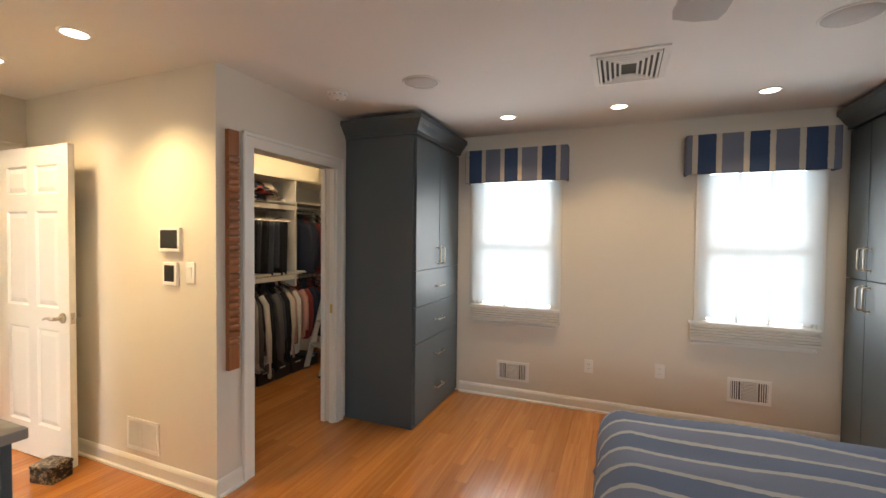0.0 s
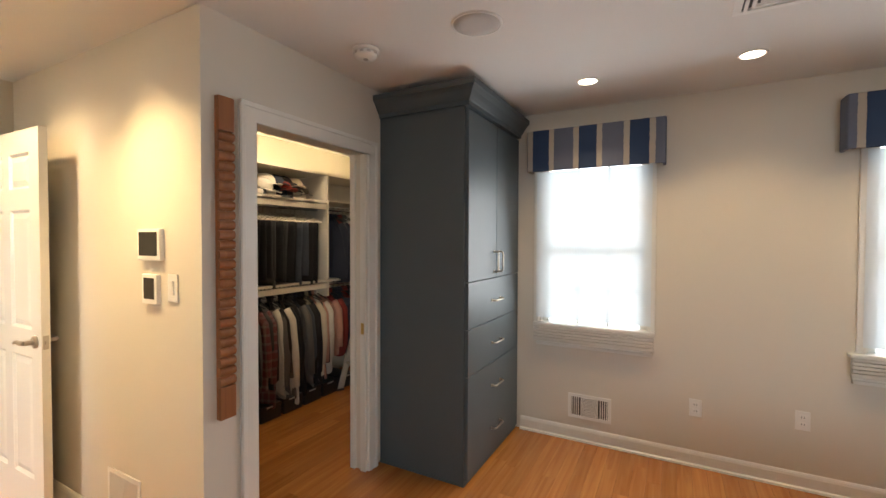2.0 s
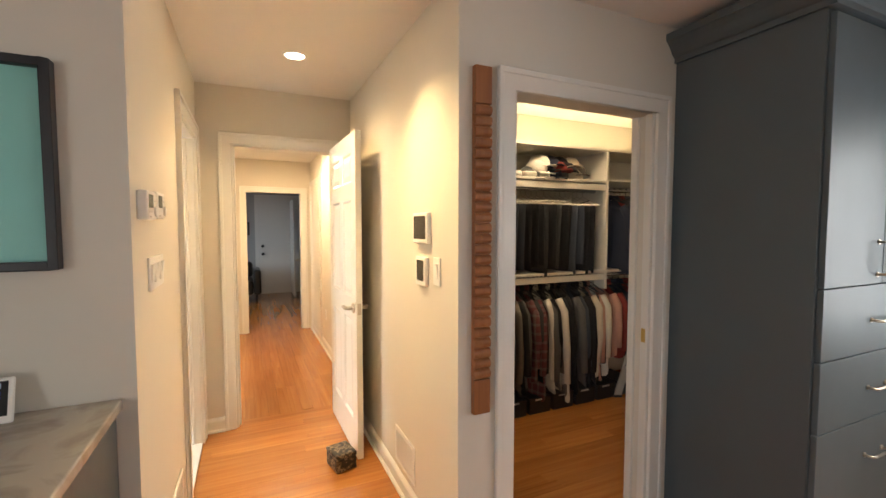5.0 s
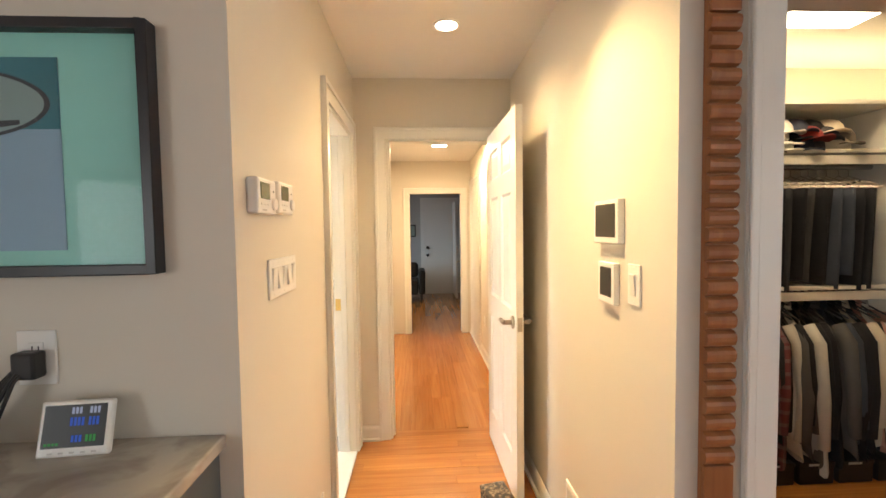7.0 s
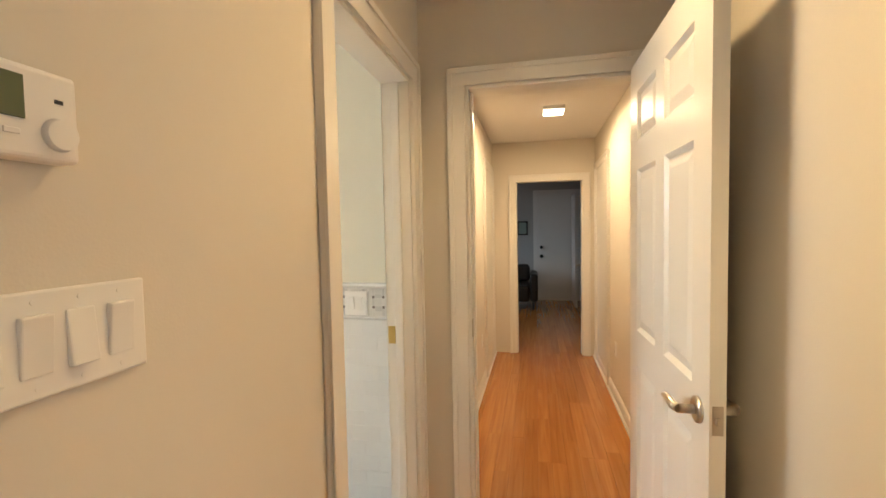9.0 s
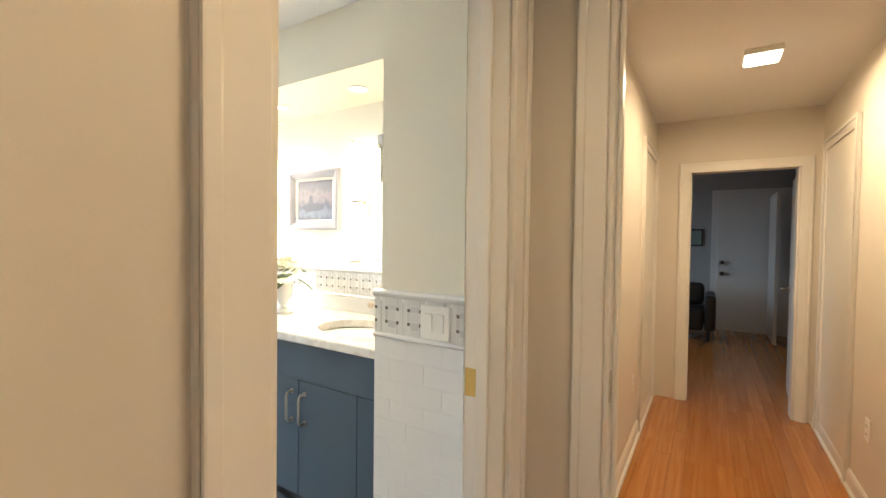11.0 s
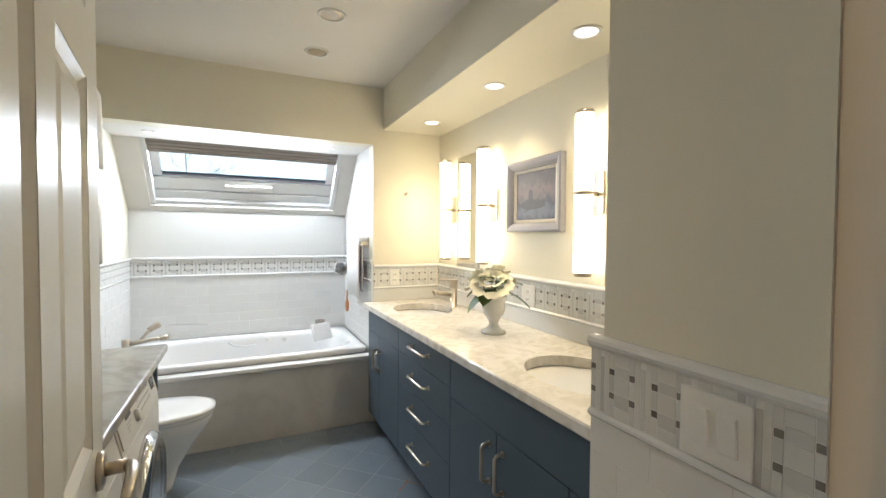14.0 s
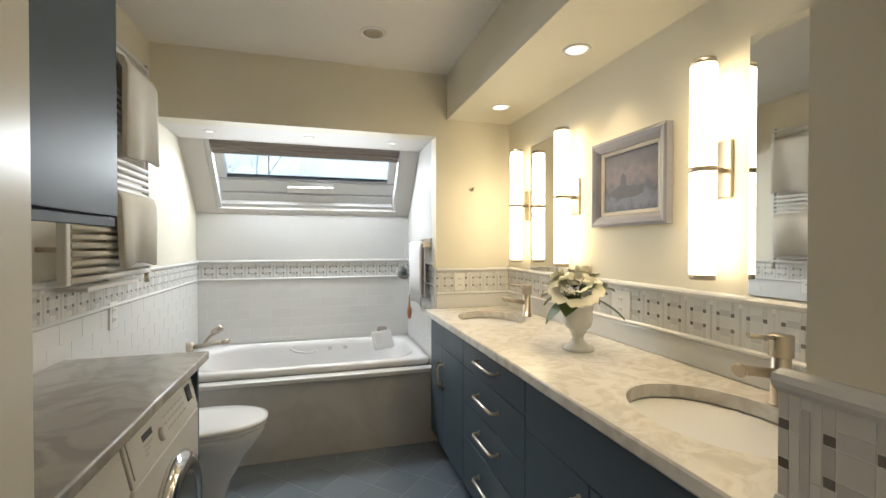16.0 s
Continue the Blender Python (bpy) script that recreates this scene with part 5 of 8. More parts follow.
def plaid(name, base, line):
    m = cloth(name, base)
    n, l = m.node_tree.nodes, m.node_tree.links
    g = n.new("ShaderNodeNewGeometry")
    s = n.new("ShaderNodeSeparateXYZ")
    l.new(g.outputs["Position"], s.inputs[0])
    prev = None
    for k, per in ((0, 0.055), (2, 0.07)):
        mul = n.new("ShaderNodeMath")
        mul.operation = 'MULTIPLY'
        mul.inputs[1].default_value = 1 / per
        l.new(s.outputs[k], mul.inputs[0])
        fr = n.new("ShaderNodeMath")
        fr.operation = 'FRACT'
        l.new(mul.outputs[0], fr.inputs[0])
        lt = n.new("ShaderNodeMath")
        lt.operation = 'LESS_THAN'
        lt.inputs[1].default_value = 0.3
        l.new(fr.outputs[0], lt.inputs[0])
        if prev is None:
            prev = lt
        else:
            ad = n.new("ShaderNodeMath")
            ad.operation = 'ADD'
            l.new(prev.outputs[0], ad.inputs[0])
            l.new(lt.outputs[0], ad.inputs[1])
            half = n.new("ShaderNodeMath")
            half.operation = 'MULTIPLY'
            half.inputs[1].default_value = 0.5
            l.new(ad.outputs[0], half.inputs[0])
            prev = half
    mx = n.new("ShaderNodeMix")
    mx.data_type = 'RGBA'
    mx.inputs[6].default_value, mx.inputs[7].default_value = (*base, 1), (*line, 1)
    l.new(prev.outputs[0], mx.inputs[0])
    l.new(mx.outputs[2], n["Principled BSDF"].inputs["Base Color"])
    return m


CL = {
    "cream": cloth("cream_shirt_cloth", (0.60, 0.52, 0.40)), "black": cloth("black_cloth", (0.012, 0.012, 0.014)), "navy": cloth("navy_cloth", (0.02, 0.025, 0.045)),
    "grey": cloth("grey_cloth", (0.11, 0.105, 0.10)), "taupe": cloth("taupe_cloth", (0.15, 0.125, 0.10)), "white": cloth("white_cloth", (0.66, 0.62, 0.55)),
    "pink": cloth("dusty_pink_cloth", (0.50, 0.27, 0.21)), "red": cloth("red_cloth", (0.22, 0.03, 0.025)), "plaid": plaid("red_plaid_cloth", (0.16, 0.045, 0.05), (0.22, 0.17, 0.15)),
    "denim": cloth("dark_denim", (0.05, 0.06, 0.08)), "dots": plaid("dark_dotted_cloth", (0.02, 0.02, 0.025), (0.12, 0.10, 0.09)), "char": cloth("charcoal_cloth", (0.04, 0.04, 0.042)),
}


def garment(y, z, colour, length, width, label, seed, sleeve=True, yaw=0.0):
    """A shirt on a hanger: seen edge-on from the front, shoulders across x, rail along y."""
    rnd = random.Random(seed)
    t = thing("hanging_shirt", pose(-1.37, y, z, 0, 0, yaw), label, "shirt", "shirts on the rail")
    bm = bmesh.new()
    nz, na = 12, 20
    rings = []
    ph = rnd.random() * 6
    sway = rnd.uniform(0.0, 0.06)
    for j in range(nz + 1):
        s = j / nz
        zz = -0.065 - length * s
        half = width * (0.30 + 0.70 * min(1, s * 6) ** 0.5) * (1 + 0.10 * s)
        thick = 0.014 + 0.016 * min(1, s * 3)
        ring = []
        for k in range(na):
            a = 2 * math.pi * k / na
            fold = 1 + 0.45 * s * math.sin(3 * a + ph) + 0.3 * s * math.sin(7 * a + ph * 2)
            drape = 0.03 * s * math.sin(ph + 3 * s)
            ring.append(bm.verts.new((half * math.cos(a) * (1 + 0.03 * math.sin(4 * a + ph)), thick * math.sin(a) * fold + drape + sway * s, zz - 0.11 * abs(math.cos(a)) ** 1.2 * max(0.3, 1 - 2.5 * s) + (0.035 * math.sin(2 * a + ph) if j == nz else 0))))
        rings.append(ring)
    for a, b in zip(rings, rings[1:]):
        for k in range(na):
            bm.faces.new((a[k], a[(k + 1) % na], b[(k + 1) % na], b[k])).smooth = True
    bm.faces.new(rings[0])
    part("body", bm, CL[colour], t)
    part("collar", tube(bmesh.new(), [(-0.05, 0, -0.075), (-0.025, 0.014, -0.055), (0.025, 0.014, -0.055), (0.05, 0, -0.075), (0.02, -0.014, -0.07), (-0.02, -0.014, -0.07)], 0.014, 8), CL[colour], t)
    if sleeve:
        for s in (-1, 1):
            x = s * width * 0.93
            sl = length * (0.72 + 0.12 * rnd.random())
            pts = [(x * 0.8, 0, -0.15), (x * 1.06, 0.01, -0.24), (x * 1.16, 0.5 * sway + 0.01 * rnd.random(), -0.14 - sl * 0.6), (x * 1.12, 0.85 * sway + 0.02 * rnd.uniform(-1, 1), -0.14 - sl)]
            part("sleeve", tube(bmesh.new(), pts, [0.03, 0.036, 0.032, 0.026], 10), CL[colour], t)
    bm = tube(bmesh.new(), [(-width * 0.85, 0, -0.115), (-0.03, 0, -0.062), (0, 0, -0.055), (0.03, 0, -0.062), (width * 0.85, 0, -0.115)], 0.005, 8)
    tube(bm, [(0, 0, -0.055), (0, 0, -0.022), (-0.018, 0, -0.005), (-0.016, 0, 0.014), (0, 0, 0.0185), (0.014, 0, 0.012)], 0.0025, 6)
    part("hanger", bm, M["black"], t)
    return t


SHIRTS = ["black", "char", "white", "black", "dots", "cream", "black", "cream", "navy", "black", "taupe", "grey", "black", "plaid", "char", "plaid", "black", "white", "black", "grey", "white", "black", "taupe", "black", "grey", "denim", "black", "black", "cream", "black", "pink", "white"]
y = 0.62
for k, c in enumerate(SHIRTS):
    garment(y, 1.03, c, 0.66 + 0.16 * random.Random(k).random() + (0.05 if c in ("cream", "white") else 0), 0.20 + 0.02 * random.Random(k + 50).random(), "long-sleeved %s shirt on a hanger" % {"dots": "dark dotted", "plaid": "red plaid", "char": "charcoal", "pink": "dusty pink"}.get(c, c), k, True, random.Random(k + 9).uniform(-14, 14))
    y += 0.036 + 0.018 * random.Random(k + 70).random()
for k, c in enumerate(["pink", "red", "navy", "navy", "red", "black", "pink", "grey"]):
    garment(2.10 + 0.075 * k, 1.03, c, 0.60, 0.2, "%s shirt on a hanger behind the ladder" % {"pink": "dusty pink"}.get(c, c), 90 + k)
for k, c in enumerate(["navy", "navy", "navy", "red", "grey", "white", "black"]):
    garment(2.11 + 0.07 * k, 1.78, c, 0.62, 0.22, "%s short jacket on the upper rail" % c, 130 + k, True, 58 if k == 0 else 0)


def trousers(y, colour, length, seed):
    rnd = random.Random(seed)
    t = thing("hanging_trousers", pose(-1.37, y, 1.765), "%s trousers folded over a hanger" % {"char": "charcoal", "denim": "dark denim"}.get(colour, colour), "trousers", "trousers on the rail")
    bm = bmesh.new()
    rings = []
    ph = rnd.random() * 6
    for j in range(9):
        s = j / 8
        hw = 0.165 * (1 - 0.12 * s)
        ring = []
        for k in range(16):
            a = 2 * math.pi * k / 16
            ring.append(bm.verts.new((hw * math.cos(a) + 0.01 * math.sin(ph + 2 * s), (0.022 + 0.012 * s) * math.sin(a) * (1 + 0.4 * math.sin(3 * a + ph)) + 0.022 * s * math.sin(ph), -0.13 - length * s)))
        rings.append(ring)
    for a, b in zip(rings, rings[1:]):
        for k in range(16):
            bm.faces.new((a[k], a[(k + 1) % 16], b[(k + 1) % 16], b[k])).smooth = True
    bm.faces.new(rings[0])
    bm.faces.new(rings[-1][::-1])
    part("cloth", bm, CL[colour], t)
    bm = tube(bmesh.new(), [(-0.19, 0, -0.128), (0.19, 0, -0.128)], 0.006, 8)
    tube(bm, [(-0.19, 0, -0.128), (-0.02, 0, -0.06), (0, 0, -0.05), (0.02, 0, -0.06), (0.19, 0, -0.128)], 0.003, 6)
    tube(bm, [(0, 0, -0.05), (0, 0, -0.022), (-0.018, 0, -0.005), (-0.016, 0, 0.014), (0, 0, 0.0185), (0.014, 0, 0.012)], 0.0025, 6)
    part("hanger", bm, M["steel"], t, "wire hanger")


y = 0.55
for k in range(24):
    trousers(y, ["denim", "black", "char", "denim", "black", "black", "black", "black", "char", "black"][(k * 7 + 3) % 10], 0.47 + 0.10 * random.Random(k).random(), k)
    y += 0.045 + 0.030 * random.Random(k + 31).random()


def cap(x, y, z, colour, yaw, tilt):
    t = thing("baseball_cap", Matrix.Translation((x, y, z)) @ Matrix.Rotation(radians(yaw), 4, 'Z') @ Matrix.Rotation(radians(tilt), 4, 'Y'), "%s baseball cap lying in a heap on the shelf" % {"char": "charcoal", "denim": "dark denim"}.get(colour, colour), "cap", "caps on the shelf")
    prof = [(0.085, 0.0), (0.088, 0.02), (0.082, 0.05), (0.06, 0.08), (0.03, 0.094), (0.0, 0.097)]
    part("crown", lathe(bmesh.new(), prof, 18), CL[colour], t)
    bm = bmesh.new()
    top, bot = [], []
    for k in range(11):
        a = radians(-75 + 15 * k)
        top.append((bm.verts.new((0.083 * math.cos(a), 0.083 * math.sin(a), 0.006)), bm.verts.new((0.083 * math.cos(a) + 0.075 * math.cos(a / 1.35), 0.088 * math.sin(a), 0.004 - 0.012 * abs(math.sin(a))))))
        bot.append((bm.verts.new((0.083 * math.cos(a), 0.083 * math.sin(a), 0.002)), bm.verts.new((0.083 * math.cos(a) + 0.075 * math.cos(a / 1.35), 0.088 * math.sin(a), 0.0 - 0.012 * abs(math.sin(a))))))
    for (a, b), (c, d) in zip(top, top[1:]):
        bm.faces.new((a, c, d, b)).smooth = True
    for (a, b), (c, d) in zip(bot, bot[1:]):
        bm.faces.new((a, b, d, c)).smooth = True
    for (a, b), (c, d), (e, f), (g, h) in zip(top, top[1:], bot, bot[1:]):
        bm.faces.new((b, d, h, f))
    part("brim", bm, CL[colour], t)
    part("button", lathe(bmesh.new(), [(0.007, 0.096), (0.006, 0.101), (0.0, 0.102)], 10), CL[colour], t)


rnd = random.Random(11)
for k, c in enumerate(["grey", "white", "navy", "grey", "cream", "white", "black", "red", "char", "taupe", "white", "navy", "black", "cream"]):
    layer = k // 5
    cap(-1.34 - 0.05 * rnd.random(), 1.32 + 0.105 * (k % 5) + 0.05 * layer, 1.85 + 0.048 * layer, c, rnd.uniform(-50, 50), rnd.uniform(-8, 8))
for k in range(2):
    c = thing("folded_shirt", pose(-1.36, 1.12 + 0.14 * k, 1.8475), "folded white shirt on the hat shelf", "folded clothes", "folded clothes")
    part("cloth", bbox(-0.11, 0.11, -0.06, 0.06, 0, 0.045, 0.018, 4), CL["white"], c)


def shoes(y):
    t = thing("shoe_box", pose(-1.3, y, 0), "black shoe box on the closet floor", "box", "boxes on the closet floor")
    part("body", bbox(-0.15, 0.13, -0.1, 0.1, 0, 0.1, 0.003), M["black"], t)
    part("lid", bbox(-0.154, 0.134, -0.104, 0.104, 0.1005, 0.125, 0.003), M["black"], t)
    part("label", boxes((0.1345, 0.135, -0.05, 0.03, 0.105, 0.118)), M["mesh"], t)


for k in range(7):
    shoes(0.85 + 0.23 * k)


M["ladder"] = mat("dull_aluminium_paint", (0.40, 0.385, 0.36), 0.5, 0, 0.05, 8)


def ladder():
    m = Matrix.Translation((-0.98, 2.02, 0.0)) @ Matrix.Rotation(radians(-28), 4, 'Z')
    t = thing("step_ladder", m, "pale folding step ladder leaning in the closet", "ladder")
    for x in (-0.2, 0.2):
        part("rail", bevelled(extrude(bmesh.new(), [(-0.012, -0.03), (0.012, -0.03), (0.012, 0.03), (-0.012, 0.03)], (x, 0, 0.012), (0, 0.34, 1.26), (1, 0, 0), (0, 1, 0)), 0.003), M["ladder"], t)
        part("rear_rail", bevelled(extrude(bmesh.new(), [(-0.009, -0.015), (0.009, -0.015), (0.009, 0.015), (-0.009, 0.015)], (x * 0.85, 0.44, 0.012), (0, -0.1, 1.1), (1, 0, 0), (0, 1, 0)), 0.003), M["ladder"], t)
        part("foot", bbox(x - 0.018, x + 0.018, -0.036, 0.036, 0, 0.02, 0.003), M["black"], t)
        part("rear_foot", bbox(x * 0.85 - 0.014, x * 0.85 + 0.014, 0.422, 0.458, 0, 0.02, 0.003), M["black"], t)
    for k in range(4):
        z = 0.26 + 0.25 * k
        part("tread", bbox(-0.187, 0.187, 0.34 * z / 1.26 - 0.02, 0.34 * z / 1.26 + 0.08, z, z + 0.022, 0.004), M["ladder"], t)


ladder()

# ---- hall and far room ----
hl = thing("hall_ceiling_lamp", pose(-3.55, -0.40, HALL_C), "square lit flush ceiling lamp in the hall", "ceiling light")
part("case", bbox(-0.085, 0.085, -0.085, 0.085, -0.03, 0, 0.004), M["plastic"], hl)
part("diffuser", bbox(-0.078, 0.078, -0.078, 0.078, -0.042, -0.0302, 0.004), M["hall_bulb"], hl, "glowing opal diffuser")


def shut_door_x(name, y, side, x0, x1, label):
    """A white casing and shut door seen along the hall."""
    casing_x("trim_" + name, y, side, x0, x1, 2.0, 0.07)
    a, b = sorted((y + side * 0.001, y + side * 0.008))
    tagged(link(name, boxes((x0, x1, a, b, 0.0, 2.0)), M["door"]), label, "door", "", "structure")


shut_door_x("door_3", HALL_S, 1, -4.70, -4.02, "white shut door in the hall")
shut_door_x("door_4", HALL_N, -1, -4.66, -3.98, "white shut door in the hall")
outlet(-3.72, HALL_S, 0.42, "+y", "small bronze outlet plate low on the hall wall", 0.11, 0.07)
outlet(-3.62, HALL_N, 0.42, "-y", "white outlet low on the hall wall")


def far_room():
    d = thing("door_5", pose(0, 0, 0), "pale shut entrance door in the dim far room", "door", "", "structure")
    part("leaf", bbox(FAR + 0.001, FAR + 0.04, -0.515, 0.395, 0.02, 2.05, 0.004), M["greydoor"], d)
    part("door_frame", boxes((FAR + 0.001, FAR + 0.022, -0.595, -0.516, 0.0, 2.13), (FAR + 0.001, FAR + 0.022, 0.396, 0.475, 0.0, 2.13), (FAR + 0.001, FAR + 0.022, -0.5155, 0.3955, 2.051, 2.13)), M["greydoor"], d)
    part("sill", bbox(FAR + 0.001, FAR + 0.06, -0.515, 0.395, 0.0, 0.019, 0.002), M["alu_sill"], d, "pale metal door sill")
    for z in (1.03, 0.86):
        part("knob", lathe(bmesh.new(), [(0.0, 0.0), (0.03, 0.0), (0.032, 0.02), (0.02, 0.045), (0.0, 0.05)], 16), M["black"], d).matrix_basis = pose(FAR + 0.04, -0.445, z, 0, 90, 0)
    s = thing("armchair", pose(-7.75, -1.02, 0), "dark upholstered armchair in the dim far room", "armchair")
    part("seat", bbox(-0.36, 0.36, -0.40, 0.36, 0.14, 0.42, 0.05, 4), M["fabric_dark2"], s)
    part("backrest", bbox(-0.40, -0.2, -0.4, 0.36, 0.425, 0.74, 0.07, 4), M["fabric_dark2"], s)
    part("armrest", bbox(-0.38, 0.36, 0.365, 0.50, 0.14, 0.62, 0.05, 4), M["fabric_dark2"], s)
    part("armrest", bbox(-0.38, 0.36, -0.54, -0.405, 0.14, 0.62, 0.05, 4), M["fabric_dark2"], s)
    for x in (-0.3, 0.3):
        for y in (-0.45, 0.42):
            part("leg", tube(bmesh.new(), [(x, y, 0), (x, y, 0.14)], [0.018, 0.026], 10), M["black"], s)
    p = thing("small_picture", pose(0, 0, 0), "small dark framed picture in the far room", "picture")
    part("frame", bbox(FAR + 0.002, FAR + 0.025, -0.90, -0.70, 1.27, 1.54, 0.004), M["black"], p)
    part("print", boxes((FAR + 0.0251, FAR + 0.027, -0.875, -0.725, 1.295, 1.515)), M["printgrey"], p)
    o = thing("door_6", Matrix.Translation((HALL_END - 0.14, FD_O1 + 0.01, 0.005)) @ Matrix.Rotation(radians(176), 4, 'Z'), "white door standing open in the far room", "door", "", "structure")
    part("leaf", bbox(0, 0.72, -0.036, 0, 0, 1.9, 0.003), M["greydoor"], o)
    for z in (0.25, 0.95, 1.65):
        part("hinge", bbox(-0.008, 0.0, -0.03, -0.005, z, z + 0.09, 0.001), M["brass"], o)
    lever(o, (0.66, 0, 0.92), (0, 1, 0), (-1, 0, 0))
    c = thing("door_7", pose(0, 0, 0), "pale open closet door in the far room", "door", "", "structure")
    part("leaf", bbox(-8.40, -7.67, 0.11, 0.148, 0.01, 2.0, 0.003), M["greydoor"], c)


M["alu_sill"] = mat("pale_metal_sill", (0.6, 0.6, 0.58), 0.4, 0.3, 0.04, 8)
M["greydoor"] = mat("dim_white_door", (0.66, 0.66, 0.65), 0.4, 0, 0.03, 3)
M["fabric_dark2"] = mat("black_leather", (0.015, 0.014, 0.014), 0.45, 0, 0.2, 15, 0.2, 120)
far_room()

# ---- bathroom shell finishes ----
ORIGIN = BATHROOM
struct("floor_bath_bed", boxes((BATH_W, -0.055, NICHE_B, BATH_NB - 0.001, -0.12, -0.001)), M["bluegrout"], "grey grout bed of the tile floor", "floor")
ORIGIN = HOUSE
struct("threshold", bbox(BD_O0 + 0.015, BD_O1 - 0.015, BATH_N - 0.01, LOB_S + 0.005, 0.0005, 0.014, 0.004), M["wbar"], "white marble door threshold", "threshold")
ORIGIN = BATHROOM


def mosaic(owner, o, u, n, length, z0, z1, single):
    """A basketweave border of paired pale bars with dark dots; o is its start, u runs along, n points out."""
    o, u, n, up = Vector(o), Vector(u), Vector(n), Vector((0, 0, 1))
    bed = extrude(bmesh.new(), [(0, 0), (0.0082, 0), (0.0082, z1 - z0), (0, z1 - z0)], o + up * z0, u * length, n, up)
    part("border_bed", bed, M["grout"], owner)
    g = 0.0009
    d, p0 = 0.014, 0.052
    H = z1 - z0
    k = H / 0.134
    frames = Matrix((u, up, n)).transposed().to_4x4()
    cache = {}
    joined = {"wbar": bmesh.new(), "gbar": bmesh.new(), "gdot": bmesh.new()}
    cols = max(1, int(round(length / p0)))
    p = length / cols
    d1, d2 = 0.036 * k, 0.086 * k
    for i in range(cols):
        rows = [(0, d, d1, d1 + d, "gdot"), (0, d, d2, d2 + d, "gdot")]
        if i % 2:
            rows += [(0, d, 0, d1, "wbar"), (0, d, d1 + d, d2, "gbar"), (0, d, d2 + d, H, "wbar"),
                     (d, p, 0, d1 * 0.6, "wbar"), (d, p, d1 * 0.6, d1 + d, "gbar"), (d, p, d1 + d, d2, "wbar"), (d, p, d2, d2 + d * 1.6, "gbar"), (d, p, d2 + d * 1.6, H, "wbar")]
        else:
            w = (p - d) / 2
            rows += [(0, d, 0, d1, "gbar"), (0, d, d1 + d, d2, "wbar"), (0, d, d2 + d, H, "gbar"),
                     (d, d + w * 0.7, 0, d2, "wbar"), (d + w * 0.7, d + w * 1.3, 0, H - d, "gbar"), (d + w * 1.3, p, d1, H, "wbar"), (d + w * 1.3, p, 0, d1, "wbar"), (d, d + w * 0.7, d2, H, "wbar")]
        for a0, a1, b0, b1, m in rows:
            h = 0.009
            if single:
                key = (round(a1 - a0, 4), round(b1 - b0, 4), m)
                if key not in cache:
                    bm = box(bmesh.new(), g, a1 - a0 - g, g, b1 - b0 - g, 0.006, h)
                    me = bpy.data.meshes.new("mosaic_tile")
                    bmesh.ops.recalc_face_normals(bm, faces=bm.faces)
                    bm.to_mesh(me)
                    bm.free()
                    me.materials.append(M[m])
                    cache[key] = me
                ob = new("mosaic_tile", cache[key])
                ob.parent = owner
                ob.matrix_basis = Matrix.Translation(o + u * (i * p + a0) + up * (z0 + b0)) @ frames
            else:
                box(joined[m], a0 + g, a1 - g, b0 + g, b1 - g, 0.006, h, Matrix.Translation(o + u * (i * p) + up * z0) @ frames)
    if not single:
        for m, bm in joined.items():
            tagged(part("mosaic_tiles", bm, M[m], owner), kind="stuff")
    else:
        for bm in joined.values():
            bm.free()


LINER = [(0, 0), (0.012, 0.0), (0.018, 0.006), (0.018, 0.012), (0.012, 0.018), (0, 0.018)]
CAP = [(0, 0), (0.012, 0.0), (0.02, 0.008), (0.024, 0.016), (0.02, 0.024), (0.006, 0.028), (0, 0.028)]


def border(name, o, u, n, length, single=True, z0=0.998, z1=1.132):
    w = thing(name, None, "white tiled border of basketweave mosaic with dark dots", "tile border", "", "structure")
    mosaic(w, o, u, n, length, z0, z1, single)
    part("cap_rail", extrude(bmesh.new(), CAP, Vector(o) + Vector((0, 0, z1)), Vector(u) * length, n, (0, 0, 1)), M["tile"], w)
    part("liner_rail", extrude(bmesh.new(), LINER, Vector(o) + Vector((0, 0, z0 - 0.018)), Vector(u) * length, n, (0, 0, 1)), M["tile"], w)
    return w


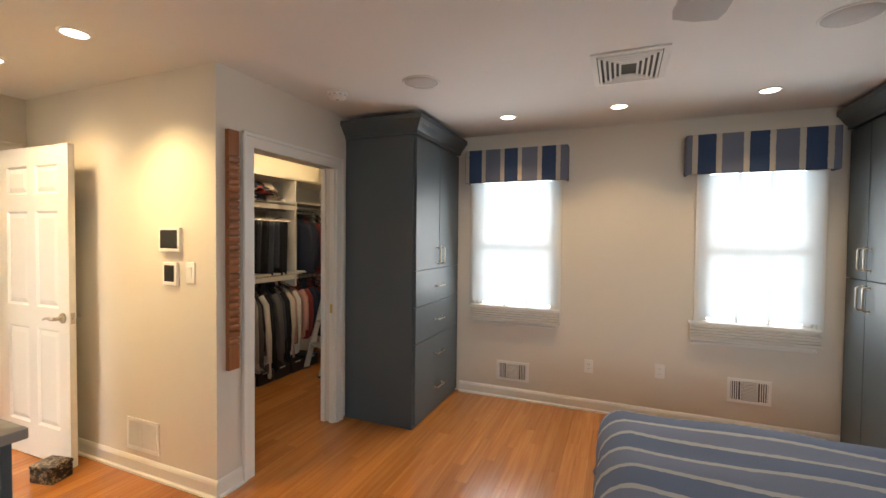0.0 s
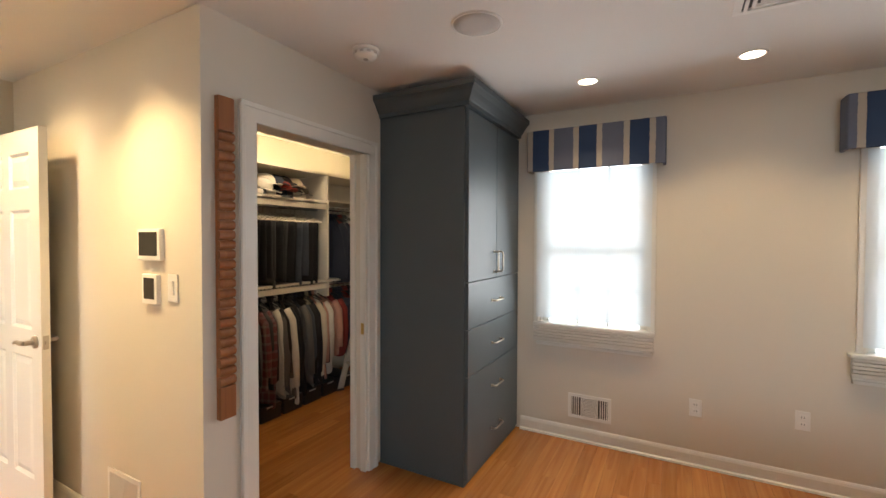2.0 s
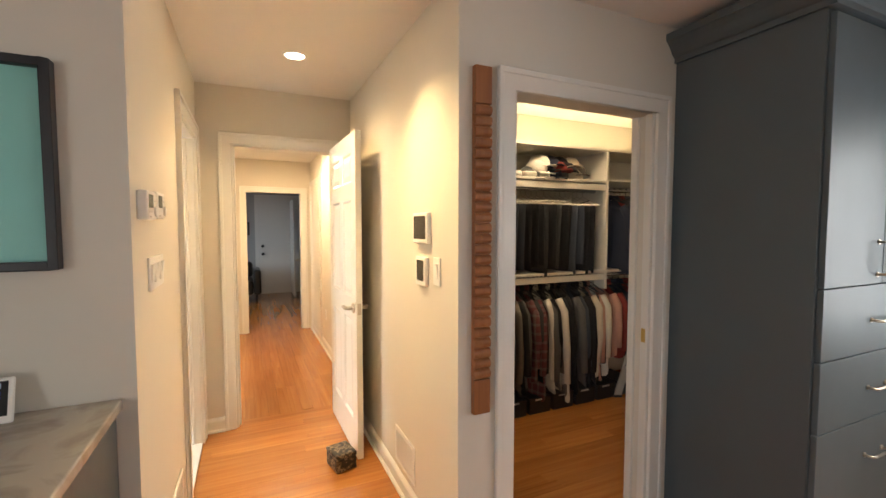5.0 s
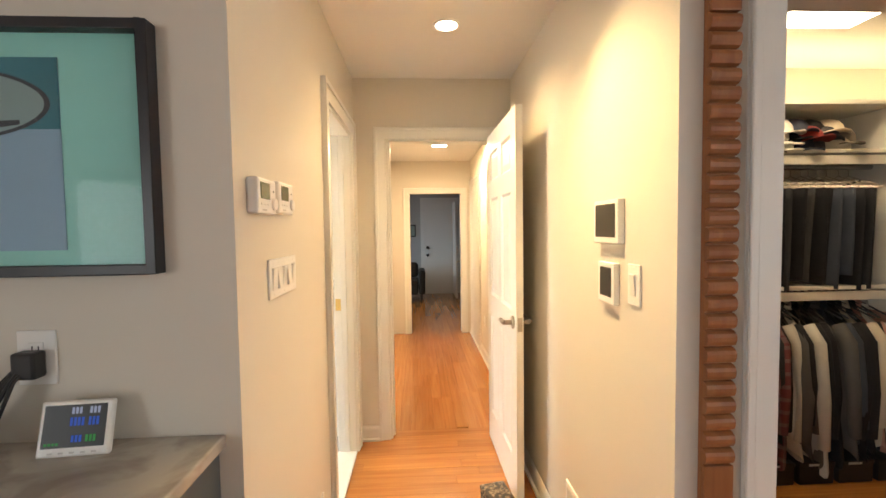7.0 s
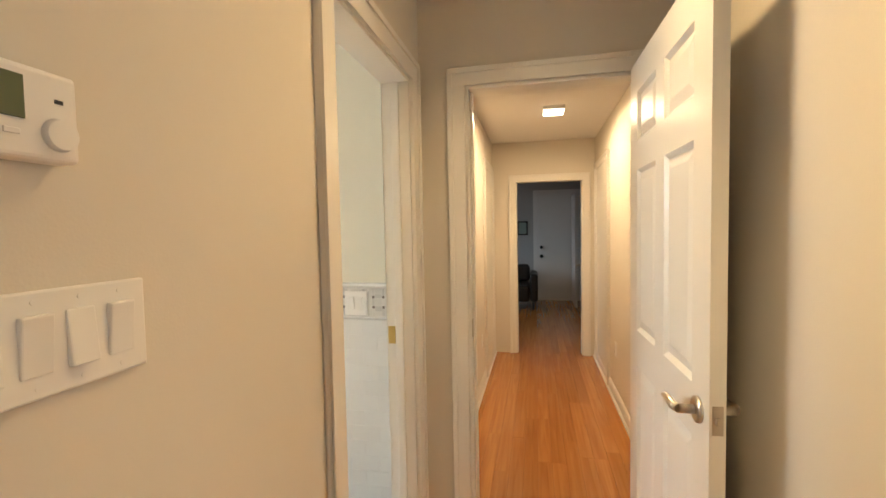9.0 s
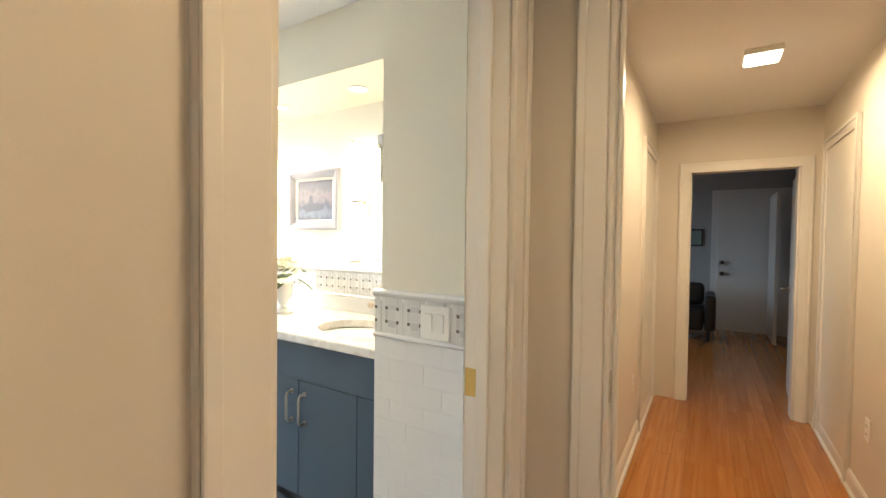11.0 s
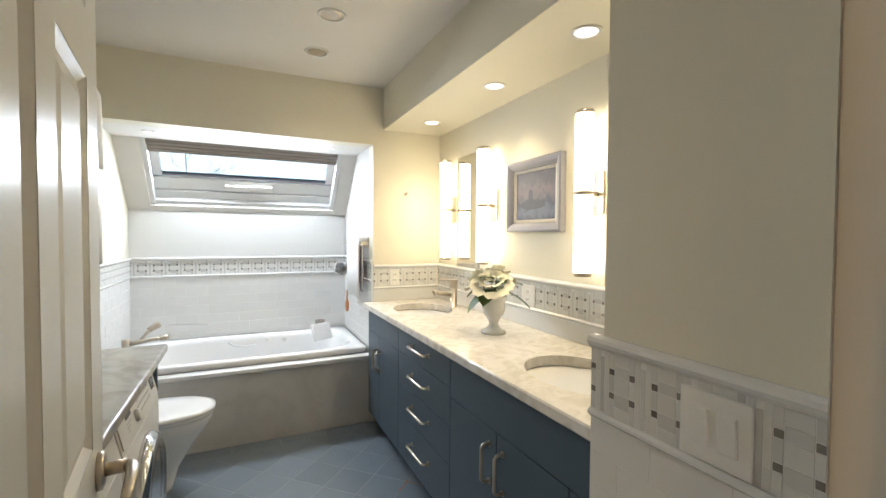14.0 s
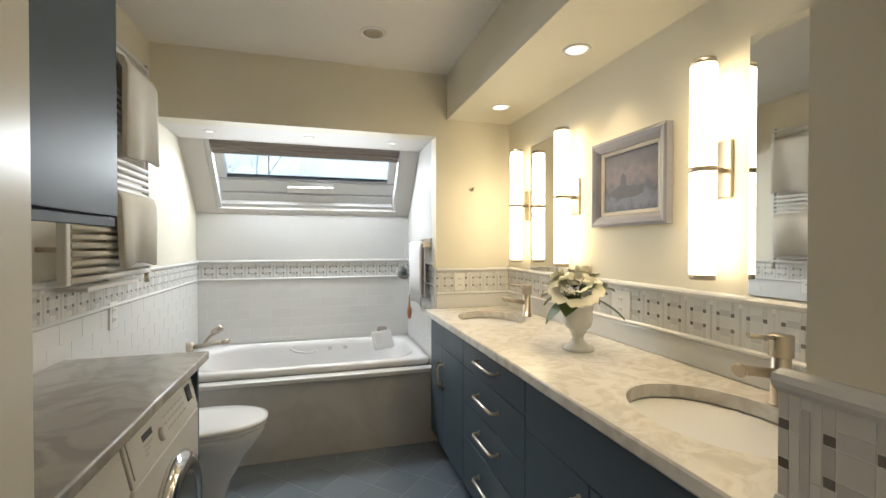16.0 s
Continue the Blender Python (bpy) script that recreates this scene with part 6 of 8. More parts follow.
def tiles(owner, o, u, n, length, z0, z1, tw, th, single, shift=True):
    """Glazed wall tiles in running bond."""
    o, u, n, up = Vector(o), Vector(u), Vector(n), Vector((0, 0, 1))
    frames = Matrix((u, up, n)).transposed().to_4x4()
    part("tile_bed", extrude(bmesh.new(), [(0, 0), (0.0074, 0), (0.0074, z1 - z0), (0, z1 - z0)], o + up * z0, u * length, n, up), M["grout"], owner)
    joined = bmesh.new()
    cache = {}
    z, row = z1, 0
    g = 0.0011
    while z > z0 + 0.005:
        zb = max(z0, z - th)
        a = -tw / 2 if shift and row % 2 else 0.0
        while a < length - 0.004:
            s, e = max(0, a), min(length, a + tw)
            a += tw
            if e - s < 0.006:
                continue
            if single:
                key = (round(e - s, 4), round(z - zb, 4))
                if key not in cache:
                    bm = bevelled(box(bmesh.new(), g, e - s - g, g, z - zb - g, 0.003, 0.0085), 0.0008, 1)
                    me = bpy.data.meshes.new("tile")
                    bmesh.ops.recalc_face_normals(bm, faces=bm.faces)
                    bm.to_mesh(me)
                    bm.free()
                    me.materials.append(M["tile"])
                    cache[key] = me
                ob = new("tile", cache[key])
                ob.parent = owner
                ob.matrix_basis = Matrix.Translation(o + u * s + up * zb) @ frames
            else:
                box(joined, s + g, e - g, zb - z0 + g, z - z0 - g, 0.003, 0.0085, Matrix.Translation(o + up * z0) @ frames)
        z, row = zb, row + 1
    if single:
        joined.free()
    else:
        tagged(part("tiles", joined, M["tile"], owner), kind="stuff")


# stub wall beside the doorway
border("tile_border_stub", (STUB_X, -1.575, 0), (0, 1, 0), (1, 0, 0), 0.51)
w = thing("tile_wainscot_stub", None, "white glazed brick-bond wall tiles", "wall tiles", "", "structure")
tiles(w, (STUB_X, -1.575, 0), (0, 1, 0), (1, 0, 0), 0.51, 0.004, 0.98, 0.152, 0.076, True)
struct("tile_end_stub", bbox(STUB_X - 0.1, STUB_X - 0.0005, -1.575, STUB_Y - 0.0005, 0.004, 1.15, 0.003), M["tile"], "white tiled end of the short wall", "wall tiles")
# behind the vanity and on its far return
border("tile_border_vanity", (BATH_W, -2.95, 0), (0, 1, 0), (1, 0, 0), STUB_Y + 2.948)
border("tile_border_vanity_far", (BATH_W, BATH_S + 0.001, 0), (0, 1, 0), (1, 0, 0), -2.9505 - BATH_S, False)
border("tile_border_return", (NICHE_W, BATH_S, 0), (-1, 0, 0), (0, 1, 0), NICHE_W - BATH_W - 0.026)
struct("tile_splash_vanity", bbox(BATH_W, BATH_W + 0.012, BATH_S, STUB_Y, 0.891, 0.979, 0.002), M["tile"], "white tile strip above the vanity top", "wall tiles")
struct("tile_splash_return", bbox(BATH_W + 0.012, NICHE_W, BATH_S, BATH_S + 0.012, 0.891, 0.979, 0.002), M["tile"], "white tile strip above the vanity top", "wall tiles")
# tub niche and east wall
border("tile_border_niche_back", (BATH_E, NICHE_B, 0), (-1, 0, 0), (0, 1, 0), BATH_E - NICHE_W, False, 1.05, 1.165)
border("tile_border_niche_west", (NICHE_W, NICHE_B + 0.01, 0), (0, 1, 0), (1, 0, 0), BATH_S - NICHE_B - 0.02, False, 1.05, 1.165)
border("tile_border_east", (BATH_E, -1.95, 0), (0, -1, 0), (-1, 0, 0), -1.95 - NICHE_B - 0.012, False, 1.05, 1.165)
w = thing("tile_niche_back", None, "white glazed wall tiles behind the tub", "wall tiles", "", "structure")
tiles(w, (BATH_E, NICHE_B, 0), (-1, 0, 0), (0, 1, 0), BATH_E - NICHE_W, 0.54, 1.032, 0.152, 0.076, True)
w = thing("tile_niche_back_upper", None, "white glazed wall tiles under the skylight", "wall tiles", "", "structure")
tiles(w, (BATH_E, NICHE_B, 0), (-1, 0, 0), (0, 1, 0), BATH_E - NICHE_W, 1.193, 1.545, 0.152, 0.076, False)
w = thing("tile_east", None, "white glazed wall tiles beside the toilet and tub", "wall tiles", "", "structure")
tiles(w, (BATH_E, -1.95, 0), (0, -1, 0), (-1, 0, 0), -1.95 - NICHE_B - 0.012, 0.54, 1.032, 0.152, 0.076, False)
w = thing("tile_niche_west", None, "white glazed wall tiles in the tub niche", "wall tiles", "", "structure")
tiles(w, (NICHE_W, NICHE_B + 0.01, 0), (0, 1, 0), (1, 0, 0), BATH_S - NICHE_B - 0.02, 0.54, 1.032, 0.152, 0.076, False)

# ---- skylight ----
M["skyframe"] = mat("white_lacquered_frame", (0.84, 0.85, 0.86), 0.25, 0, 0.02, 4)
M["blind"] = mat("grey_brown_pleated_blind", (0.24, 0.21, 0.19), 0.8, 0, 0.06, 20, 0.2, 300)
M["alu"] = mat("grey_aluminium", (0.45, 0.47, 0.50), 0.35, 0.8, 0.04, 8)


def skylight():
    t = thing("window_3", None, "white pivot roof window with a grey blind half raised", "skylight", "", "structure")
    a, b = SKX0, SKX1
    bm = slope_box(bmesh.new(), a, a + 0.03, 0.07, 1.0, 0.012, 0.15)
    slope_box(bm, b - 0.03, b, 0.07, 1.0, 0.012, 0.15)
    part("side_lining", bm, M["skyframe"], t)
    part("sill_lining", slope_box(bmesh.new(), a + 0.03, b - 0.03, 0.07, 0.115, 0.03, 0.15), M["skyframe"], t)
    part("head_lining", slope_box(bmesh.new(), a, b, 1.0, 1.06, 0.0, 0.2), M["skyframe"], t)
    part("lower_rail", slope_box(bmesh.new(), a + 0.031, b - 0.031, 0.235, 0.395, 0.085, 0.15), M["skyframe"], t)
    part("frame_rail", slope_box(bmesh.new(), a + 0.031, b - 0.031, 0.116, 0.222, 0.07, 0.15), M["skyframe"], t)
    part("glazing_bead", slope_box(bmesh.new(), a + 0.031, b - 0.031, 0.3955, 0.425, 0.1, 0.15), M["alu"], t)
    for x0, x1 in ((a + 0.031, a + 0.085), (b - 0.085, b - 0.031)):
        part("sash_stile", slope_box(bmesh.new(), x0, x1, 0.4255, 0.995, 0.09, 0.15), M["skyframe"], t)
    g = part("pane", slope_box(bmesh.new(), a + 0.0855, b - 0.0855, 0.4255, 0.995, 0.125, 0.13), M["pane"], t)
    g.visible_shadow = False
    part("vent_bar", bevelled(slope_box(bmesh.new(), -1.33, -0.98, 0.265, 0.345, 0.055, 0.0845), 0.006), M["plastic"], t)
    part("vent_handle", bevelled(slope_box(bmesh.new(), -1.33, -1.15, 0.285, 0.375, 0.038, 0.0545), 0.006), M["plastic"], t)
    for k in range(4):
        part("blind_pleat", bevelled(slope_box(bmesh.new(), a + 0.032, b - 0.032, 0.80 + 0.045 * k, 0.84 + 0.045 * k, 0.03, 0.07), 0.004), M["blind"], t)


skylight()
M["skydrop"] = None


def sky_backdrop():
    m = bpy.data.materials.new("winter_sky_backdrop")
    m.use_nodes = True
    n, l = m.node_tree.nodes, m.node_tree.links
    n.remove(n["Principled BSDF"])
    e = n.new("ShaderNodeEmission")
    geo = n.new("ShaderNodeNewGeometry")
    nz = n.new("ShaderNodeTexNoise")
    nz.inputs["Scale"].default_value = 0.25
    l.new(geo.outputs["Position"], nz.inputs["Vector"])
    r = n.new("ShaderNodeValToRGB")
    r.color_ramp.elements[0].color, r.color_ramp.elements[1].color = (0.52, 0.76, 0.95, 1), (0.82, 0.93, 1.0, 1)
    l.new(nz.outputs[0], r.inputs[0])
    l.new(r.outputs[0], e.inputs[0])
    e.inputs[1].default_value = 8.5
    l.new(e.outputs[0], n["Material Output"].inputs[0])
    bm = bmesh.new()
    vs = [bm.verts.new((x, -64, z)) for x, z in ((-70, -2), (60, -2), (60, 60), (-70, 60))]
    bm.faces.new(vs)
    struct("backdrop_sky", bm, m, "pale winter sky far beyond the roof window", "backdrop")


sky_backdrop()
M["bark"] = mat("grey_brown_bark", (0.22, 0.20, 0.19), 0.9, 0, 0.2, 4, 0.4, 20)
M["siding"] = mat("pale_grey_siding", (0.50, 0.58, 0.66), 0.7, 0, 0.05, 2)


def bare_tree(x, y, h, seed):
    rnd = random.Random(seed)
    t = thing("bare_tree", pose(x, y, 0), "bare winter tree beyond the roof window", "tree", "bare trees")
    part("trunk", tube(bmesh.new(), [(0, 0, -3), (0.05, 0, h * 0.4), (0.15, 0.1, h)], [0.05, 0.032, 0.012], 10), M["bark"], t)
    bm = bmesh.new()

    def grow(p, d, ln, r, depth):
        q = p + d * ln
        tube(bm, [p, (p + q) / 2 + Vector((rnd.uniform(-1, 1), 0, rnd.uniform(-1, 1))) * ln * 0.06, q], [r, r * 0.8, r * 0.6], 5, False)
        if depth:
            for k in range(3):
                grow(q, (d + Vector((rnd.uniform(-0.8, 0.8), rnd.uniform(-0.8, 0.8), rnd.uniform(-0.1, 0.7)))).normalized(), ln * rnd.uniform(0.6, 0.8), r * 0.6, depth - 1)
    for k in range(7):
        grow(Vector((0.06, 0.04, h * (0.35 + 0.09 * k))), Vector((rnd.uniform(-1, 1), rnd.uniform(-1, 1), 0.7)).normalized(), h * 0.13, 0.022, 4)
    part("branches", bm, M["bark"], t)


bare_tree(4.0, -21.0, 7.5, 3)
bare_tree(1.2, -25.0, 8.0, 8)


def neighbour_house():
    t = thing("neighbour_house", pose(0, 0, 0), "pale grey gabled house beyond the roof window", "house")
    part("wall", boxes((-9.4, -4.6, -17.0, -14.0, -3.0, 4.9)), M["siding"], t)
    bm = extrude(bmesh.new(), [(-9.7, 4.9), (-4.3, 4.9), (-7.0, 7.2)], (0, -17.2, 0), (0, 3.4, 0), (1, 0, 0), (0, 0, 1))
    part("roof", bm, M["alu"], t)
    for k in range(16):
        part("board", boxes((-9.41, -4.58, -13.999, -13.98, 0.5 + 0.27 * k, 0.51 + 0.27 * k)), M["alu"], t)
    w = part("window", boxes((-6.4, -5.5, -13.995, -13.96, 3.4, 4.3)), M["skyframe"], t)
    part("pane", boxes((-6.32, -5.58, -13.959, -13.955, 3.48, 4.22)), M["screen"], w)


neighbour_house()

# ---- bath tub ----


def tub():
    t = thing("bathtub", pose(0, 0, 0), "white drop-in bathtub with a rounded basin in a tiled apron", "bathtub")
    x0, x1, y0, y1 = NICHE_W + 0.002, BATH_E - 0.002, NICHE_B + 0.012, -3.945
    part("apron", bbox(x0, x1, -3.958, -3.922, 0.0, 0.468, 0.003), M["apron"], t, "pale stone apron panel")
    part("ledge", bbox(x0, x1, -3.985, -3.905, 0.4685, 0.498, 0.006), M["wbar"], t, "white marble ledge")
    cx, cy, hx, hy = (x0 + x1) / 2, (y0 + y1) / 2 - 0.02, (x1 - x0) / 2, (y1 - y0) / 2
    n = 72
    bm = bmesh.new()
    rings = []

    def sup(a, rx, ry, p):
        c, s = math.cos(a), math.sin(a)
        return rx * math.copysign(abs(c) ** (2 / p), c), ry * math.copysign(abs(s) ** (2 / p), s)
    for rx, ry, z, p in ((hx - 0.02, hy - 0.03, 0.4985, 24), (hx - 0.012, hy - 0.02, 0.53, 24), (hx - 0.018, hy - 0.026, 0.54, 18), (hx - 0.075, hy - 0.075, 0.542, 5), (hx - 0.09, hy - 0.09, 0.535, 4), (hx - 0.10, hy - 0.10, 0.50, 3.6), (hx - 0.14, hy - 0.12, 0.36, 3.2), (hx - 0.2, hy - 0.15, 0.2, 3.0), (hx - 0.28, hy - 0.2, 0.14, 2.8), (0.05, 0.05, 0.13, 2)):
        rings.append([bm.verts.new((cx + sup(2 * math.pi * k / n, rx, ry, p)[0], cy + sup(2 * math.pi * k / n, rx, ry, p)[1], z)) for k in range(n)])
    for a, b in zip(rings, rings[1:]):
        for k in range(n):
            bm.faces.new((a[k], a[(k + 1) % n], b[(k + 1) % n], b[k])).smooth = True
    bm.faces.new(rings[-1])
    part("basin", bm, M["porcelain"], t)
    part("skirt_fill", boxes((x0 + 0.05, x1 - 0.05, y0 + 0.05, -3.99, 0.0, 0.125)), M["porcelain"], t)
    part("grab_bar", tube(bmesh.new(), [(-1.0, y0 + 0.1, 0.50), (-1.03, y0 + 0.125, 0.48), (-1.12, y0 + 0.135, 0.462), (-1.2, y0 + 0.12, 0.47)], 0.009, 10), M["porcelain"], t)
    for x in (-1.3, -1.42):
        part("jet", tube(bmesh.new(), [(x, y0 + 0.105, 0.49), (x, y0 + 0.122, 0.488)], 0.018, 16), M["porcelain"], t)
    part("overflow", tube(bmesh.new(), [(-0.46, cy, 0.43), (-0.475, cy, 0.43)], 0.03, 20), M["steel"], t, "nickel overflow plate")


M["apron"] = marble("pale_apron_stone", (0.58, 0.56, 0.53), (0.52, 0.50, 0.47), 2.0, 0.3)
tub()


def tub_filler():
    t = thing("tub_filler", pose(-0.385, -4.39, 0.54), "brushed nickel tub filler with a hand shower", "faucet")
    part("post", lathe(bmesh.new(), [(0.03, 0.0), (0.03, 0.006), (0.021, 0.008), (0.021, 0.06), (0.026, 0.062), (0.026, 0.115), (0.0, 0.117)], 20), M["steel"], t)
    part("spout", tube(bmesh.new(), [(-0.02, 0, 0.085), (-0.13, 0.012, 0.103), (-0.24, 0.025, 0.115)], [0.016, 0.015, 0.015], 14), M["steel"], t)
    part("spout_tip", tube(bmesh.new(), [(-0.2, 0.02, 0.111), (-0.246, 0.026, 0.116)], [0.018, 0.019], 16), M["steel"], t)
    part("hand_shower", tube(bmesh.new(), [(-0.08, 0.0, 0.10), (-0.115, -0.02, 0.145), (-0.14, -0.035, 0.175)], [0.010, 0.011, 0.013], 14), M["steel"], t)
    part("shower_head", tube(bmesh.new(), [(-0.125, -0.025, 0.165), (-0.175, -0.05, 0.195), (-0.182, -0.054, 0.2)], [0.018, 0.026, 0.024], 18), M["steel"], t)


tub_filler()
M["towel"] = mat("white_terry_towel", (0.80, 0.80, 0.80), 0.95, 0, 0.03, 30, 0.6, 420)
M["creamtowel"] = mat("cream_terry_towel", (0.72, 0.68, 0.60), 0.95, 0, 0.04, 30, 0.6, 420)


def drape(bm, top, width_v, thick_v, front_len, back_len, seed, n=10):
    """A towel folded over a bar: a closed strip with gentle folds."""
    rnd = random.Random(seed)
    top, wv, tv = Vector(top), Vector(width_v), Vector(thick_v)
    prof = [(1.0, -front_len), (1.05, -front_len * 0.5), (1.0, -0.03), (0.6, 0.008), (0.0, 0.016), (-0.6, 0.008), (-1.0, -0.03), (-1.0, -back_len)]
    prof += [(-0.55, -back_len), (-0.5, -0.04), (0.0, -0.008), (0.5, -0.04), (0.55, -front_len)]
    rows = []
    ph = rnd.random() * 6
    for i in range(n + 1):
        s = i / n - 0.5
        rows.append([bm.verts.new(top + wv * s * (1 - 0.08 * (abs(h) / front_len)) + tv * (k + 0.35 * (abs(h) / front_len) * math.sin(9 * s + ph)) + Vector((0, 0, h + (0.012 * math.sin(6 * s + ph) if h < -0.1 else 0)))) for k, h in prof])
    m = len(prof)
    for a, b in zip(rows, rows[1:]):
        for k in range(m):
            bm.faces.new((a[k], a[(k + 1) % m], b[(k + 1) % m], b[k])).smooth = True
    bm.faces.new(rows[0])
    bm.faces.new(rows[-1][::-1])
    return bm


def towel_bar():
    t = thing("towel_bar", pose(0, 0, 0), "nickel towel bar on the tub niche wall", "towel bar")
    part("plate", bbox(NICHE_W + 0.001, NICHE_W + 0.012, -4.30, -4.01, 1.28, 1.36, 0.003), M["steel"], t)
    part("bracket", bbox(NICHE_W + 0.0125, NICHE_W + 0.075, -4.03, -4.015, 1.30, 1.33, 0.003), M["steel"], t)
    part("bar", tube(bmesh.new(), [(NICHE_W + 0.066, -3.96, 1.315), (NICHE_W + 0.066, -4.52, 1.315)], 0.008, 12), M["steel"], t)
    w = drape(bmesh.new(), (NICHE_W + 0.066, -4.19, 1.322), (0, 0.36, 0), (0.018, 0, 0), 0.42, 0.36, 3)
    tagged(link("hand_towel", w, M["towel"]), "white terry hand towel hung over the bar", "towel")
    p = thing("bath_puff", pose(NICHE_W + 0.09, -4.58, 1.09), "white net bath puff hanging by the tub", "bath puff")
    rnd = random.Random(5)
    bm = bmesh.new()
    for k in range(60):
        d = Vector((rnd.gauss(0, 1), rnd.gauss(0, 1), rnd.gauss(0, 1))).normalized()
        s = d.orthogonal().normalized()
        q = d.cross(s)
        c = d * 0.03
        vs = [bm.verts.new(c + d * 0.025 + (s * math.cos(a) + q * math.sin(a)) * 0.022 + d * 0.007 * math.sin(3 * a)) for a in [2 * math.pi * j / 8 for j in range(8)]]
        v0 = bm.verts.new(c * 0.5)
        for j in range(8):
            bm.faces.new((v0, vs[j], vs[(j + 1) % 8])).smooth = True
    part("net", bm, M["towel"], p)
    part("cord", tube(bmesh.new(), [(0, 0, 0.05), (-0.01, 0.02, 0.195)], 0.002, 6), M["towel"], p)
    b = thing("bath_brush", pose(NICHE_W + 0.066, -4.46, 0.79), "wooden bath brush hanging from a cord", "brush")
    part("head", lathe(bmesh.new(), [(0.0, -0.06), (0.025, -0.05), (0.036, -0.015), (0.034, 0.02), (0.018, 0.045), (0.0, 0.05)], 20, (0, 0, 0), 0.45, 1.0), M["cherry"], b)
    part("handle", tube(bmesh.new(), [(0, 0, 0.045), (0, 0, 0.13)], 0.006, 8), M["cherry"], b)
    part("cord", tube(bmesh.new(), [(0, 0, 0.13), (0.0, 0.0, 0.525)], 0.002, 6), M["towel"], b)


towel_bar()
cdl = thing("candle_jar", pose(-1.72, -4.72, 0.542), "small grey glass candle jar on the tub rim", "candle")
part("jar", lathe(bmesh.new(), [(0.036, 0), (0.04, 0.004), (0.042, 0.085), (0.039, 0.085), (0.037, 0.01), (0.0, 0.009)], 24), M["jar"] if "jar" in M else M["blind"], cdl)
part("wax", lathe(bmesh.new(), [(0.0, 0.0095), (0.0365, 0.0105), (0.038, 0.06), (0.0, 0.06)], 20), M["creamtowel"], cdl)
pl = thing("bath_pillow", pose(-1.70, -4.42, 0.52, 24, 0, 28), "folded white towel leaning on the tub rim", "towel")
part("cloth", bbox(-0.085, 0.085, -0.02, 0.02, 0.0, 0.14, 0.014, 3), M["towel"], pl)

# ---- vanity ----
VF = -1.928  # face of the vanity fronts
VT = 0.89


def vanity_fronts(owner, y0, y1, top=0.849):
    part("carcass", bbox(BATH_W + 0.003, VF - 0.021, y0 + 0.001, y1 - 0.001, 0.09, top, 0.001), M["vanity"], owner)
    part("toe_kick", bbox(BATH_W + 0.003, VF - 0.07, y0 + 0.001, y1 - 0.001, 0.0, 0.0895, 0.001), M["black"], owner)


def front_panel(owner, name, y0, y1, z0, z1):
    g = 0.0022
    return part(name, bbox(VF - 0.02, VF, y0 + g, y1 - g, z0 + g, z1 - g, 0.0015), M["vanity"], owner)


def vpull(d, y0, y1, z0, z1):
    pull(d, (VF, y0, z0), (VF, y1, z1), (1, 0, 0), 0.0065, 0.036)


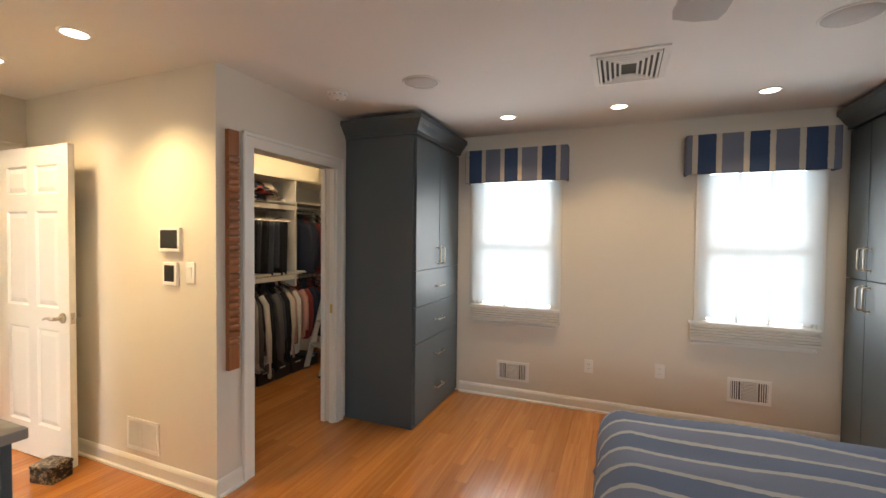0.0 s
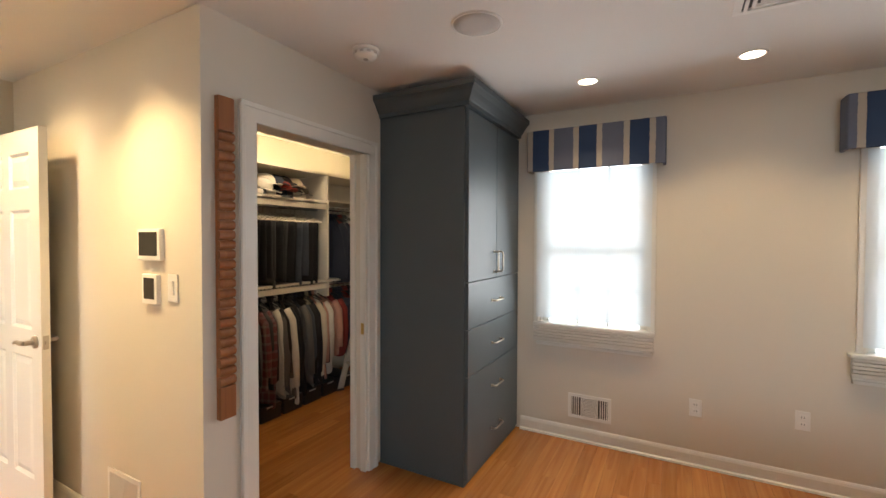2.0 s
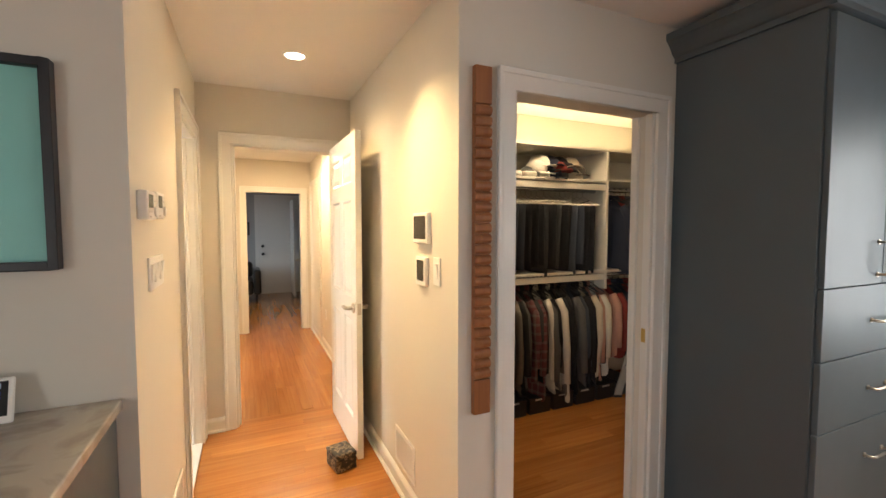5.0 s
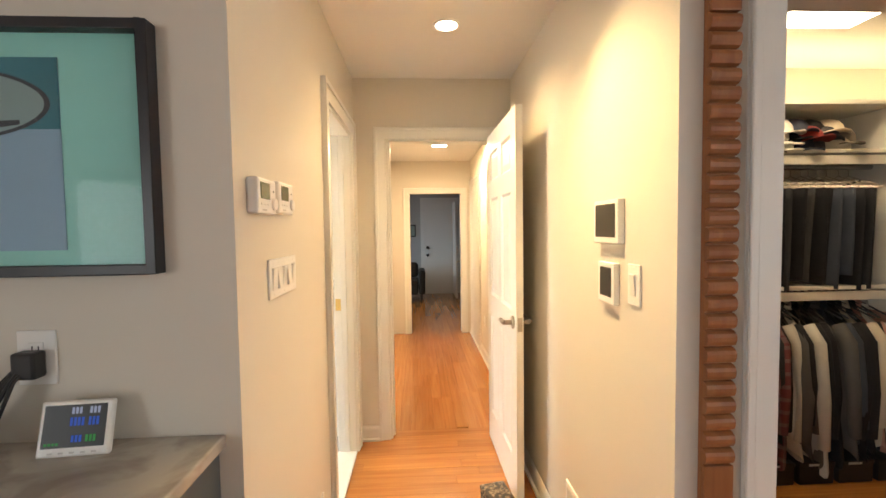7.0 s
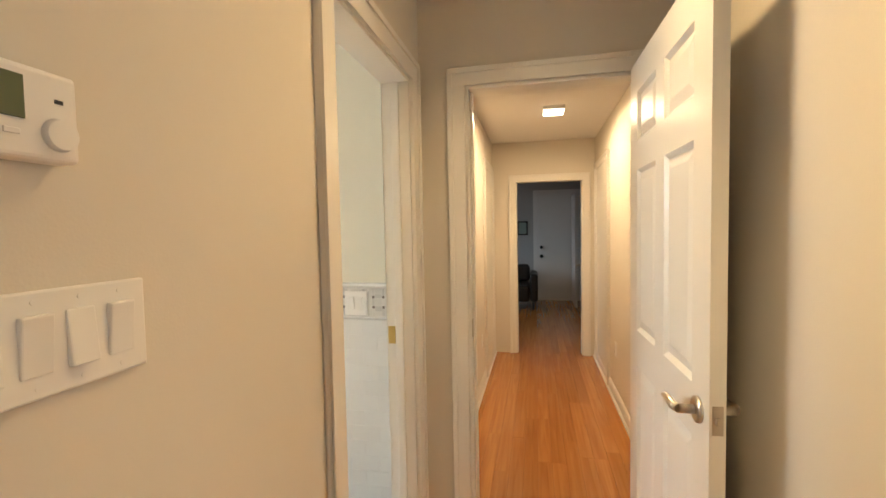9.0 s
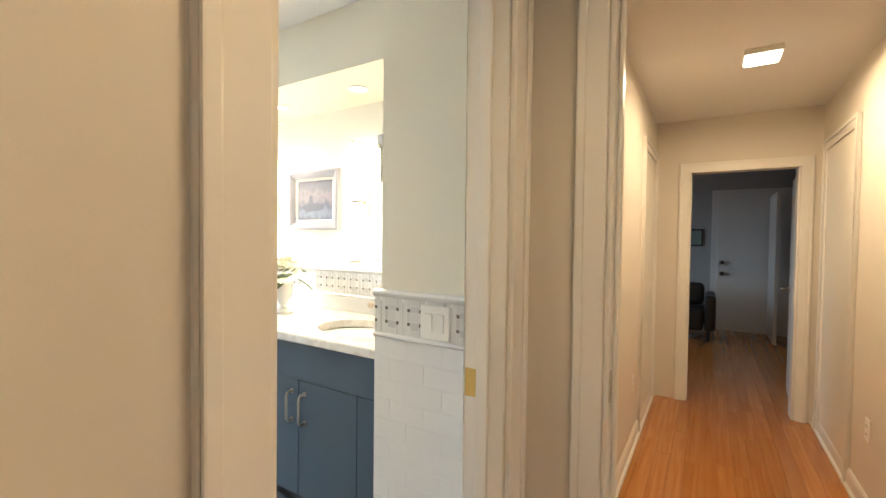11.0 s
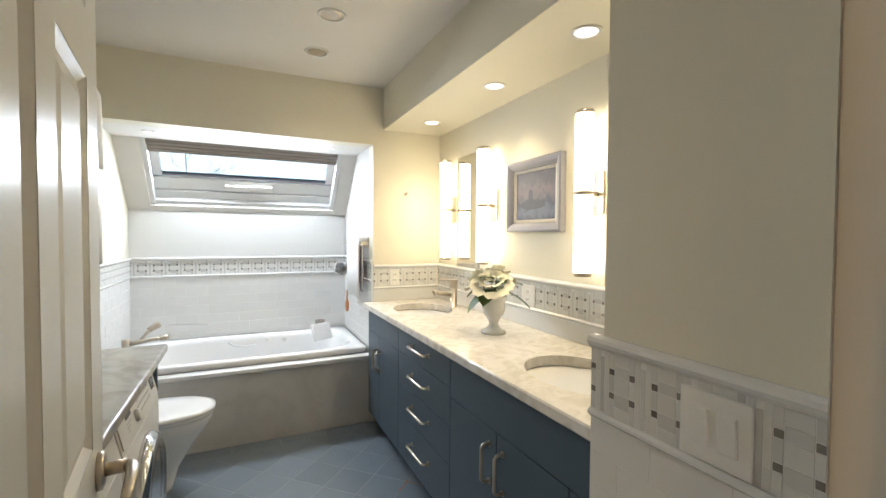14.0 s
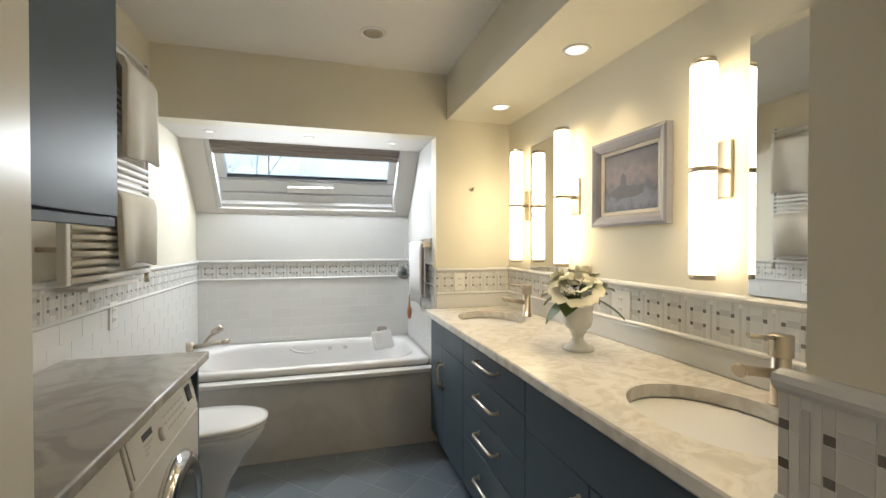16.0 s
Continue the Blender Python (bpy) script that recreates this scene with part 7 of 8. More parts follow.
def vanity():
    a = thing("vanity_cabinet", pose(0, 0, 0), "slate blue vanity cabinet with two doors under the far sink", "vanity", "vanity cabinets")
    y0, y1 = BATH_S + 0.014, -3.24
    vanity_fronts(a, y0, y1, 0.68)
    front_panel(a, "false_front", y0, y1, 0.70, 0.845)
    ym = (y0 + y1) / 2 - 0.06
    for p, q, hy in ((y0, ym, ym - 0.035), (ym, y1, ym + 0.035)):
        d = front_panel(a, "door", p, q, 0.095, 0.70)
        vpull(d, hy, hy, 0.47, 0.60)
    b = thing("vanity_cabinet", pose(0, 0, 0), "slate blue vanity cabinet with four drawers", "vanity", "vanity cabinets")
    y0, y1 = -3.24, -2.55
    vanity_fronts(b, y0, y1)
    ym = (y0 + y1) / 2
    for z0, z1 in ((0.70, 0.845), (0.525, 0.70), (0.35, 0.525), (0.095, 0.35)):
        d = front_panel(b, "drawer_front", y0, y1, z0, z1)
        z = (z0 + z1) / 2 + (0.01 if z1 - z0 < 0.2 else 0.02)
        vpull(d, ym - 0.11, ym + 0.11, z, z)
    c = thing("vanity_cabinet", pose(0, 0, 0), "slate blue vanity cabinet with two doors under the near sink", "vanity", "vanity cabinets")
    y0, y1 = -2.55, STUB_Y - 0.003
    vanity_fronts(c, y0, y1, 0.655)
    front_panel(c, "false_front", y0, y1, 0.66, 0.845)
    ym = -2.17
    for p, q, hy in ((y0, ym, ym - 0.045), (ym, -1.79, ym + 0.045)):
        d = front_panel(c, "door", p, q, 0.095, 0.66)
        vpull(d, hy, hy, 0.46, 0.60)
    front_panel(c, "filler", -1.79, y1, 0.095, 0.66)
    # marble top with two oval openings
    t = thing("countertop", pose(0, 0, 0), "veined cream marble vanity top with a polished edge", "countertop")
    bm = bmesh.new()
    X0, X1 = BATH_W + 0.013, VF + 0.028
    Y0, Y1 = BATH_S + 0.013, STUB_Y - 0.002
    z0, z1 = 0.85, VT
    cuts = [Y0, -3.80, -3.18, -2.33, -1.69, Y1]
    box(bm, X0, X1, cuts[0], cuts[1], z0, z1)
    box(bm, X0, X1, cuts[2], cuts[3], z0, z1)
    box(bm, X0, X1, cuts[4], cuts[5], z0, z1)
    n = 64
    for ya, yb, cy in ((cuts[1], cuts[2], -3.49), (cuts[3], cuts[4], -2.01)):
        cx = -2.185
        ring_o, ring_i = [], []
        for k in range(n):
            ang = 2 * math.pi * k / n
            c, s = math.cos(ang), math.sin(ang)
            ex = (X1 - cx) if c > 0 else (cx - X0)
            ey = (yb - cy) if s > 0 else (cy - ya)
            f = min(ex / abs(c) if abs(c) > 1e-6 else 9, ey / abs(s) if abs(s) > 1e-6 else 9)
            ring_o.append((cx + f * c, cy + f * s))
            ring_i.append((cx + 0.185 * c, cy + 0.24 * s))
        for corner in ((X0, ya), (X0, yb), (X1, ya), (X1, yb)):
            k = min(range(n), key=lambda q: (ring_o[q][0] - corner[0]) ** 2 + (ring_o[q][1] - corner[1]) ** 2)
            ring_o[k] = corner
        lo = [[bm.verts.new((x, y, z)) for x, y in ring] for ring, z in ((ring_o, z1), (ring_i, z1 - 0.0), (ring_i, z0), (ring_o, z0))]
        for a2, b2 in zip(lo, lo[1:] + lo[:1]):
            for k in range(n):
                bm.faces.new((a2[k], a2[(k + 1) % n], b2[(k + 1) % n], b2[k]))
    bmesh.ops.remove_doubles(bm, verts=bm.verts[:], dist=0.0002)
    part("slab", bm, M["marble"], t)
    part("edge_nosing", extrude(bmesh.new(), [(0, 0), (0.004, 0.0), (0.008, 0.006), (0.008, 0.034), (0.004, 0.04), (0, 0.04)], (X1, Y0, z0), (0, Y1 - Y0, 0), (1, 0, 0), (0, 0, 1)), M["marble"], t)
    for cy, lab in ((-3.49, "white oval undermount sink at the far end"), (-2.01, "white oval undermount sink near the doorway")):
        s = thing("sink", pose(-2.185, cy, 0.0), lab, "sink", "sinks")
        prof = [(1.06, 0.846), (1.02, 0.846), (0.98, 0.82), (0.90, 0.77), (0.70, 0.725), (0.40, 0.71), (0.06, 0.705)]
        part("bowl", lathe(bmesh.new(), prof, 48, (0, 0, 0), 0.185, 0.24), M["porcelain"], s)
        part("drain", lathe(bmesh.new(), [(0.0, 0.712), (0.018, 0.7115), (0.022, 0.707), (0.022, 0.70), (0.0, 0.70)], 20), M["chrome"], s)


vanity()


def faucet(y):
    t = thing("faucet", pose(-2.405, y, VT), "brushed nickel single-lever basin faucet", "faucet", "basin faucets")
    part("body", lathe(bmesh.new(), [(0.03, 0.0), (0.03, 0.004), (0.0235, 0.006), (0.0235, 0.128), (0.022, 0.13)], 24), M["steel"], t)
    part("cap", lathe(bmesh.new(), [(0.0, 0.1305), (0.028, 0.1305), (0.029, 0.134), (0.029, 0.184), (0.027, 0.188), (0.0, 0.188)], 24), M["steel"], t)
    part("spout", tube(bmesh.new(), [(0.015, 0, 0.085), (0.10, 0, 0.10), (0.145, 0, 0.107)], [0.014, 0.0135, 0.0135], 16), M["steel"], t)
    part("outlet", tube(bmesh.new(), [(0.135, 0, 0.108), (0.150, 0, 0.102)], [0.017, 0.018], 16), M["steel"], t)
    part("lever", tube(bmesh.new(), [(0.0, 0, 0.178), (0.05, 0.0, 0.184), (0.115, 0.0, 0.192)], [0.008, 0.006, 0.006], 12), M["steel"], t)


faucet(-3.47)
faucet(-2.01)


def sconce(y):
    t = thing("wall_sconce", pose(BATH_W, y, 0), "tall lit opal tube wall sconce with nickel fittings", "wall light", "vanity sconces")
    part("backplate", bbox(0.001, 0.014, -0.034, 0.034, 1.468, 1.655, 0.004), M["steel"], t)
    part("arm", bbox(0.0145, 0.052, -0.012, 0.012, 1.548, 1.566, 0.003), M["steel"], t)
    part("tube_lower", lathe(bmesh.new(), [(0.0, 1.222), (0.036, 1.222), (0.0385, 1.226), (0.0385, 1.5485), (0.0, 1.5485)], 16, (0.088, 0, 0)), M["sconce"], t, "glowing opal tube")
    part("tube_upper", lathe(bmesh.new(), [(0.0, 1.5655), (0.0385, 1.5655), (0.0385, 1.886), (0.036, 1.89), (0.0, 1.89)], 16, (0.088, 0, 0)), M["sconce"], t, "glowing opal tube")
    part("band", lathe(bmesh.new(), [(0.0, 1.549), (0.0405, 1.549), (0.0405, 1.565), (0.0, 1.565)], 16, (0.088, 0, 0)), M["steel"], t)
    part("cap", lathe(bmesh.new(), [(0.0, 1.8905), (0.0385, 1.8905), (0.036, 1.906), (0.0, 1.908)], 16, (0.088, 0, 0)), M["steel"], t)
    part("cap", lathe(bmesh.new(), [(0.0, 1.203), (0.036, 1.205), (0.0385, 1.2215), (0.0, 1.2215)], 16, (0.088, 0, 0)), M["steel"], t)


for y in (-2.257, -3.09, -3.612):
    sconce(y)


def mirror(y0, y1, z0, z1):
    t = thing("wall_mirror", pose(0, 0, 0), "tall rectangular mirror hung over the vanity top", "mirror", "vanity mirrors")
    part("back", bbox(BATH_W + 0.001, BATH_W + 0.010, y0, y1, z0, z1, 0.001), M["alu"], t)
    x = BATH_W + 0.0105
    b = 0.022
    bm = bmesh.new()
    o = [(y0, z0), (y1, z0), (y1, z1), (y0, z1)]
    i = [(y0 + b, z0 + b), (y1 - b, z0 + b), (y1 - b, z1 - b), (y0 + b, z1 - b)]
    ro = [bm.verts.new((x, y, z)) for y, z in o]
    ri = [bm.verts.new((x + 0.0006, y, z)) for y, z in i]
    for k in range(4):
        bm.faces.new((ro[k], ro[(k + 1) % 4], ri[(k + 1) % 4], ri[k]))
    bm.faces.new(ri)
    part("glass", bm, M["mirror"], t, "silvered glass")


mirror(-2.165, -1.785, 1.165, 1.95)
mirror(-3.575, -3.268, 1.165, 1.92)


def painting_mat():
    m = mat("painted_canvas", (0.3, 0.3, 0.32), 0.55)
    n, l = m.node_tree.nodes, m.node_tree.links
    geo = n.new("ShaderNodeNewGeometry")
    sep = n.new("ShaderNodeSeparateXYZ")
    l.new(geo.outputs["Position"], sep.inputs[0])
    nz = n.new("ShaderNodeTexNoise")
    nz.inputs["Scale"].default_value = 22
    nz.inputs["Detail"].default_value = 8
    l.new(geo.outputs["Position"], nz.inputs["Vector"])
    ad = n.new("ShaderNodeMath")
    ad.operation = 'MULTIPLY_ADD'
    l.new(nz.outputs[0], ad.inputs[0])
    ad.inputs[1].default_value = 0.16
    l.new(sep.outputs[2], ad.inputs[2])
    mr = n.new("ShaderNodeMapRange")
    mr.inputs[1].default_value, mr.inputs[2].default_value = 1.515, 1.825
    l.new(ad.outputs[0], mr.inputs[0])
    r = n.new("ShaderNodeValToRGB")
    e = r.color_ramp.elements
    e[0].position, e[0].color = 0.0, (0.06, 0.075, 0.12, 1)
    e[1].position, e[1].color = 1.0, (0.09, 0.09, 0.115, 1)
    for p, c in ((0.22, (0.17, 0.19, 0.25, 1)), (0.38, (0.085, 0.095, 0.14, 1)), (0.55, (0.21, 0.18, 0.20, 1)), (0.75, (0.13, 0.125, 0.155, 1))):
        k = e.new(p)
        k.color = c
    l.new(mr.outputs[0], r.inputs[0])
    l.new(r.outputs[0], n["Principled BSDF"].inputs["Base Color"])
    return m


def painting():
    t = thing("framed_painting", pose(0, 0, 0), "small misty castle painting in a wide silver frame", "painting")
    y0, y1, z0, z1 = -2.922, -2.465, 1.397, 1.78
    M["silver"] = mat("aged_silver_leaf", (0.25, 0.25, 0.285), 0.45, 0.3, 0.08, 12, 0.1, 90)
    prof = [(0.0, 0.003), (0.0, 0.032), (0.012, 0.036), (0.03, 0.03), (0.048, 0.018), (0.05, 0.003)]
    bm = bmesh.new()
    rings = [[bm.verts.new((BATH_W + d, y, z)) for y, z in ((y0 + w, z0 + w), (y1 - w, z0 + w), (y1 - w, z1 - w), (y0 + w, z1 - w))] for w, d in prof]
    for a, b in zip(rings, rings[1:]):
        for k in range(4):
            bm.faces.new((a[k], a[(k + 1) % 4], b[(k + 1) % 4], b[k]))
    part("frame", bm, M["silver"], t)
    s = 0.051
    bm = bmesh.new()
    rings = [[bm.verts.new((BATH_W + d, y, z)) for y, z in ((y0 + w, z0 + w), (y1 - w, z0 + w), (y1 - w, z1 - w), (y0 + w, z1 - w))] for w, d in ((s, 0.004), (s, 0.016), (s + 0.012, 0.013), (s + 0.014, 0.004))]
    for a, b in zip(rings, rings[1:]):
        for k in range(4):
            bm.faces.new((a[k], a[(k + 1) % 4], b[(k + 1) % 4], b[k]))
    part("slip", bm, M["linen"], t, "pale inner slip")
    w = s + 0.015
    part("canvas", boxes((BATH_W + 0.003, BATH_W + 0.007, y0 + w, y1 - w, z0 + w, z1 - w)), painting_mat(), t)
    sil = mat("dark_painted_shape", (0.09, 0.10, 0.13), 0.6, 0, 0.25, 60)
    bm = bmesh.new()
    c, b = -2.72, 1.53
    pts = [(-0.09, 0), (-0.085, 0.025), (-0.06, 0.03), (-0.045, 0.045), (-0.03, 0.04), (-0.028, 0.085), (-0.012, 0.10), (-0.004, 0.085), (0.004, 0.088), (0.008, 0.04), (0.03, 0.035), (0.05, 0.04), (0.075, 0.03), (0.10, 0.035), (0.105, 0.0), (0.05, -0.012), (-0.04, -0.014)]
    bm.faces.new([bm.verts.new((BATH_W + 0.0076, c + u, b + v)) for u, v in pts])
    part("castle_shape", bm, sil, t)


painting()

# ---- vase of white flowers ----
M["leaf"] = mat("dark_green_leaf", (0.075, 0.13, 0.035), 0.4, 0, 0.25, 30)
M["petal"] = mat("cream_white_petal", (0.84, 0.82, 0.68), 0.6, 0, 0.05, 25)
M["ceramic"] = mat("white_glazed_ceramic", (0.80, 0.79, 0.76), 0.15, 0, 0.02, 6)


def flowers():
    v = thing("flower_vase", pose(-2.237, -2.69, VT), "white footed urn vase on the vanity top", "vase")
    prof = [(0.0, 0.0), (0.062, 0.0), (0.064, 0.008), (0.05, 0.016), (0.03, 0.028), (0.022, 0.045), (0.024, 0.06), (0.034, 0.07), (0.03, 0.076), (0.05, 0.095), (0.058, 0.125), (0.056, 0.155), (0.06, 0.165), (0.064, 0.185), (0.06, 0.186), (0.052, 0.16), (0.05, 0.11), (0.0, 0.10)]
    part("body", lathe(bmesh.new(), prof, 36), M["ceramic"], v)
    b = thing("flower_bouquet", pose(-2.237, -2.69, VT), "bunch of cream-white blossoms with dark green leaves in the vase", "flowers")
    rnd = random.Random(21)
    heads = [(0.045, -0.055, 0.27), (0.05, 0.06, 0.265), (-0.02, 0.0, 0.295), (-0.05, -0.06, 0.26)]
    for hx, hy, hz in heads:
        part("stem", tube(bmesh.new(), [(hx * 0.2, hy * 0.2, 0.13), (hx * 0.8, hy * 0.8, hz - 0.04), (hx, hy, hz - 0.01)], 0.003, 6), M["leaf"], b)
        bm = bmesh.new()
        out = Vector((hx, hy, 0.12)).normalized()
        side = out.orthogonal().normalized()
        up = out.cross(side)
        for ring, (cnt, rad, lift, size) in enumerate(((5, 0.008, 0.026, 0.03), (7, 0.024, 0.016, 0.04), (9, 0.042, -0.002, 0.047))):
            for k in range(cnt):
                a = 2 * math.pi * (k + rnd.random() * 0.4) / cnt
                d = side * math.cos(a) + up * math.sin(a)
                e = out.cross(d)
                base = Vector((hx, hy, hz)) + d * rad * 0.4 - out * 0.01
                g = []
                for i in range(4):
                    s = i / 3
                    wdt = size * 0.8 * math.sin(math.pi * (0.25 + 0.6 * s))
                    mid = base + d * (rad + size * s * (0.45 + 0.25 * ring)) + out * (lift + size * (1.0 - 0.3 * ring) * s - 0.25 * size * ring * s * s)
                    g.append([bm.verts.new(mid + e * wdt * q - out * abs(q) * 0.004 * rnd.random() + d * 0.006 * abs(q)) for q in (-1, -0.4, 0.4, 1)])
                for p, q in zip(g, g[1:]):
                    for j in range(3):
                        bm.faces.new((p[j], p[j + 1], q[j + 1], q[j])).smooth = True
        part("blossom", bm, M["petal"], b)
    for k in range(11):
        a = 2 * math.pi * (k + rnd.random()) / 11
        el = rnd.uniform(-0.55, 0.9)
        d = Vector((math.cos(a), math.sin(a), el)).normalized()
        e = d.cross(Vector((0, 0, 1))).normalized()
        nn = e.cross(d)
        base = Vector((0, 0, 0.225)) + d * 0.045
        ln = rnd.uniform(0.10, 0.15)
        bm = bmesh.new()
        g = []
        for i in range(7):
            s = i / 6
            wdt = 0.043 * math.sin(math.pi * min(1, 0.06 + 0.94 * s)) ** 0.8 * (1 if s < 0.98 else 0.2)
            p = base + d * ln * s - Vector((0, 0, 1)) * 0.055 * s * s
            g.append([bm.verts.new(p - e * wdt + nn * 0.006), bm.verts.new(p), bm.verts.new(p + e * wdt + nn * 0.006)])
        for p, q in zip(g, g[1:]):
            for j in range(2):
                bm.faces.new((p[j], p[j + 1], q[j + 1], q[j])).smooth = True
        part("leaf", bm, M["leaf"], b)


flowers()
# small fittings
outlet(BATH_W + 0.009, -2.735, 1.058, "+x", "white double outlet in the mosaic border", 0.115, 0.115)
outlet(-2.125, BATH_S + 0.009, 1.065, "+y", "white outlet in the mosaic border", 0.115, 0.072)
rockers(STUB_X + 0.0095, -1.30, 1.06, "+x", 2, 0.118, 0.118, "white two-gang rocker switch in the mosaic border")
hk = thing("robe_hook", pose(-2.213, BATH_S, 1.686), "small nickel robe hook on the wall", "hook")
part("plate", tube(bmesh.new(), [(0, 0.001, 0), (0, 0.006, 0)], 0.014, 18), M["steel"], hk)
part("peg", tube(bmesh.new(), [(0, 0.006, 0), (0, 0.03, -0.004), (0, 0.04, 0.012)], [0.006, 0.006, 0.008], 12), M["steel"], hk)

# ---- laundry side ----
hk = thing("robe_hook", pose(BATH_E, -2.80, 1.235), "small nickel robe hook on the wall", "hook")
part("plate", tube(bmesh.new(), [(-0.001, 0, 0), (-0.006, 0, 0)], 0.012, 16), M["steel"], hk)
part("ring", tube(bmesh.new(), [(-0.006, 0, 0.01), (-0.03, 0, 0.012), (-0.034, 0, -0.02), (-0.01, 0, -0.024)], 0.004, 10), M["steel"], hk)
M["enamel"] = mat("white_enamel", (0.74, 0.72, 0.68), 0.3, 0, 0.02, 4)
M["darkglass"] = mat("dark_door_glass", (0.012, 0.013, 0.015), 0.06, 0, 0.1, 8)
WX = -0.775


def washer(y0, y1, label, full=True):
    t = thing("washing_machine", pose(0, 0, 0), label, "washing machine", "washing machines")
    part("body", bbox(WX, BATH_E - 0.012, y0 + 0.004, y1 - 0.004, 0.02, 0.70, 0.008, 3), M["enamel"], t)
    bm = extrude(bmesh.new(), [(WX + 0.0, 0.7005), (WX + 0.03, 0.835), (WX + 0.05, 0.848), (BATH_E - 0.012, 0.848), (BATH_E - 0.012, 0.7005)], (0, y0 + 0.004, 0), (0, y1 - y0 - 0.008, 0), (1, 0, 0), (0, 0, 1))
    part("control_panel", bevelled(bm, 0.004), M["enamel"], t)
    cy, cz = (y0 + y1) / 2, 0.445
    lay = Matrix.Translation((WX, cy, cz)) @ Matrix.Rotation(radians(-90), 4, 'Y')
    for nm, prof, m, lab in (("door_ring", [(0.135, 0.0), (0.20, 0.0), (0.205, 0.012), (0.19, 0.035), (0.16, 0.045), (0.138, 0.035)], "chrome", "chrome porthole ring"), ("door_glass", [(0.0, 0.012), (0.08, 0.014), (0.134, 0.03), (0.134, 0.002), (0.0, 0.002)], "darkglass", "dark porthole glass")):
        bm = lathe(bmesh.new(), prof, 44)
        for vert in bm.verts:
            vert.co = lay @ vert.co
        part(nm, bm, M[m], t, lab)
    part("plinth", bbox(WX + 0.03, BATH_E - 0.02, y0 + 0.01, y1 - 0.01, 0.0, 0.0195, 0.002), M["black"], t)
    part("top_lip", bevelled(box(bmesh.new(), WX + 0.018, WX + 0.06, y0 + 0.006, y1 - 0.006, 0.846, 0.866), 0.006), M["enamel"], t)
    if not full:
        return
    tilt = Matrix.Translation((WX + 0.015, cy, 0.768)) @ Matrix.Rotation(radians(-90), 4, 'Z') @ Matrix.Rotation(radians(77), 4, 'X')
    part("display", bevelled(box(bmesh.new(), 0.20, 0.25, -0.02, 0.035, 0.0, 0.003, tilt), 0.001), M["screen"], t, "small dark display")
    part("drawer", bevelled(box(bmesh.new(), -0.285, -0.10, -0.05, 0.05, 0.0, 0.004, tilt), 0.003), M["enamel"], t)
    part("maker_mark", box(bmesh.new(), -0.20, -0.13, 0.012, 0.03, 0.0041, 0.0046, tilt), M["black"], t)
    for k in range(3):
        part("lettering", box(bmesh.new(), -0.20, -0.14 - 0.02 * k, -0.004 - 0.012 * k, 0.0 - 0.012 * k, 0.0041, 0.0045, tilt), M["mesh"], t)
    for r in range(3):
        for k in range(6):
            part("programme_mark", box(bmesh.new(), -0.03 + 0.034 * k, -0.008 + 0.034 * k, -0.03 + 0.022 * r, -0.025 + 0.022 * r, 0.0, 0.0012, tilt), M["mesh"], t)
    bm = tube(bmesh.new(), [(-0.07, -0.02, 0.0), (-0.07, -0.02, 0.014)], [0.021, 0.019], 22)
    for vert in bm.verts:
        vert.co = tilt @ vert.co
    part("knob", bm, M["enamel"], t)
    part("indicator", box(bmesh.new(), 0.262, 0.27, -0.03, -0.024, 0.0, 0.002, tilt), M["brass"], t)


washer(-3.0, -2.40, "white front-loading washing machine with a chrome porthole")
washer(-2.395, -1.95, "plain white front-loading dryer beside the washing machine", False)
ct = thing("laundry_top", pose(0, 0, 0), "grey stone worktop over the washing machines", "countertop")
part("slab", bbox(-0.805, BATH_E - 0.011, -3.035, -1.94, 0.868, 0.90, 0.006, 3), M["greystone"], ct)
part("end_panel", bbox(-0.77, BATH_E - 0.011, -3.028, -3.006, 0.0, 0.8675, 0.002), M["vanity"], ct, "slate blue end panel")


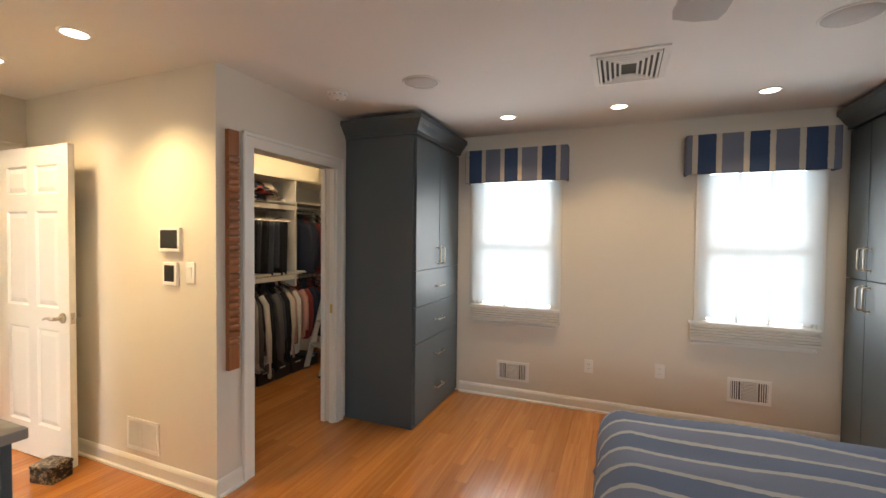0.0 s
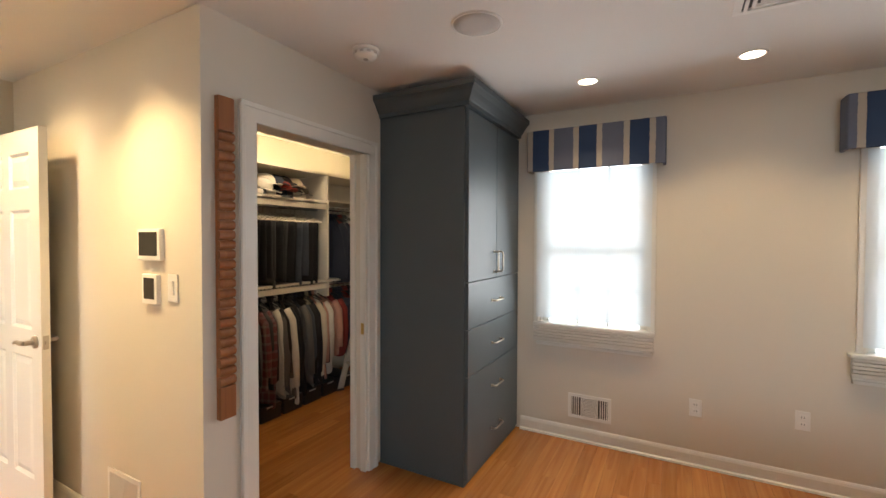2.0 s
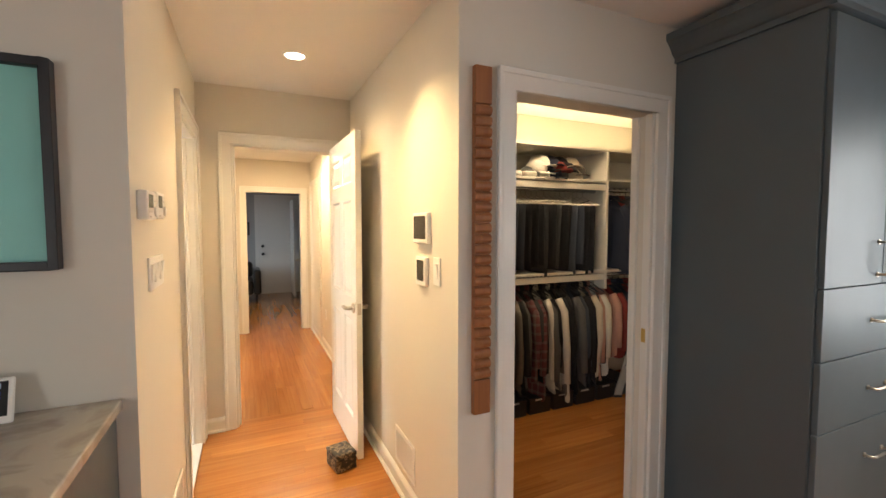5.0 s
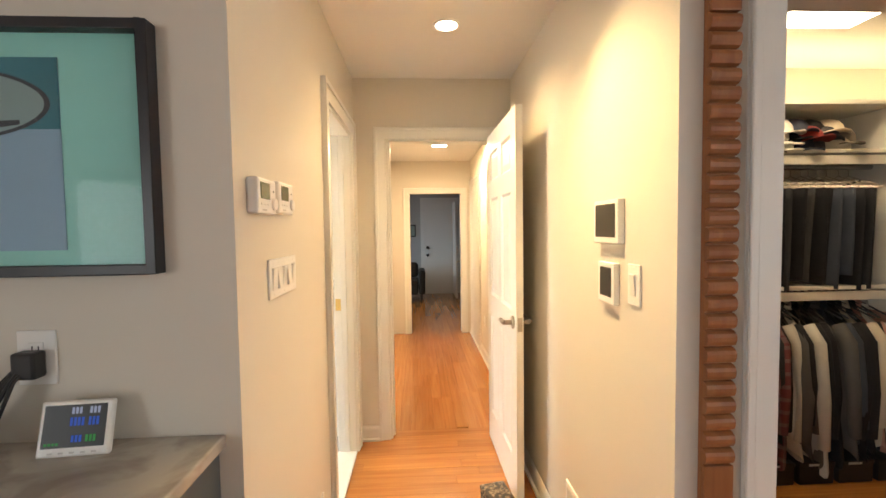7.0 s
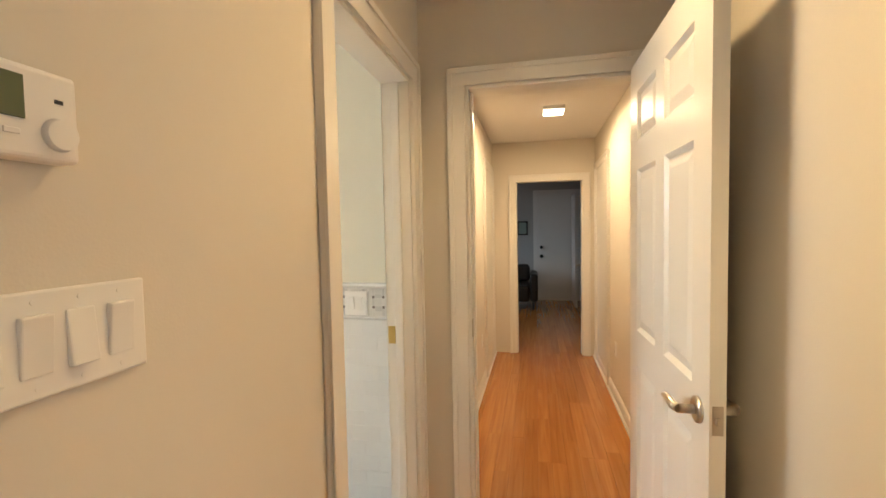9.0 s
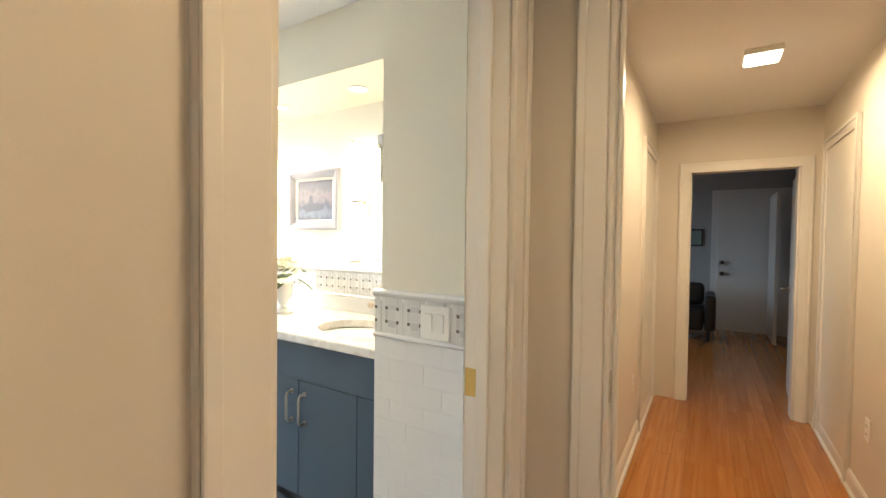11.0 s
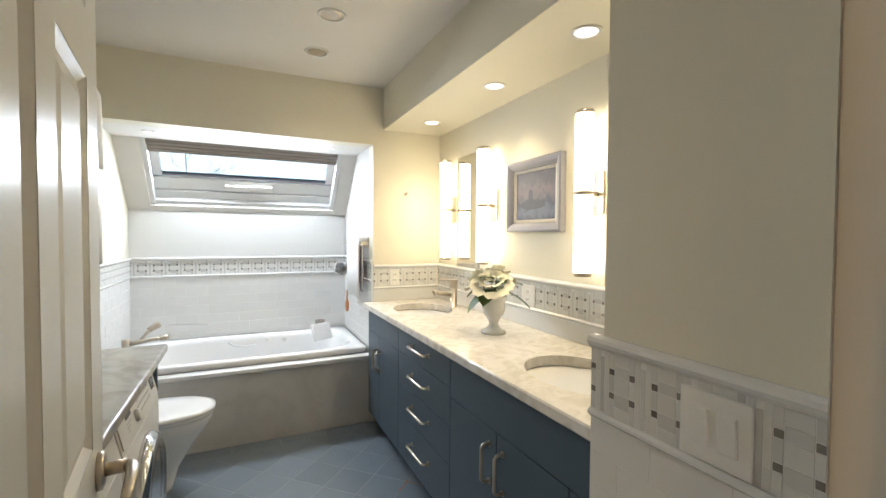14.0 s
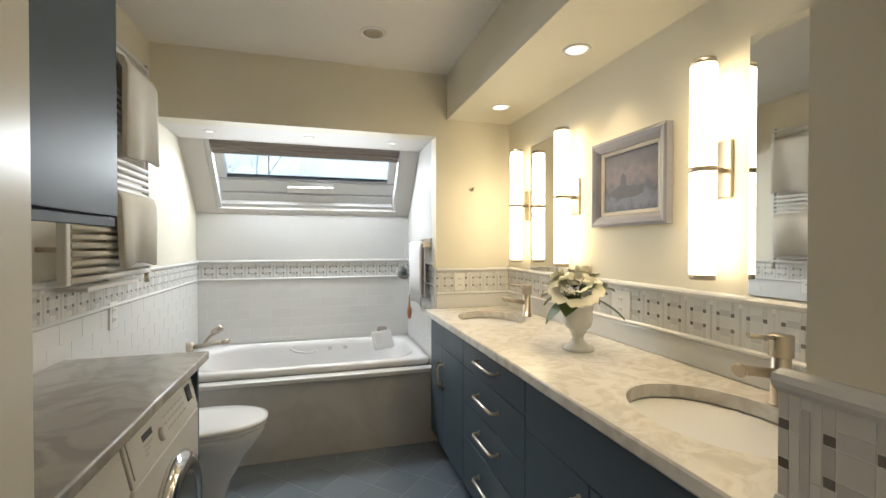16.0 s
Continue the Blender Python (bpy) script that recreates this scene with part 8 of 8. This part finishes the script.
def toilet():
    t = thing("toilet", pose(BATH_E - 0.012, -3.57, 0), "white wall-hung toilet with a closed lid", "toilet")
    n = 40

    def ring(bm, z, x_front, half, x_back=0.0):
        vs = []
        L = (x_front - x_back)
        for k in range(n):
            a = 2 * math.pi * k / n
            c, s = math.cos(a), math.sin(a)
            x = x_back + L * 0.5 - L * 0.5 * (math.copysign(abs(c) ** 0.75, c) if c < 0 else c)
            vs.append(bm.verts.new((-(x_back + x_front - x), half * math.copysign(abs(s) ** 0.8, s), z)))
        return vs

    def loft(rows):
        bm = bmesh.new()
        rs = [ring(bm, *r) for r in rows]
        for a, b in zip(rs, rs[1:]):
            for k in range(n):
                bm.faces.new((a[k], a[(k + 1) % n], b[(k + 1) % n], b[k])).smooth = True
        bm.faces.new(rs[0][::-1])
        bm.faces.new(rs[-1])
        return bm
    part("bowl", loft([(0.0, 0.42, 0.135), (0.02, 0.425, 0.138), (0.12, 0.455, 0.145), (0.25, 0.535, 0.165), (0.33, 0.598, 0.182), (0.37, 0.616, 0.188), (0.388, 0.612, 0.186)]), M["porcelain"], t)
    part("seat", loft([(0.3885, 0.618, 0.186, 0.05), (0.392, 0.622, 0.188, 0.05), (0.404, 0.622, 0.188, 0.05), (0.407, 0.618, 0.186, 0.05)]), M["porcelain"], t)
    part("lid", loft([(0.4075, 0.622, 0.188, 0.04), (0.412, 0.628, 0.191, 0.04), (0.424, 0.626, 0.19, 0.04), (0.432, 0.60, 0.175, 0.06), (0.434, 0.45, 0.12, 0.12)]), M["porcelain"], t)
    part("hinge", tube(bmesh.new(), [(-0.03, -0.09, 0.41), (-0.03, 0.09, 0.41)], 0.011, 10), M["steel"], t)
    part("tank", bbox(-0.035, 0.0, -0.2, 0.2, 0.0, 0.50, 0.006), M["porcelain"], t)


toilet()
uc = thing("wall_cabinet", pose(0, 0, 0), "slate blue wall cabinet above the laundry worktop", "cabinet")
part("body", bbox(-0.63, BATH_E - 0.012, -2.65, -1.97, 1.395, 2.43, 0.002), M["vanity"], uc)
part("door", bbox(-0.652, -0.6305, -2.648, -1.972, 1.40, 2.425, 0.002), M["vanity"], uc)
part("light_rail", bbox(-0.645, -0.625, -2.645, -1.975, 1.37, 1.3945, 0.002), M["vanity"], uc)


def towel_warmer():
    t = thing("towel_warmer", pose(0, 0, 0), "white ladder towel radiator on the wall", "radiator")
    y0, y1 = -3.62, -2.90
    for y in (y0, y1):
        part("post", bbox(-0.412, -0.382, y - 0.014, y + 0.014, 1.175, 2.2, 0.005, 3), M["enamel"], t)
        for z in (1.3, 2.05):
            part("bracket", tube(bmesh.new(), [(-0.382, y, z), (-0.322, y, z)], 0.009, 10), M["steel"], t)
    z = 1.19
    k = 0
    while z < 2.18:
        part("bar", tube(bmesh.new(), [(-0.405, y0 + 0.0145, z), (-0.405, y1 - 0.0145, z)], 0.011, 10), M["enamel"], t)
        k += 1
        z += 0.031 if k % 7 else 0.11
    part("valve", tube(bmesh.new(), [(-0.397, y0, 1.13), (-0.397, y0, 1.175)], 0.012, 12), M["steel"], t)


towel_warmer()
tagged(link("bath_towel", drape(bmesh.new(), (-0.415, -3.39, 1.53), (0, 0.40, 0), (0.04, 0, 0), 0.35, 0.30, 8, 18), M["creamtowel"]), "cream terry towel hung low on the towel radiator", "towel", "towels on the radiator")
tagged(link("bath_towel", drape(bmesh.new(), (-0.415, -3.43, 2.10), (0, 0.34, 0), (0.04, 0, 0), 0.48, 0.40, 9, 16), M["creamtowel"]), "cream terry towel folded over the top of the towel radiator", "towel", "towels on the radiator")
outlet(BATH_E - 0.009, -3.42, 1.0, "-x", "white round-socket outlet on the tiled wall", 0.12, 0.08)
sf = thing("glass_shelf", pose(0, 0, 0), "small white shelf under the towel radiator", "shelf")
part("board", bbox(-0.44, BATH_E - 0.02, -3.40, -2.96, 1.15, 1.165, 0.003), M["enamel"], sf)

# ---- floors ----
ORIGIN = HOUSE
strip_floor("floor", "honey oak strip floor, glossy", 0.0, EAST, BACK, N, 'y', (0.0, 2.6, -0.4, 2.2), M["oak_y"])
strip_floor("floor_lobby", "honey oak strip floor of the lobby", -2.0, 0.0, BATH_N + 0.03, 0.0, 'y', (-2.0, 0.0, -1.2, 0.0), M["oak_y"])
strip_floor("floor_closet", "honey oak strip floor of the closet", CLX, 0.0, 0.0, CLN, 'y', (-1.4, 0.0, 0.0, 2.2), M["oak_y"])
strip_floor("floor_hall", "honey oak strip floor running along the hall", FAR, -2.0, -3.2, 2.2, 'x', (-6.0, -2.0, -1.02, 0.08), M["oak_x"])


def tile_floor():
    """Blue-grey square tiles laid on the diagonal, with a straight border row along the tub."""
    owner = thing("floor_bath", None, "blue-grey square floor tiles laid on the diagonal", "floor", "", "structure")
    x0, x1, y0, y1 = BATH_W + 0.01, BATH_E - 0.012, -3.83, BATH_NB - 0.012
    s = 0.205
    g = 0.003
    full = bpy.data.meshes.new("tile")
    bm = box(bmesh.new(), -s / 2 + g / 2, s / 2 - g / 2, -s / 2 + g / 2, s / 2 - g / 2, -0.008, 0)
    bevelled(bm, 0.0015, 1)
    bm.to_mesh(full)
    bm.free()
    full.materials.append(M["bluetile"])
    r = Matrix.Rotation(radians(45), 4, 'Z')
    for i in range(-18, 19):
        for j in range(-18, 19):
            c = r @ Vector((i * s, j * s, 0)) + Vector((-1.2, -2.5, 0))
            h = s * 0.7072
            if c.x < x0 - h or c.x > x1 + h or c.y < y0 - h or c.y > y1 + h:
                continue
            if x0 + h < c.x < x1 - h and y0 + h < c.y < y1 - h:
                ob = new("tile", full)
                ob.matrix_basis = Matrix.Translation(c) @ r
                ob.parent = owner
            else:
                bm = box(bmesh.new(), -s / 2 + g / 2, s / 2 - g / 2, -s / 2 + g / 2, s / 2 - g / 2, -0.008, 0, Matrix.Translation(c) @ r)
                for co, no in (((x0, 0, 0), (-1, 0, 0)), ((x1, 0, 0), (1, 0, 0)), ((0, y0, 0), (0, -1, 0)), ((0, y1, 0), (0, 1, 0))):
                    bmesh.ops.bisect_plane(bm, geom=bm.verts[:] + bm.edges[:] + bm.faces[:], plane_co=co, plane_no=no, clear_outer=True)
                    if not bm.faces:
                        break
                if bm.faces:
                    part("tile", bm, M["bluetile"], owner)
                else:
                    bm.free()
    a = x0
    while a < x1 - 0.01:
        b = min(x1, a + 0.29)
        part("border_tile", bevelled(box(bmesh.new(), a + 0.0015, b - 0.0015, -3.92, y0 - 0.003, -0.008, 0), 0.0015, 1), M["bluetile"], owner)
        a = b


ORIGIN = BATHROOM
tile_floor()
